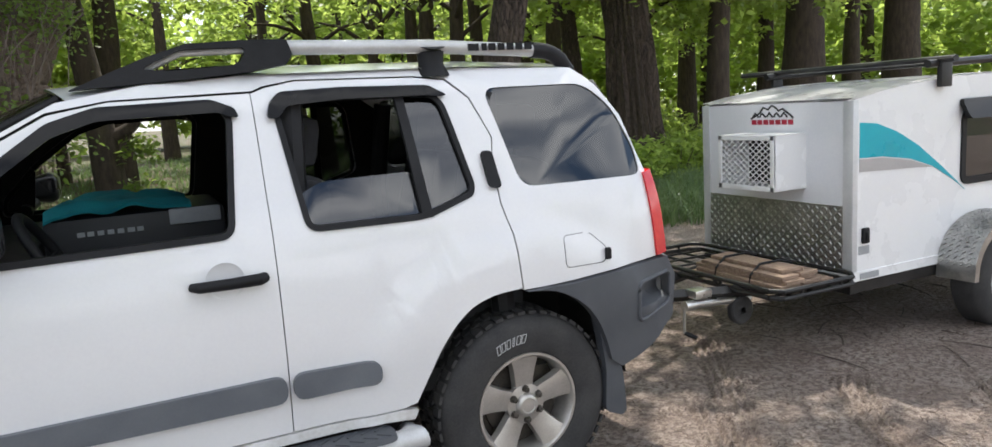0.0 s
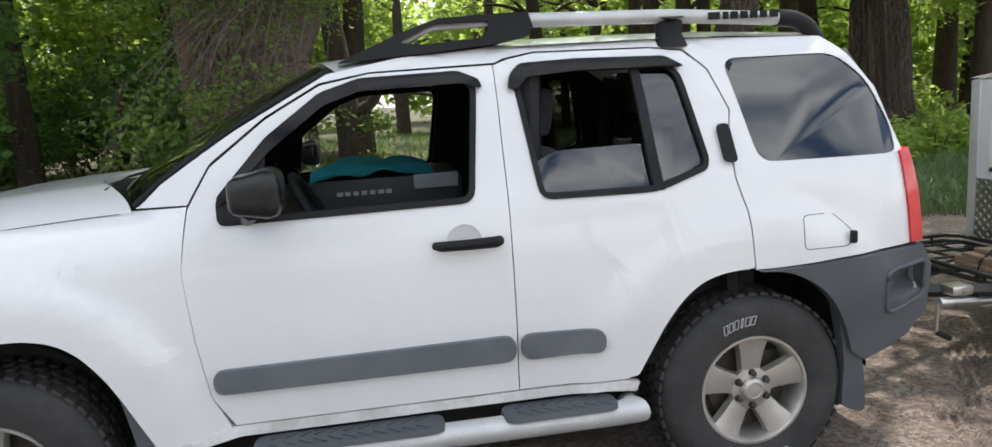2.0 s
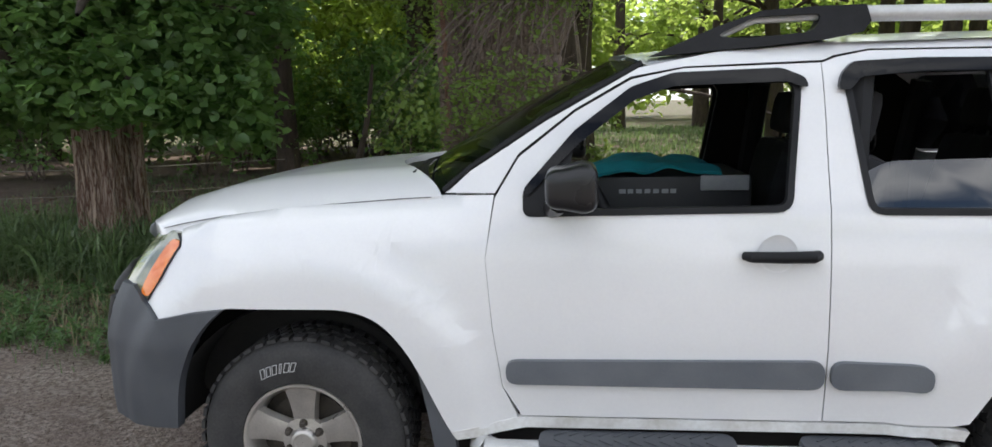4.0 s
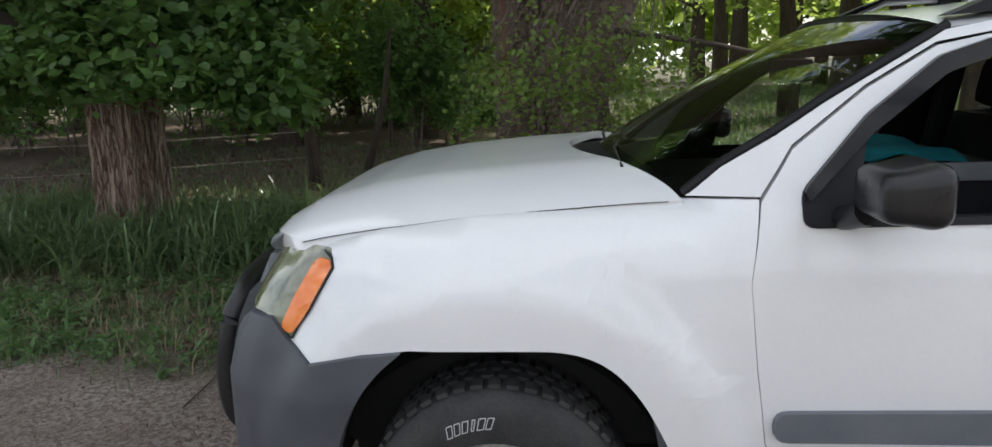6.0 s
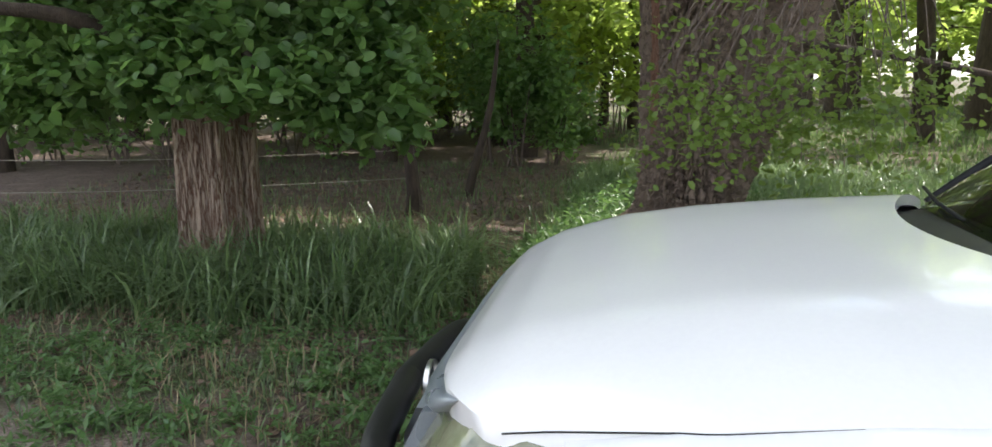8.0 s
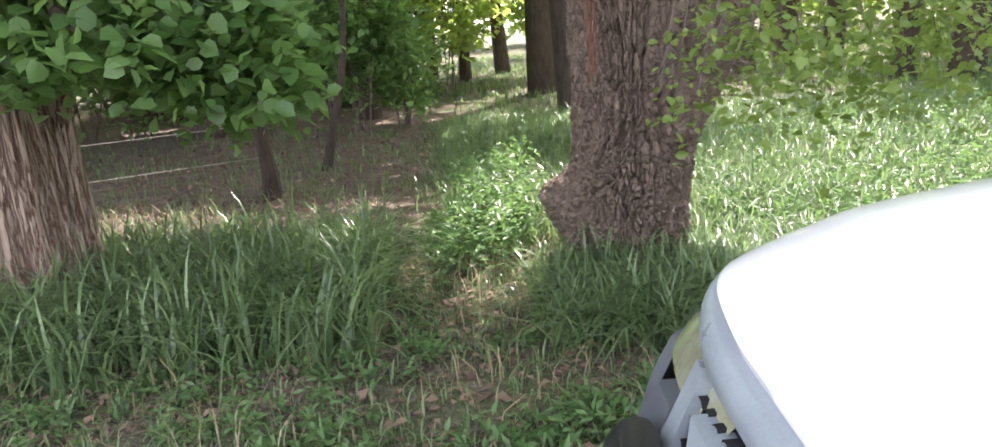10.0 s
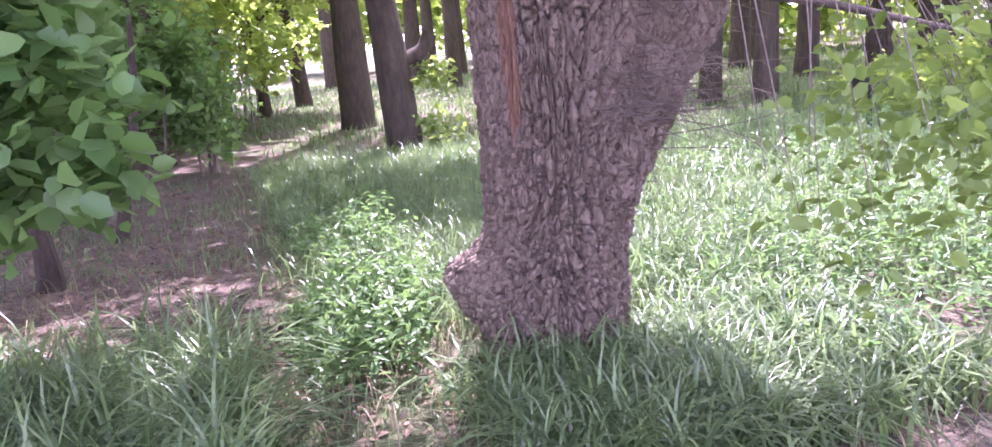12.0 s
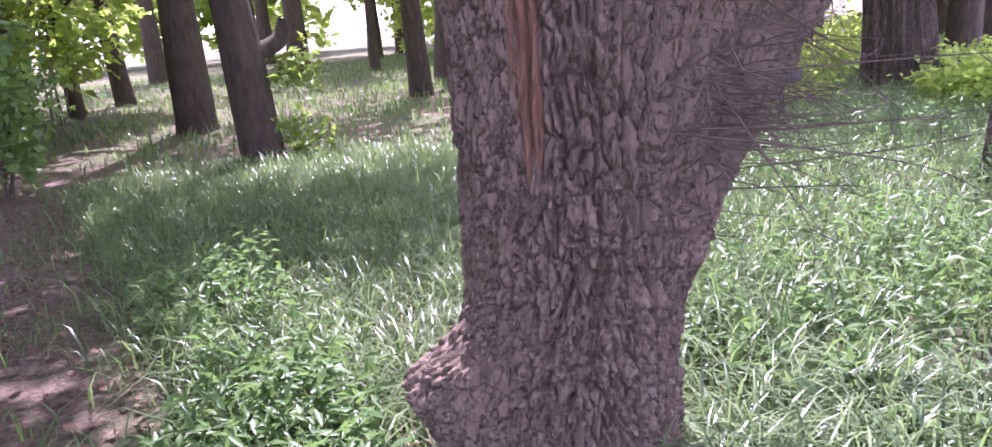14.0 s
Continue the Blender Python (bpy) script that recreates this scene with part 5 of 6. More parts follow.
def blades(name, xy, height, width, lean, material, label, category, seed, parts=3):
    """Bent, tapering grass blades at the points xy, in one mesh."""
    rng = np.random.RandomState(seed)
    n = len(xy)
    a = rng.rand(n) * 6.283
    h = height * (0.45 + 0.75 * rng.rand(n))
    w = width * (0.6 + 0.8 * rng.rand(n))
    bow = lean * (0.2 + 1.3 * rng.rand(n))
    ln = h * 0.75 * bow
    dx, dy = np.cos(a), np.sin(a)
    vs = []
    for k in range(parts + 1):
        t = k / parts
        cx, cy = xy[:, 0] + dx * ln * t ** 2.4, xy[:, 1] + dy * ln * t ** 2.4
        cz = h * (t - 0.42 * bow * t ** 3.4) - 0.01
        ww = w * (1 - t) ** 0.55 * 0.5 if k < parts else w * 0.02
        vs.append(np.stack([cx - dy * ww, cy + dx * ww, cz], 1))
        vs.append(np.stack([cx + dy * ww, cy - dx * ww, cz], 1))
    V = np.stack(vs, 1).reshape(-1, 3)
    m = 2 * (parts + 1)
    base = np.arange(n)[:, None] * m
    F = np.concatenate([base + np.array([[2 * k, 2 * k + 1, 2 * k + 3, 2 * k + 2]]) for k in range(parts)], 1).reshape(-1, 4)
    return tagged(arrays(name, V, F, material), label, category, kind="stuff")


def scatter(n, x0, x1, y0, y1, seed, keep=None, clump=0.0):
    rng = np.random.RandomState(seed)
    if clump:
        k = max(1, n // 14)
        c = np.stack([x0 + (x1 - x0) * rng.rand(k), y0 + (y1 - y0) * rng.rand(k)], 1)
        p = c[rng.randint(0, k, n)] + rng.randn(n, 2) * clump
    else:
        p = np.stack([x0 + (x1 - x0) * rng.rand(n), y0 + (y1 - y0) * rng.rand(n)], 1)
    if keep is not None:
        p = p[keep(p[:, 0], p[:, 1])]
    return p


def clear_of_trunks(x, y):
    ok = np.ones_like(x, bool)
    for tx, ty, r in ((-2.67, 5.06, 0.44), (-6.5, 4.9, 0.36)):
        ok &= (x - tx) ** 2 + (y - ty) ** 2 > r * r
    return ok


def leaves(centres, normals_up, size, seed, fold=0.25, droop=0.5, wide=0.36, six=False):
    """Folded pointed leaves as vertex and face arrays."""
    rng = np.random.RandomState(seed)
    n = len(centres)
    d = rng.randn(n, 3)
    d[:, 2] = d[:, 2] * 0.5 - droop * 0.6
    d /= np.linalg.norm(d, axis=1)[:, None]
    up = rng.randn(n, 3) * 0.55 + np.array([0, 0, normals_up])
    s = np.cross(d, up)
    s /= np.linalg.norm(s, axis=1)[:, None] + 1e-9
    nn = np.cross(s, d)
    L = (size * (0.6 + 0.8 * rng.rand(n)))[:, None]
    a = centres
    tip = a + d * L
    mid = a + d * L * 0.42
    l, r = mid - s * L * wide + nn * L * fold * 0.5, mid + s * L * wide + nn * L * fold * 0.5
    if six:
        m1, m2 = a + d * L * 0.22, a + d * L * 0.66
        up1, up2 = nn * L * fold * 0.4, nn * L * fold * 0.35
        V = np.stack([a, m1 + s * L * wide * 0.82 + up1, m2 + s * L * wide * 0.86 + up2, tip - nn * L * 0.12, m2 - s * L * wide * 0.86 + up2, m1 - s * L * wide * 0.82 + up1], 1).reshape(-1, 3)
        b = np.arange(n)[:, None] * 6
        return V, np.concatenate([b + np.array([[0, 1, 2, 3]]), b + np.array([[0, 3, 4, 5]])], 1).reshape(-1, 4)
    V = np.stack([a, r, tip, l], 1).reshape(-1, 3)
    b = np.arange(n)[:, None] * 4
    F = np.concatenate([b + np.array([[0, 1, 2]]), b + np.array([[0, 2, 3]])], 1).reshape(-1, 3)
    return V, F


def clumps(blobs, n_twigs, per_twig, seed, spread=0.16, shell=0.75):
    """Leaf places: sprays of leaves along short twigs inside a set of ellipsoids (x, y, z, rx, ry, rz)."""
    rng = np.random.RandomState(seed)
    blobs = np.asarray(blobs, float)
    vol = (blobs[:, 3] * blobs[:, 4] * blobs[:, 5]) ** 0.67
    pick = rng.choice(len(blobs), n_twigs, p=vol / vol.sum())
    d = rng.randn(n_twigs, 3)
    d /= np.linalg.norm(d, axis=1)[:, None]
    r = (shell + (1 - shell) * rng.rand(n_twigs)) * (0.75 + 0.4 * rng.rand(n_twigs))
    r *= np.where(rng.rand(n_twigs) < 0.25, 0.55, 1.0)
    c = blobs[pick, :3] + d * r[:, None] * blobs[pick, 3:]
    way = d + rng.randn(n_twigs, 3) * 0.6
    way[:, 2] -= 0.25
    way /= np.linalg.norm(way, axis=1)[:, None]
    t = rng.rand(n_twigs, per_twig, 1) * spread * 3.0
    p = c[:, None, :] + way[:, None, :] * t + rng.randn(n_twigs, per_twig, 3) * spread * 0.5
    return p.reshape(-1, 3)


def trunk_mesh(path, radii, n=20, seed=0, furrow=0.05):
    """A tapering, furrowed stem along a line of points."""
    pts = curve_pts(path, 6)
    k = len(pts)
    rr = np.interp(np.linspace(0, 1, k), np.linspace(0, 1, len(radii)), radii)
    V, F = [], []
    for i, p in enumerate(pts):
        d = (pts[min(i + 1, k - 1)] - pts[max(i - 1, 0)]).normalized()
        a = d.cross(Vector((0, 1, 0)) if abs(d.y) < 0.9 else Vector((1, 0, 0))).normalized()
        b = a.cross(d).normalized()
        for q in range(n):
            th = 2 * math.pi * q / n
            o = a * math.cos(th) + b * math.sin(th)
            e = 1 + furrow * noise.noise((o.x * 2.2 + seed, o.y * 2.2, p.z * 0.9)) * 2 + furrow * (1 if q % 2 else -1) * 0.5
            V.append(p + o * rr[i] * e)
    for i in range(k - 1):
        for q in range(n):
            F.append((i * n + q, i * n + (q + 1) % n, (i + 1) * n + (q + 1) % n, (i + 1) * n + q))
    return V, F


def joined(pieces):
    V, F, o = [], [], 0
    for v, f in pieces:
        V.append(np.array([tuple(p) for p in v])), F.append(np.array(f) + o)
        o += len(v)
    return np.concatenate(V), np.concatenate(F)


def tree(x, y, r, h, seed, label, crown=None, leaf=LEAF_FAR, bark=BARK_DARK, lean=(0, 0), twigs=900, per=12, size=0.16, limbs=5, group="", limb_z=0.4, sides=16, furrow=0.05):
    """A tree: tapered trunk with limbs, and a crown of leaf sprays round them."""
    rng = random.Random(seed)
    t = empty("tree", x, y, 0, label, "tree", group)
    path = [(x, y, -0.1), (x + lean[0] * 0.3, y + lean[1] * 0.3, h * 0.25), (x + lean[0] * 0.6 + rng.uniform(-.1, .1), y + lean[1] * 0.6, h * 0.5), (x + lean[0], y + lean[1], h)]
    pieces = [trunk_mesh(path, [r * 1.35, r, r * 0.8, r * 0.25], sides, seed, furrow)]
    blobs = []
    for k in range(limbs):
        a, z0 = rng.uniform(0, 6.28), h * rng.uniform(limb_z, 0.85)
        f = z0 / h
        sx, sy = x + lean[0] * f, y + lean[1] * f
        ln = h * rng.uniform(0.16, 0.30)
        e = (sx + math.cos(a) * ln, sy + math.sin(a) * ln, z0 + ln * rng.uniform(0.1, 0.6))
        m = ((sx + e[0]) / 2, (sy + e[1]) / 2, (z0 + e[2]) / 2 + 0.1 * ln)
        pieces.append(trunk_mesh([(sx, sy, z0), m, e], [r * 0.35, r * 0.22, r * 0.06], 8, seed + k))
        w = h * rng.uniform(0.11, 0.19)
        blobs.append((*e, w, w, w * 0.6))
    blobs.append((x + lean[0], y + lean[1], h, h * 0.2, h * 0.2, h * 0.15))
    if crown:
        blobs = crown
    V, F = joined(pieces)
    arrays("trunk", V, F, bark, t, angle=60)
    if twigs:
        V, F = leaves(clumps(blobs, twigs, per, seed), 0.9, size, seed)
        arrays("crown", V, F, leaf, t)
    return t


# the big gnarled tree in front of the vehicle
def hero_trunk():
    t = empty("tree", -2.67, 5.06, 0, "massive gnarled cottonwood with deep furrowed bark, a burl and dead twigs", "tree")
    zs = np.concatenate([np.linspace(-0.15, 2.15, 370), np.linspace(2.2, 4.05, 34)])
    n, k = 420, len(zs) - 1
    V = np.zeros((k + 1, n, 3))

    def turn_from(th, deg):
        return ((th - radians(deg) + math.pi) % (2 * math.pi)) - math.pi

    def climb(z, a, b):
        """Plate count up to height z: a per metre high up, a + b low down."""
        t = max(0.0, min(1.0, z - 0.5))
        return a * z + b * (min(z, 0.5) + t - t * t / 2)

    def girth(th, z):
        r = 0.362 + 0.025 * math.exp(-((z - 0.02) / 0.2) ** 2) * (1 + math.sin(3 * th)) + 0.010 * math.sin(2 * th + 1)
        # burl on the side towards -x, with an overhanging upper lip
        d = turn_from(th, 163)
        up = (z - 0.45) / (0.17 if z > 0.45 else 0.22)
        r += 0.235 * math.exp(-(d / 0.44) ** 2 - abs(up) ** 2.4) * (1 + 0.25 * noise.noise((th * 4, z * 9, 1.0)))
        # swelling up into the limb towards +x
        d = turn_from(th, -33)
        r += 0.52 * math.exp(-(d / 0.75) ** 2) * max(0.0, min(1.0, (z - 0.62) / 1.15)) ** 1.35
        # low knot on the same flank
        d = turn_from(th, -62)
        return r + 0.045 * math.exp(-(d / 0.16) ** 2 - ((z - 0.93) / 0.09) ** 2)

    for i, z in enumerate(zs):
        cx, cy = -2.695 + 0.05 * math.sin(z * 1.1), 5.07 + 0.012 * z
        for q in range(n):
            th = 2 * math.pi * q / n
            ox, oy = math.cos(th), math.sin(th)
            wx = 0.055 * noise.noise((ox * 3, oy * 3, z * 4.0))
            wz = 0.08 * noise.noise((ox * 4 + 7, oy * 4, z * 3.0))
            px, py = ox * 0.36 + wx, oy * 0.36 + wx
            dist, cell = noise.voronoi((px * 24, py * 24, climb(z + wz, 4.0, 9.0)))
            flake = min(1.0, (dist[1] - dist[0]) / 0.2)
            plate = noise.noise(cell[0] * 3.7)
            furrow = min(1.0, abs(noise.noise((px * 11, py * 11, (z + wz) * 1.7))) / 0.06)
            split = min(1.0, abs(noise.noise((px * 30 + 5, py * 30, climb(z + wz, 5.5, 11.0)))) / 0.13)
            ridge = abs(math.sin(th * 14 + 5 * noise.noise((ox * 1.6, oy * 1.6, z * 1.1))))
            fine = noise.noise((ox * 40, oy * 40, z * 55))
            strip = math.exp(-(turn_from(th, 214) / 0.17) ** 2) * max(0.0, min(1.0, (z - 1.12) / 0.25))
            r = girth(th, z) + (0.026 * (furrow - 0.8) + 0.030 * (split - 0.7) + 0.026 * (flake - 0.7) + 0.022 * plate + 0.034 * (ridge ** 0.6 - 0.65) + 0.009 * fine) * (1 - 0.75 * strip) - 0.035 * strip
            V[i, q] = (cx + r * ox, cy + r * oy, z)
    idx = np.arange((k + 1) * n).reshape(k + 1, n)
    F = np.stack([idx[:-1], np.roll(idx[:-1], -1, 1), np.roll(idx[1:], -1, 1), idx[1:]], -1).reshape(-1, 4)
    arrays("trunk", V.reshape(-1, 3), F, BARK, t, angle=50)
    # bare strip where the bark has gone, split into upright splinters
    m, kk = 44, 300
    W = np.zeros((kk + 1, m + 1, 3))
    for i in range(kk + 1):
        z = 1.17 + 2.6 * i / kk
        mid = 214 + 5 * noise.noise((z * 1.6, 3, 0))
        wide = (21 + 13 * noise.noise((z * 3.5, 0, 0))) * min(1.0, 0.25 + i / 30)
        for q in range(m + 1):
            th = radians(mid + (q / m - 0.5) * wide)
            rib = abs(math.sin(th * 26 + 2.2 * noise.noise((z * 1.5, th * 3, 4))))
            r = 0.352 + 0.040 * (rib ** 0.7 - 0.5) + 0.022 * noise.noise((th * 20, z * 5, 0)) + 0.008 * noise.noise((th * 70, z * 30, 0))
            r -= 0.05 * (abs(2 * q / m - 1) ** 6)
            W[i, q] = (-2.695 + 0.05 * math.sin(z * 1.1) + r * math.cos(th), 5.06 + 0.012 * z + r * math.sin(th), z)
    idx = np.arange((kk + 1) * (m + 1)).reshape(kk + 1, m + 1)
    F = np.stack([idx[:-1, :-1], idx[:-1, 1:], idx[1:, 1:], idx[1:, :-1]], -1).reshape(-1, 4)
    arrays("bare_strip", W.reshape(-1, 3), F, BARK_RED, t, angle=50)["label"] = "reddish strip of inner bark"
    # limbs
    for nm, path, rad in (("limb", [(-2.62, 5.03, 0.9), (-2.42, 4.95, 1.55), (-2.12, 4.80, 2.2), (-1.6, 4.65, 3.3), (-1.2, 4.6, 4.6), (-1.0, 4.7, 6.5)], [0.12, 0.28, 0.33, 0.27, 0.2, 0.1]),
                          ("limb", [(-2.67, 4.98, 3.4), (-2.75, 5.1, 5.0), (-2.9, 5.3, 7.5), (-3.0, 5.4, 10)], [0.36, 0.30, 0.22, 0.08]),
                          ("branch", [(-2.25, 4.75, 1.75), (-2.07, 4.55, 1.85), (-1.81, 4.5, 1.82), (-1.38, 4.5, 1.75), (-0.87, 4.5, 1.64), (-0.38, 4.5, 1.53), (0.21, 4.5, 1.33)], [0.034, 0.030, 0.026, 0.023, 0.019, 0.013, 0.005])):
        V, F = trunk_mesh(path, rad, 40 if nm == "limb" else 8, 5)
        arrays(nm, [tuple(p) for p in V], F, BARK if nm == "limb" else BARK_DARK, t, angle=60)
    # dead twigs sprouting where the limb leaves the trunk, and at the flank
    rng = random.Random(11)
    for j in range(260):
        th = radians(rng.uniform(268, 350))
        z = rng.uniform(1.25, 2.0) if j % 16 else rng.uniform(0.8, 1.4)
        r = 0.44 + 0.22 * max(0, min(1, (z - 0.8)))
        p = Vector((-2.67 + r * math.cos(th), 5.06 + r * math.sin(th), z))
        d = Vector((math.cos(th) + rng.uniform(-.7, .9), math.sin(th) + rng.uniform(-.6, .6), rng.uniform(-0.5, 0.5))).normalized()
        ln = rng.uniform(0.10, 0.38) if j % 18 else rng.uniform(0.5, 0.9)
        bend = Vector((rng.uniform(-.6, .6), rng.uniform(-.6, .6), rng.uniform(-.7, .4))) * ln
        q1 = p + d * ln * 0.35 + bend * 0.25
        q2 = p + d * ln * 0.7 + bend * 0.55
        q3 = p + d * ln * 0.9 + bend * 1.1
        e1, e2 = (Vector((rng.uniform(-.5, .5), rng.uniform(-.5, .5), rng.uniform(-.4, .4))) * ln for _ in range(2))
        th0 = 0.0034 if ln > 0.45 else 0.0026
        V, F = joined([trunk_mesh([p - d * 0.05, q1, q2, q3], [th0, th0 * 0.8, th0 * 0.5, 0.0006], 4, j), trunk_mesh([q1, q1 + d * ln * 0.15 + e1 * 0.3, q1 + d * ln * 0.2 + e1 * 0.8], [th0 * 0.6, th0 * 0.4, 0.0005], 3, j), trunk_mesh([q2, q2 + d * ln * 0.1 + e2 * 0.3, q2 + d * ln * 0.15 + e2 * 0.6], [th0 * 0.5, th0 * 0.3, 0.0005], 3, j)])
        arrays("dead_twig", [tuple(q) for q in V], F, TWIG, t)
    # pale sprouts round the trunk, on its near and far flanks
    cr = [(-2.4, 4.45, 2.75, 0.5, 0.3, 0.5), (-1.8, 4.35, 2.8, 0.6, 0.4, 0.5), (-2.1, 4.45, 3.2, 0.8, 0.4, 0.7), (-2.9, 4.5, 3.2, 0.6, 0.4, 0.7), (-2.6, 3.7, 2.42, 0.6, 0.3, 0.32), (-1.9, 3.7, 2.42, 0.6, 0.35, 0.32), (-3.1, 3.9, 2.5, 0.4, 0.3, 0.3), (-2.3, 3.4, 2.75, 0.8, 0.4, 0.35)]
    # thin leafy sprays that hang out over the lane
    spray = [(-2.35, 2.78, 1.55, 0.42, 0.32, 0.38), (-2.80, 2.68, 1.52, 0.38, 0.28, 0.34), (-1.9, 2.9, 1.58, 0.42, 0.35, 0.4)]
    for j in range(42):
        b = spray[j % 3]
        e = Vector((b[0] + rng.uniform(-.9, .9) * b[3], b[1] + rng.uniform(-.9, .9) * b[4], b[2] + rng.uniform(-.9, .5) * b[5]))
        s = Vector((-2.0 + rng.uniform(-.3, .5), 4.4, rng.uniform(2.5, 2.9)))
        V, F = trunk_mesh([s, s * 0.45 + e * 0.55 + Vector((0, 0, 0.22)), e], [0.007, 0.004, 0.001], 5, j)
        arrays("side_shoot", [tuple(q) for q in V], F, TWIG, t)
    P = np.concatenate([clumps(cr, 900, 8, 21, 0.09, 0.15), clumps(spray, 240, 8, 23, 0.08, 0.1)])
    V, F = leaves(P, 0.8, 0.038, 21, six=True)
    arrays("side_shoot_foliage", V, F, LEAF_PALE, t)["label"] = "thin pale leaves on side shoots"
    # Many of these blobs are out of view, added to shade bonnet, lane and litter.
    cr = [(-1.2, 4.6, 6.0, 1.6, 1.6, 1.0), (-3.0, 5.4, 8.5, 2.0, 2.0, 1.6), (-3.2, 6.6, 6.8, 1.5, 1.7, 1.0), (-0.2, 5.4, 7.6, 1.8, 1.6, 1.1), (-3.8, 6.2, 6.4, 1.4, 1.4, 0.9), (-1.2, 3.7, 7.0, 2.2, 1.8, 1.0), (-2.8, 3.5, 6.6, 1.8, 1.6, 0.9), (-0.2, 3.0, 7.6, 2.0, 1.6, 1.0), (-2.0, 4.6, 8.4, 2.4, 2.0, 1.2), (-3.2, 1.4, 7.4, 2.2, 1.8, 0.9), (-1.0, 1.2, 7.9, 2.2, 1.8, 0.9), (-4.6, 2.6, 7.0, 1.8, 1.6, 0.9), (-2.9, 9.6, 7.2, 0.9, 0.8, 0.5)]
    V, F = leaves(clumps(cr, 4800, 12, 22), 0.9, 0.15, 22)
    arrays("crown", V, F, LEAF, t)


hero_trunk()


# the broad-leaved tree with low boughs, further along the lane
def bough_tree():
    t = empty("tree", -6.5, 4.9, 0, "broad-leaved tree with fluted grey-brown trunk and low leafy boughs", "tree")
    n, k = 200, 130
    V = np.zeros((k + 1, n, 3))
    for i in range(k + 1):
        z = -0.15 + 3.6 * i / k
        for q in range(n):
            th = 2 * math.pi * q / n
            r = 0.285 + 0.10 * math.exp(-(z + 0.15) / 0.35) + 0.03 * math.sin(5 * th + 0.6 * math.sin(z)) + 0.018 * math.sin(11 * th + z)
            w = noise.noise((math.cos(th) * 1.6 + 9, math.sin(th) * 1.6, z * 0.8)) * 4
            r += 0.040 * (abs(math.sin(th * 9 + w)) ** 0.6 - 0.5) + 0.008 * noise.noise((math.cos(th) * 20, math.sin(th) * 20, z * 5))
            V[i, q] = (-6.5 + 0.03 * z + r * math.cos(th), 4.9 + r * math.sin(th), z)
    idx = np.arange((k + 1) * n).reshape(k + 1, n)
    F = np.stack([idx[:-1], np.roll(idx[:-1], -1, 1), np.roll(idx[1:], -1, 1), idx[1:]], -1).reshape(-1, 4)
    arrays("trunk", V.reshape(-1, 3), F, BARK_FLUTED, t, angle=70)
    rng = random.Random(3)
    pieces, blobs = [], []
    for j in range(11):
        a, z0 = rng.uniform(0, 6.28), rng.uniform(1.6, 3.3)
        ln = rng.uniform(1.2, 2.4)
        e = (-6.55 + math.cos(a) * ln, 4.9 + math.sin(a) * ln, z0 + rng.uniform(-0.3, 0.9))
        pieces.append(trunk_mesh([(-6.45, 4.9, z0), ((-6.45 + e[0]) / 2, (4.9 + e[1]) / 2, (z0 + e[2]) / 2 + 0.2), e], [0.10, 0.06, 0.015], 8, j))
    pieces.append(trunk_mesh([(-6.4, 4.9, 3.3), (-6.4, 5.4, 5.5), (-6.6, 5.6, 8.5)], [0.3, 0.22, 0.06], 12, 40))
    for V, F in pieces:
        arrays("bough", [tuple(p) for p in V], F, BARK_DARK, t, angle=60)
    # The last four blobs are unseen, added to darken the litter and grass below.
    blobs = [(-6.5, 4.35, 1.92, 1.0, 0.45, 0.36), (-5.6, 4.4, 1.80, 0.7, 0.5, 0.42), (-5.0, 4.6, 1.60, 0.42, 0.4, 0.36), (-7.4, 4.5, 1.85, 0.8, 0.6, 0.42), (-8.2, 4.8, 1.75, 0.7, 0.6, 0.5), (-6.1, 4.5, 2.6, 1.3, 0.7, 0.5), (-7.5, 4.6, 2.7, 1.2, 0.8, 0.6), (-5.2, 4.9, 2.4, 0.8, 0.7, 0.5), (-8.8, 5.4, 2.4, 1.0, 0.9, 0.8), (-6.5, 5.2, 4.2, 2.2, 1.6, 0.9), (-6.5, 5.2, 6.5, 2.6, 2.2, 1.4), (-6.4, 5.3, 8.8, 2.0, 2.0, 1.2), (-5.0, 7.4, 7.5, 2.4, 2.0, 1.0), (-8.0, 7.6, 7.5, 2.5, 2.0, 1.0), (-10.2, 7.0, 7.0, 2.2, 2.0, 1.0), (-6.5, 7.0, 6.0, 2.0, 1.6, 0.8)]
    V, F = leaves(clumps(blobs[:9], 3000, 10, 31, 0.09, 0.45), 1.1, 0.098, 31, wide=0.42, six=True)
    arrays("low_foliage", V, F, LEAF, t)["label"] = "low boughs of broad green leaves"
    V, F = leaves(clumps(blobs[9:], 3000, 10, 32, 0.16, 0.45), 1.1, 0.17, 31)
    arrays("crown", V, F, LEAF, t)["label"] = "dense broad green leaves"


bough_tree()

# woodland trees that stand behind, each with its own trunk and crown
WOOD = "woodland trees"
t = tree(-1.64, 13.1, 0.235, 9, 51, "dark forked trunk with a cut limb stub and young shoots", lean=(-0.5, 0.2), twigs=800, group=WOOD)
V, F = trunk_mesh([(-1.62, 13.1, 1.45), (-1.25, 13.1, 1.6), (-1.1, 13.1, 1.85)], [0.12, 0.11, 0.12], 12, 9)
arrays("limb_stub", [tuple(p) for p in V], F, BARK_DARK, t, angle=60)
for j, b in enumerate(((-1.1, 13.0, 1.3, 0.25, 0.2, 0.5), (-1.15, 12.9, 0.35, 0.38, 0.25, 0.35))):
    V, F = leaves(clumps([b], 25, 7, 52 + j, 0.1, 0.2), 0.9, 0.13, 53)
    arrays("young_shoot", V, F, LEAF_PALE, t)["kind"] = "stuff"
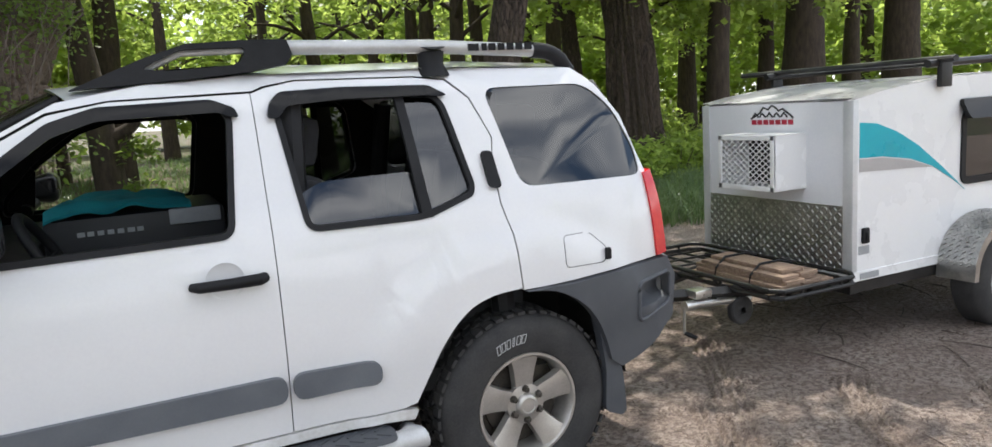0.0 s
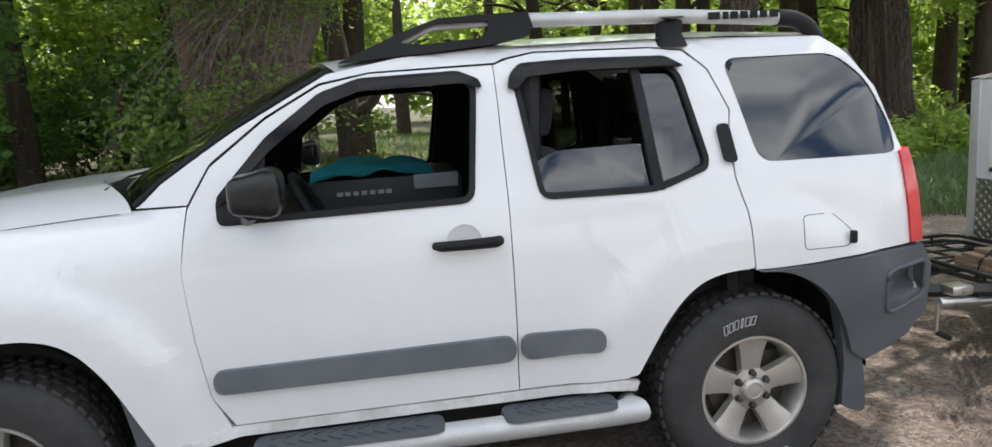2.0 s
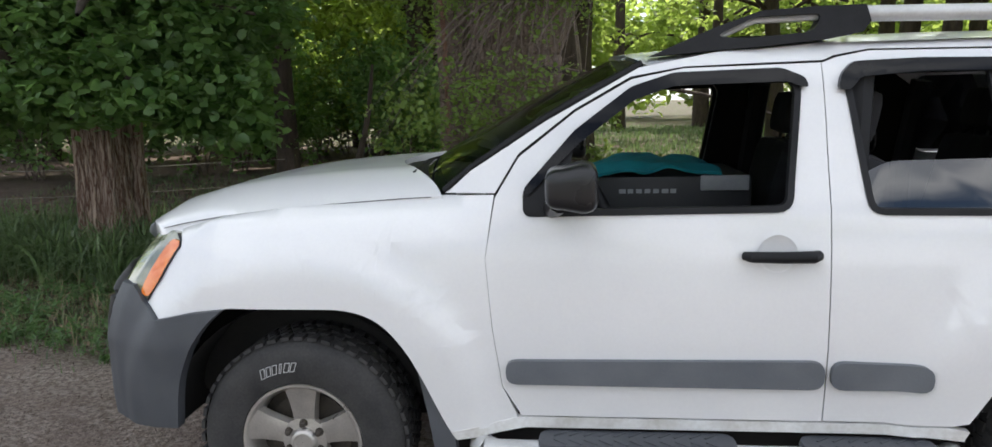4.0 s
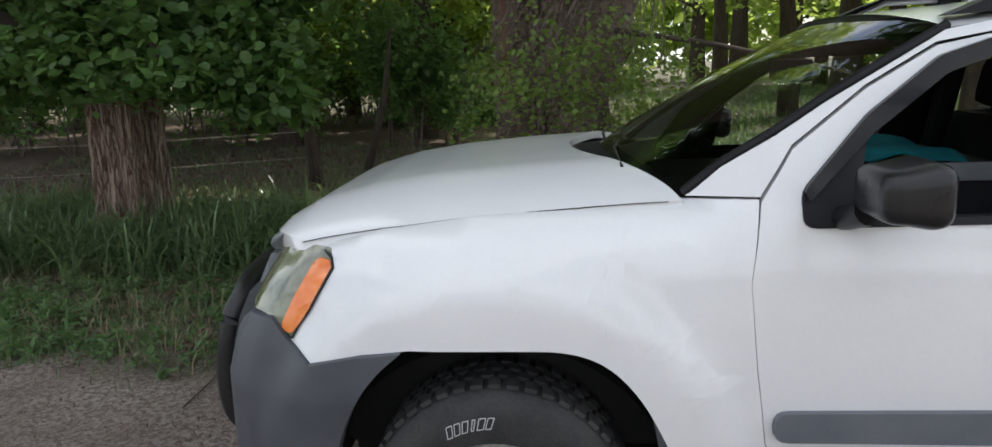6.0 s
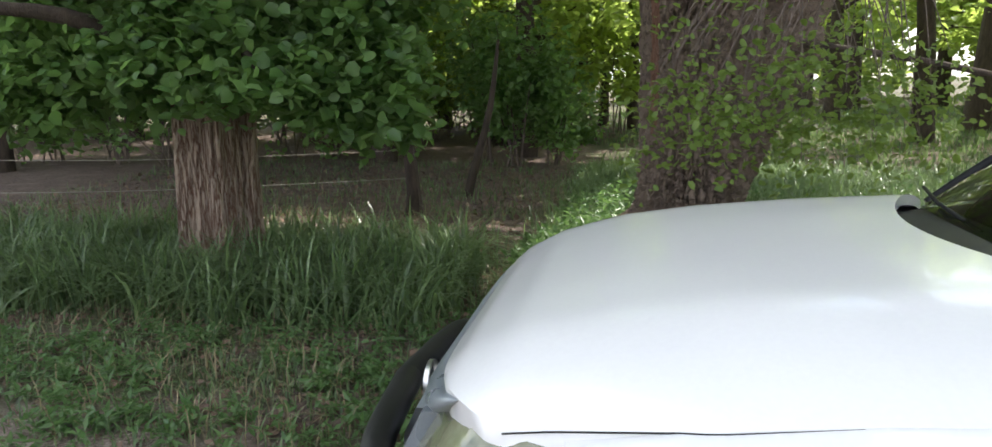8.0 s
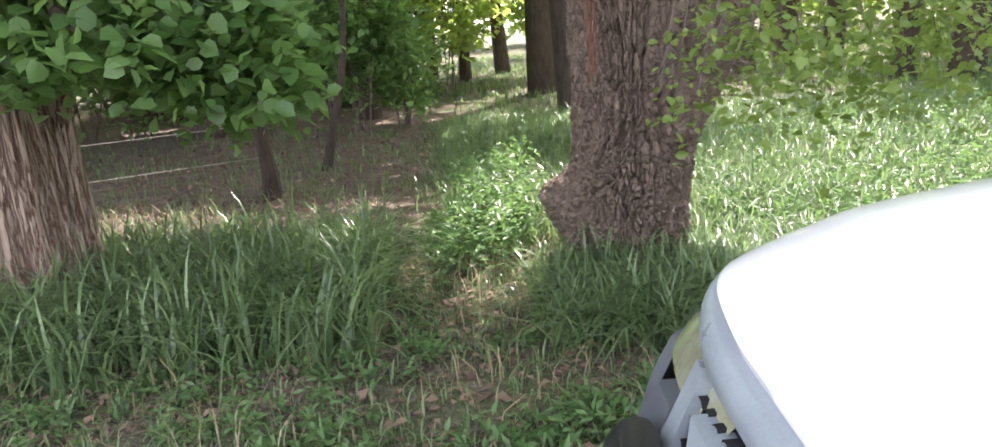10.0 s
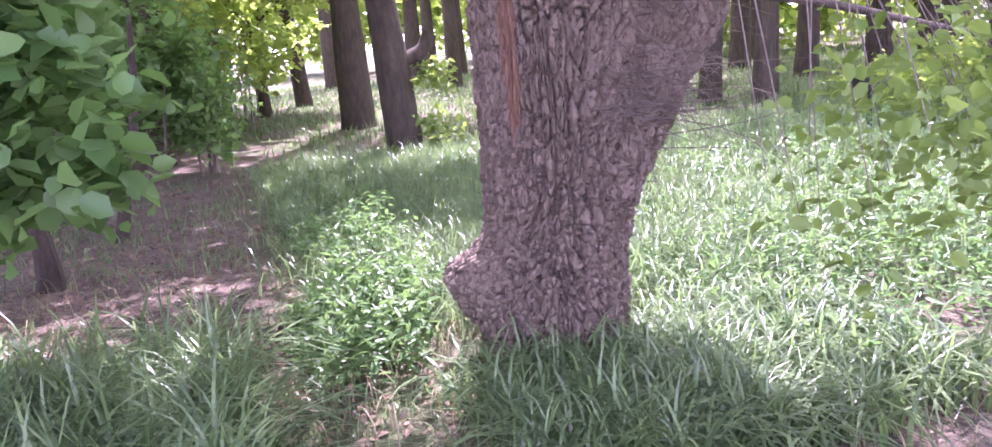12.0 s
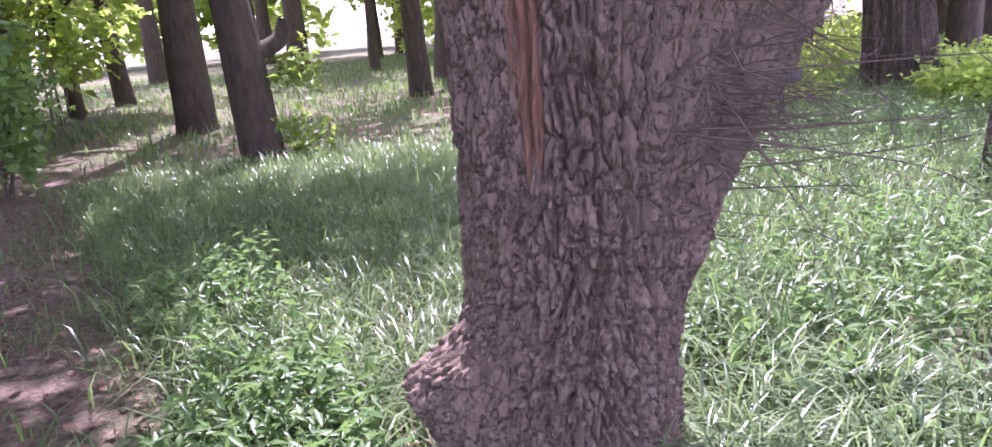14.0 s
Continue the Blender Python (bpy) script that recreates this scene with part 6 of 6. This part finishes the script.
tree(-1.52, 18.2, 0.30, 11, 52, "straight dark woodland trunk", twigs=800, group=WOOD)
tree(-1.75, 26.9, 0.22, 10, 53, "slim dark woodland trunk", lean=(-0.6, 0), twigs=700, group=WOOD)
for i, (x, y, r, h, l) in enumerate(((4.0, 29, .24, 10, .1), (7.5, 30.6, .16, 9, .0), (3.9, 19.5, .22, 9, -.3), (12, 36, .22, 11, .1), (10.6, 13.8, .24, 10, .1), (5.3, 14.9, .20, 10, .3), (5.6, 13.6, .17, 10, .2), (6.8, 14.9, .17, 10, 0), (7.7, 22.3, .24, 10, .3), (6.5, 23.0, .30, 11, .6), (5.0, 38.8, .36, 12, 0), (6.9, 38, .4, 12, 0), (13, 24, .3, 11, .2), (17, 28, .3, 12, 0), (12, 41, .3, 12, 0), (19, 21.6, .34, 12, .1), (24, 26, .35, 12, 0), (22, 35, .35, 12, 0), (28, 30, .4, 12, 0), (0.5, 36, .3, 12, 0), (8, 47, .35, 12, 0), (16, 46, .4, 13, 0), (11, 18.5, .26, 11, .3), (18, 16.5, .26, 11, .3), (10.5, 10.5, .24, 10, .2), (24, 18, .3, 12, 0), (30, 22, .3, 12, 0), (15, 20, .2, 10, .2))):
    tree(x, y, r, h, 100 + i, "woodland tree with a dark straight trunk", lean=(l, 0), twigs=110 if 3 < x < 8 and y < 24 else 260 if 0 < x < 9 else 560 if x > 0 else 760, per=12, size=0.2 if y < 30 else 0.3, group=WOOD, limb_z=0.3, limbs=9)
# heavy old trees beyond the trailer
# Blobs high above trailer and dirt are unseen, added there for dappled shade.
OVER = [(4.4, 3.4, 7.6, 1.8, 1.5, 0.7), (6.4, 4.6, 7.2, 2.0, 1.6, 0.8), (2.6, 2.6, 8.0, 1.5, 1.3, 0.6), (4.6, 6.0, 8.4, 2.2, 1.8, 0.9), (7.2, 7.4, 8.6, 2.6, 2.2, 1.2), (9.2, 9.6, 7.6, 2.4, 2.2, 1.2), (6.9, 9.6, 11.5, 2.4, 2.4, 1.6), (9.6, 10.8, 3.9, 1.6, 1.6, 0.9), (6.0, 10.6, 4.4, 1.3, 1.3, 0.8)]
tree(8.2, 10.3, 0.43, 12, 61, "huge old cottonwood with shaggy fissured trunk", bark=BARK_OLD, lean=(-0.5, 0.3), crown=OVER, twigs=850, size=0.17, group=WOOD, limb_z=0.28, limbs=10, sides=48, furrow=0.13)
tree(9.5, 14.5, 0.20, 12, 64, "second stem of an old cottonwood", bark=BARK_OLD, lean=(-0.6, 0.3), twigs=0, group=WOOD, sides=40, furrow=0.12)
tree(14.5, 11.8, 0.5, 12, 62, "old cottonwood with dark forked trunk", bark=BARK_DARK, lean=(0.6, 0.2), twigs=1400, size=0.17, group=WOOD, limb_z=0.28, limbs=10)
tree(20, 13, 0.5, 12, 63, "old cottonwood with dark trunk", bark=BARK_DARK, twigs=1100, size=0.18, group=WOOD, limb_z=0.28, limbs=9)
# dense dark wood to the far left
rng = random.Random(5)
for i in range(17):
    x, y = -27 + i * 1.5 + rng.uniform(-.6, .6), 21 + rng.uniform(-2.5, 7)
    tree(x, y, rng.uniform(.15, .3), rng.uniform(8, 11), 200 + i, "shaded woodland tree with low dense foliage", twigs=760, per=12, size=0.22, group=WOOD, limbs=9, limb_z=0.15)
# added trees with high crowns, out of view, to shade the litter floor
for i, (x, y, h) in enumerate(((-5.4, 15.4, 10), (-8.2, 14.2, 10), (-11.8, 13.2, 10), (-15.2, 11.8, 10), (-9.8, 10.6, 9))):
    tree(x, y, 0.2, h, 250 + i, "added woodland tree whose unseen crown shades the litter floor", crown=[(x + 0.5, y + 0.5, h - 1.5, 3.0, 2.6, 1.3), (x - 1.2, y - 0.8, h - 3.0, 2.2, 2.0, 1.0), (x + 1.5, y - 0.4, h - 2.6, 2.0, 2.0, 1.0), (x + 0.8, y - 3.0, h - 3.2, 1.5, 1.5, 0.5)], leaf=LEAF, twigs=1500, per=12, size=0.2, group=WOOD, limbs=6, limb_z=0.5)
# trees far across the lane, behind the walker
for i, (x, y, h) in enumerate(((-12, -38, 11), (-1, -42, 12), (10, -37, 12), (22, -36, 11), (-24, -36, 11), (-36, -22, 11), (36, -24, 12))):
    tree(x, y, 0.3, h, 300 + i, "tree on the far side of the lane", twigs=600, per=12, size=0.3, group="trees across the lane", limb_z=0.15)
tree(2.5, 5.9, 0.21, 9.0, 320, "smaller rough-barked tree behind the gnarled trunk", bark=BARK_OLD, sides=40, furrow=0.11, lean=(1.7, 0.3), twigs=420, size=0.13, group=WOOD, limb_z=0.6, crown=[(3.4, 7.4, 8.7, 1.3, 1.3, 0.9), (4.1, 8.0, 7.6, 1.2, 1.2, 0.8)])
# the far edge of the wood
rng = np.random.RandomState(77)
far = []
for k in range(90):
    a = radians(-62 + 124 * k / 89)
    d = 52 + rng.rand() * 14
    far.append((d * math.sin(a), d * math.cos(a), 4.0 + rng.rand() * 5, 3.2, 3.2, 3.2 + rng.rand() * 3))
V, F = leaves(clumps(far, 5200, 9, 78, 0.5, 0.3), 0.9, 0.75, 78)
tagged(arrays("far_woods", V, F, LEAF_FAR), "distant low green thicket between the far trunks", "woods", kind="stuff")
far = []
for k in range(70):
    a = radians(18 + 50 * k / 69)
    d = 34 + rng.rand() * 14
    far.append((d * math.sin(a), d * math.cos(a), 1.5 + rng.rand() * 4.5, 2.4, 2.4, 1.6 + rng.rand() * 1.4))
V, F = leaves(clumps(far, 3000, 9, 79, 0.35, 0.3), 0.9, 0.4, 79)
tagged(arrays("far_woods", V, F, LEAF_FAR), "distant bright green wood edge", "woods", kind="stuff")


def bush(name, label, blobs, twigs, per, size, seed, material, stems=14, spread=0.1):
    x, y = blobs[0][0], blobs[0][1]
    t = empty(name, x, y, 0, label, "shrub")
    rng = random.Random(seed)
    pieces = []
    for j in range(stems):
        b = blobs[j % len(blobs)]
        e = (b[0] + rng.uniform(-.8, .8) * b[3], b[1] + rng.uniform(-.8, .8) * b[4], b[2] + rng.uniform(-.4, .9) * b[5])
        s = (b[0] + rng.uniform(-.2, .2), b[1] + rng.uniform(-.2, .2), -0.05)
        pieces.append(trunk_mesh([s, ((s[0] + e[0]) / 2, (s[1] + e[1]) / 2, e[2] * 0.6), e], [0.022, 0.014, 0.004], 6, j))
    for V, F in pieces:
        arrays("stem", [tuple(p) for p in V], F, TWIG, t)
    V, F = leaves(clumps(blobs, twigs, per, seed, spread, 0.35), 0.9, size, seed)
    arrays("foliage", V, F, material, t)
    return t


# shrubs along the wood
for i, (x, y, z, s) in enumerate(((-6.6, 21.5, 2.2, 1.8), (-4.6, 22.5, 2.6, 1.7), (-8.6, 20.5, 2.0, 1.7))):
    bush("shrub", "tall airy shrub with sunlit leaves at the wood's edge", [(x, y, z, s, s * 0.8, z * 0.85), (x + s * 0.6, y + 0.4, z * 1.5, s * 0.7, s * 0.7, z * 0.55), (x - s * 0.6, y + 0.3, z * 0.7, s * 0.8, s * 0.7, z * 0.6)], 620, 9, 0.15, 390 + i, LEAF_PALE, spread=0.16)
for i, (x, y, z, s) in enumerate(((-5.3, 13.4, 1.7, 1.0), (-9.5, 14.5, 1.5, 1.5), (-12.5, 13, 1.8, 1.7), (-15.5, 13.5, 2.0, 1.8), (-18.5, 12, 2.0, 1.8), (-10.5, 18.5, 2.4, 2.0), (-7.5, 24, 2.4, 2.0), (-14, 18, 2.6, 2.0), (-21.5, 15, 2.4, 2.0), (-5.6, 18.6, 0.6, 1.2))):
    bush("shrub", "dense woodland shrub in the shade", [(x, y, z, s, s * 0.8, z * 0.8), (x + s * 0.7, y + 0.4, z * 0.7, s * 0.7, s * 0.7, z * 0.55), (x - s * 0.7, y + 0.3, z * 1.25, s * 0.8, s * 0.7, z * 0.6)], 620, 10, 0.13, 400 + i, LEAF, spread=0.14)
for i, (x, y, z, s) in enumerate(((9.0, 12.5, 0.5, 0.8), (11.5, 14, 0.6, 1.0), (5.6, 10.6, 0.4, 0.6), (6.6, 8.4, 0.35, 0.6), (8.2, 8.8, 0.4, 0.7))):
    bush("shrub", "low leafy undergrowth at the edge of the lane", [(x, y, z, s, s, z), (x + s, y + .3, z * .8, s * .7, s * .7, z * .8)], 240, 9, 0.11, 430 + i, LEAF_FAR, spread=0.12)


# stump and leaning dead stick
t = empty("stump", -5.8, 8.2, 0, "short dead stump standing in the litter", "stump")
V, F = trunk_mesh([(-5.8, 8.2, -0.05), (-5.79, 8.2, 0.3), (-5.84, 8.2, 0.85)], [0.13, 0.085, 0.07], 18, 81, 0.09)
arrays("stem", V, F, BARK_DARK, t, angle=60)
t = empty("leaning_stem", -5.4, 9.6, 0, "leaning dead stem among the grass", "stem")
V, F = trunk_mesh([(-5.45, 9.7, -0.05), (-5.3, 9.7, 0.5), (-5.1, 9.8, 1.3), (-5.0, 9.9, 2.2)], [0.07, 0.06, 0.045, 0.02], 12, 82, 0.08)
arrays("stem", V, F, BARK_DARK, t, angle=60)
for i, (x0, y0, x1, y1, z) in enumerate(((-12, 6.6, -5.8, 8.2, 0.80), (-12, 6.2, -5.8, 8.2, 0.45))):
    t = empty("cord", x0, y0, 0, "thin pale cord strung between the trees", "cord")
    bm = bmesh.new()
    sweep(bm, curve_pts([(x0, y0, z), ((x0 + x1) / 2, (y0 + y1) / 2, z - 0.06), (x1, y1, z)], 8), 0.0045, 5)
    part("line", bm, CORD, t)

# pedestal grill far behind the trunk
g = empty("pedestal_grill", 3.54, 9.0, 0, "black steel park grill on a post", "grill")
bm = bmesh.new()
sweep(bm, [(3.54, 9.0, -0.05), (3.54, 9.0, 0.75)], 0.035, 10)
part("post", bm, FRAME_BLACK, g)
bm = bmesh.new()
for b in ((3.36, 3.72, 8.85, 8.87, 0.72, 0.86), (3.36, 3.38, 8.85, 9.15, 0.72, 0.86), (3.70, 3.72, 8.85, 9.15, 0.72, 0.86), (3.36, 3.72, 8.85, 9.15, 0.72, 0.74), (3.36, 3.72, 9.13, 9.15, 0.72, 0.86)):
    box(bm, *b, 0.004)
part("fire_box", bm, FRAME_BLACK, g)

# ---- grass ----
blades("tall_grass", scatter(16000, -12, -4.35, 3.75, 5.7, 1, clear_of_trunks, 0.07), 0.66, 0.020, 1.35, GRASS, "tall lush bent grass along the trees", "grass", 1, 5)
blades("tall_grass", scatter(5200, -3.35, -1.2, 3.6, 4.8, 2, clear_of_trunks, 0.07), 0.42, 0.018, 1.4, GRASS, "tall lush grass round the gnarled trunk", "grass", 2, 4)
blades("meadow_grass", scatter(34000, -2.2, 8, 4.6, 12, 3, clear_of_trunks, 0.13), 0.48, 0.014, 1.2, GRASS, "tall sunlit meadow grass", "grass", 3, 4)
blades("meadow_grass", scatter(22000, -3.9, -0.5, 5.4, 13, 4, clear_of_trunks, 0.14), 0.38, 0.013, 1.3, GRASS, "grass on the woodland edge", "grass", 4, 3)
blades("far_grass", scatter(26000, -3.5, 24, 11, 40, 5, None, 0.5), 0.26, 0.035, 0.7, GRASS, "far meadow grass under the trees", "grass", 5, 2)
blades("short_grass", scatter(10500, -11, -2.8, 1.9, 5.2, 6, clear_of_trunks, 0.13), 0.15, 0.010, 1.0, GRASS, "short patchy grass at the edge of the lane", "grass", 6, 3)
blades("dry_grass", scatter(4500, -11, -1.0, 2.2, 8.0, 7, clear_of_trunks, 0.2), 0.26, 0.007, 1.3, GRASS_DRY, "dry straw among the green grass", "grass", 7, 3)
blades("verge_grass", scatter(14000, 4.5, 24, 7.8, 17, 8, None, 0.35), 0.28, 0.022, 0.7, GRASS, "bright grass beyond the trailer", "grass", 8, 2)
blades("sparse_grass", scatter(4500, -12, -4.0, 5.6, 14, 9, clear_of_trunks, 0.2), 0.18, 0.012, 0.9, GRASS, "sparse grass on the shaded litter", "grass", 9, 3)
def weeds(name, xy, size, height, seed, label):
    """Leafy weeds: short stems with pointed leaves in whorls."""
    rng = np.random.RandomState(seed)
    n = len(xy)
    k = 14
    z = np.tile(np.linspace(0.25, 1.0, k), (n, 1)) * (height * (0.5 + 0.8 * rng.rand(n)))[:, None]
    c = np.stack([np.repeat(xy[:, :1], k, 1) + rng.randn(n, k) * 0.02, np.repeat(xy[:, 1:], k, 1) + rng.randn(n, k) * 0.02, z], -1).reshape(-1, 3)
    V, F = leaves(c, 1.4, size, seed, 0.2, -0.1, 0.17)
    return tagged(arrays(name, V, F, WEED), label, "weeds", kind="stuff")


weeds("weeds", scatter(130, -3.9, -3.1, 5.8, 8.2, 41, clear_of_trunks), 0.075, 0.42, 41, "bright leafy weeds in the sun beside the trunk")
weeds("weeds", scatter(130, -4.1, -3.35, 4.9, 6.2, 45, clear_of_trunks), 0.085, 0.36, 45, "pale leafy weeds at the foot of the gnarled tree")
weeds("weeds", scatter(260, -1.9, 0.6, 3.9, 6.0, 46, clear_of_trunks), 0.075, 0.4, 46, "leafy weeds in the sunlit grass")
weeds("weeds", scatter(1100, -10, -3, 2.0, 4.0, 42, None, 0.16), 0.06, 0.10, 42, "low leafy weeds at the edge of the dirt")
weeds("weeds", scatter(380, -1.9, 4, 4.6, 9, 43, clear_of_trunks), 0.07, 0.5, 43, "leafy weeds among the meadow grass")


def grit(name, xy, size, seed, material, label, category):
    """Small angular clods and pebbles lying on the ground."""
    rng = np.random.RandomState(seed)
    n = len(xy)
    r = size * (0.3 + rng.rand(n) ** 3 * 1.2)
    tet = np.array([(1, 0, 0), (-0.5, 0.8, 0), (-0.6, -0.8, 0), (0.1, 0.1, 0.8), (0.5, -0.5, 0.55)])
    a = rng.rand(n) * 6.283
    ca, sa = np.cos(a)[:, None], np.sin(a)[:, None]
    P = tet[None] * (0.7 + 0.6 * rng.rand(n, 5, 1))
    X = (P[:, :, 0] * ca - P[:, :, 1] * sa) * r[:, None] + xy[:, :1]
    Y = (P[:, :, 0] * sa + P[:, :, 1] * ca) * r[:, None] + xy[:, 1:]
    Z = P[:, :, 2] * r[:, None] - 0.002
    V = np.stack([X, Y, Z], -1).reshape(-1, 3)
    b = np.arange(n)[:, None] * 5
    F = np.concatenate([b + np.array([f]) for f in ((0, 1, 3), (1, 2, 3), (2, 4, 3), (0, 3, 4), (2, 0, 4))], 1).reshape(-1, 3)
    return tagged(arrays(name, V, F, material), label, category, kind="stuff")


PEBBLE = surface("dusty_clod", (0.20, 0.15, 0.12), (0.36, 0.30, 0.26), 40.0, 0.95, island=0.5)
grit("pebbles", scatter(9000, 0.2, 4.6, -2.6, 2.6, 61), 0.008, 61, PEBBLE, "loose clods and pebbles on the dirt lane", "pebbles")
grit("pebbles", scatter(5000, -7, -3.3, -0.5, 2.4, 62), 0.010, 62, PEBBLE, "loose clods and pebbles at the grass edge", "pebbles")
rng = random.Random(9)
pieces = []
for k in range(130):
    x, y = (rng.uniform(0.3, 4.5), rng.uniform(-2.4, 2.2)) if k % 2 else (rng.uniform(-9, -3.2), rng.uniform(1.5, 4.2))
    a, ln = rng.uniform(0, 6.28), rng.uniform(0.08, 0.5)
    c, s = math.cos(a) * ln / 2, math.sin(a) * ln / 2
    pieces.append(trunk_mesh([(x - c, y - s, 0.008), (x + rng.uniform(-.03, .03), y + rng.uniform(-.03, .03), 0.014), (x + c, y + s, 0.008)], [0.005, 0.005, 0.002], 5, k))
V, F = joined(pieces)
tagged(arrays("fallen_sticks", V, F, TWIG), "dry fallen sticks scattered on the dirt", "sticks", kind="stuff")
FALLEN = leafy("dead_leaf", (0.08, 0.05, 0.038), (0.23, 0.155, 0.115), (0.2, 0.14, 0.08), 0.15, 0.8)
P = scatter(5000, -12, -3.2, 2.2, 13, 63)
V, F = leaves(np.concatenate([P, np.full((len(P), 1), 0.012)], 1), 3.0, 0.07, 63, 0.25, 0.0)
V[:, 2] = np.abs(V[:, 2])
tagged(arrays("leaf_litter", V, F, FALLEN), "dry brown leaves on the woodland floor", "litter", kind="stuff")
P = scatter(3400, -8, -2.9, 2.1, 5.2, 64, clear_of_trunks, 0.22)
V, F = leaves(np.concatenate([P, np.full((len(P), 1), 0.015)], 1), 2.0, 0.045, 64, 0.3, 0.0)
V[:, 2] = np.abs(V[:, 2])
tagged(arrays("leaf_litter", V, F, FALLEN), "dry brown leaves between the grass clumps at the lane", "litter", kind="stuff")
CHAFF = leafy("dark_bark_chip", (0.07, 0.048, 0.038), (0.22, 0.165, 0.135), (0.1, 0.07, 0.05), 0.1, 0.9)
P = np.concatenate([scatter(9000, 0.3, 4.6, -2.6, 2.4, 65), scatter(4000, -8, -3.2, 0.0, 3.2, 66)])
V, F = leaves(np.concatenate([P, np.full((len(P), 1), 0.012)], 1), 4.0, 0.034, 65, 0.2, 0.0, 0.10)
V[:, 2] = np.abs(V[:, 2] - 0.012) * 0.5 + 0.008
tagged(arrays("bark_chips", V, F, CHAFF), "small dark chips and needles scattered on the dirt", "litter", kind="stuff")
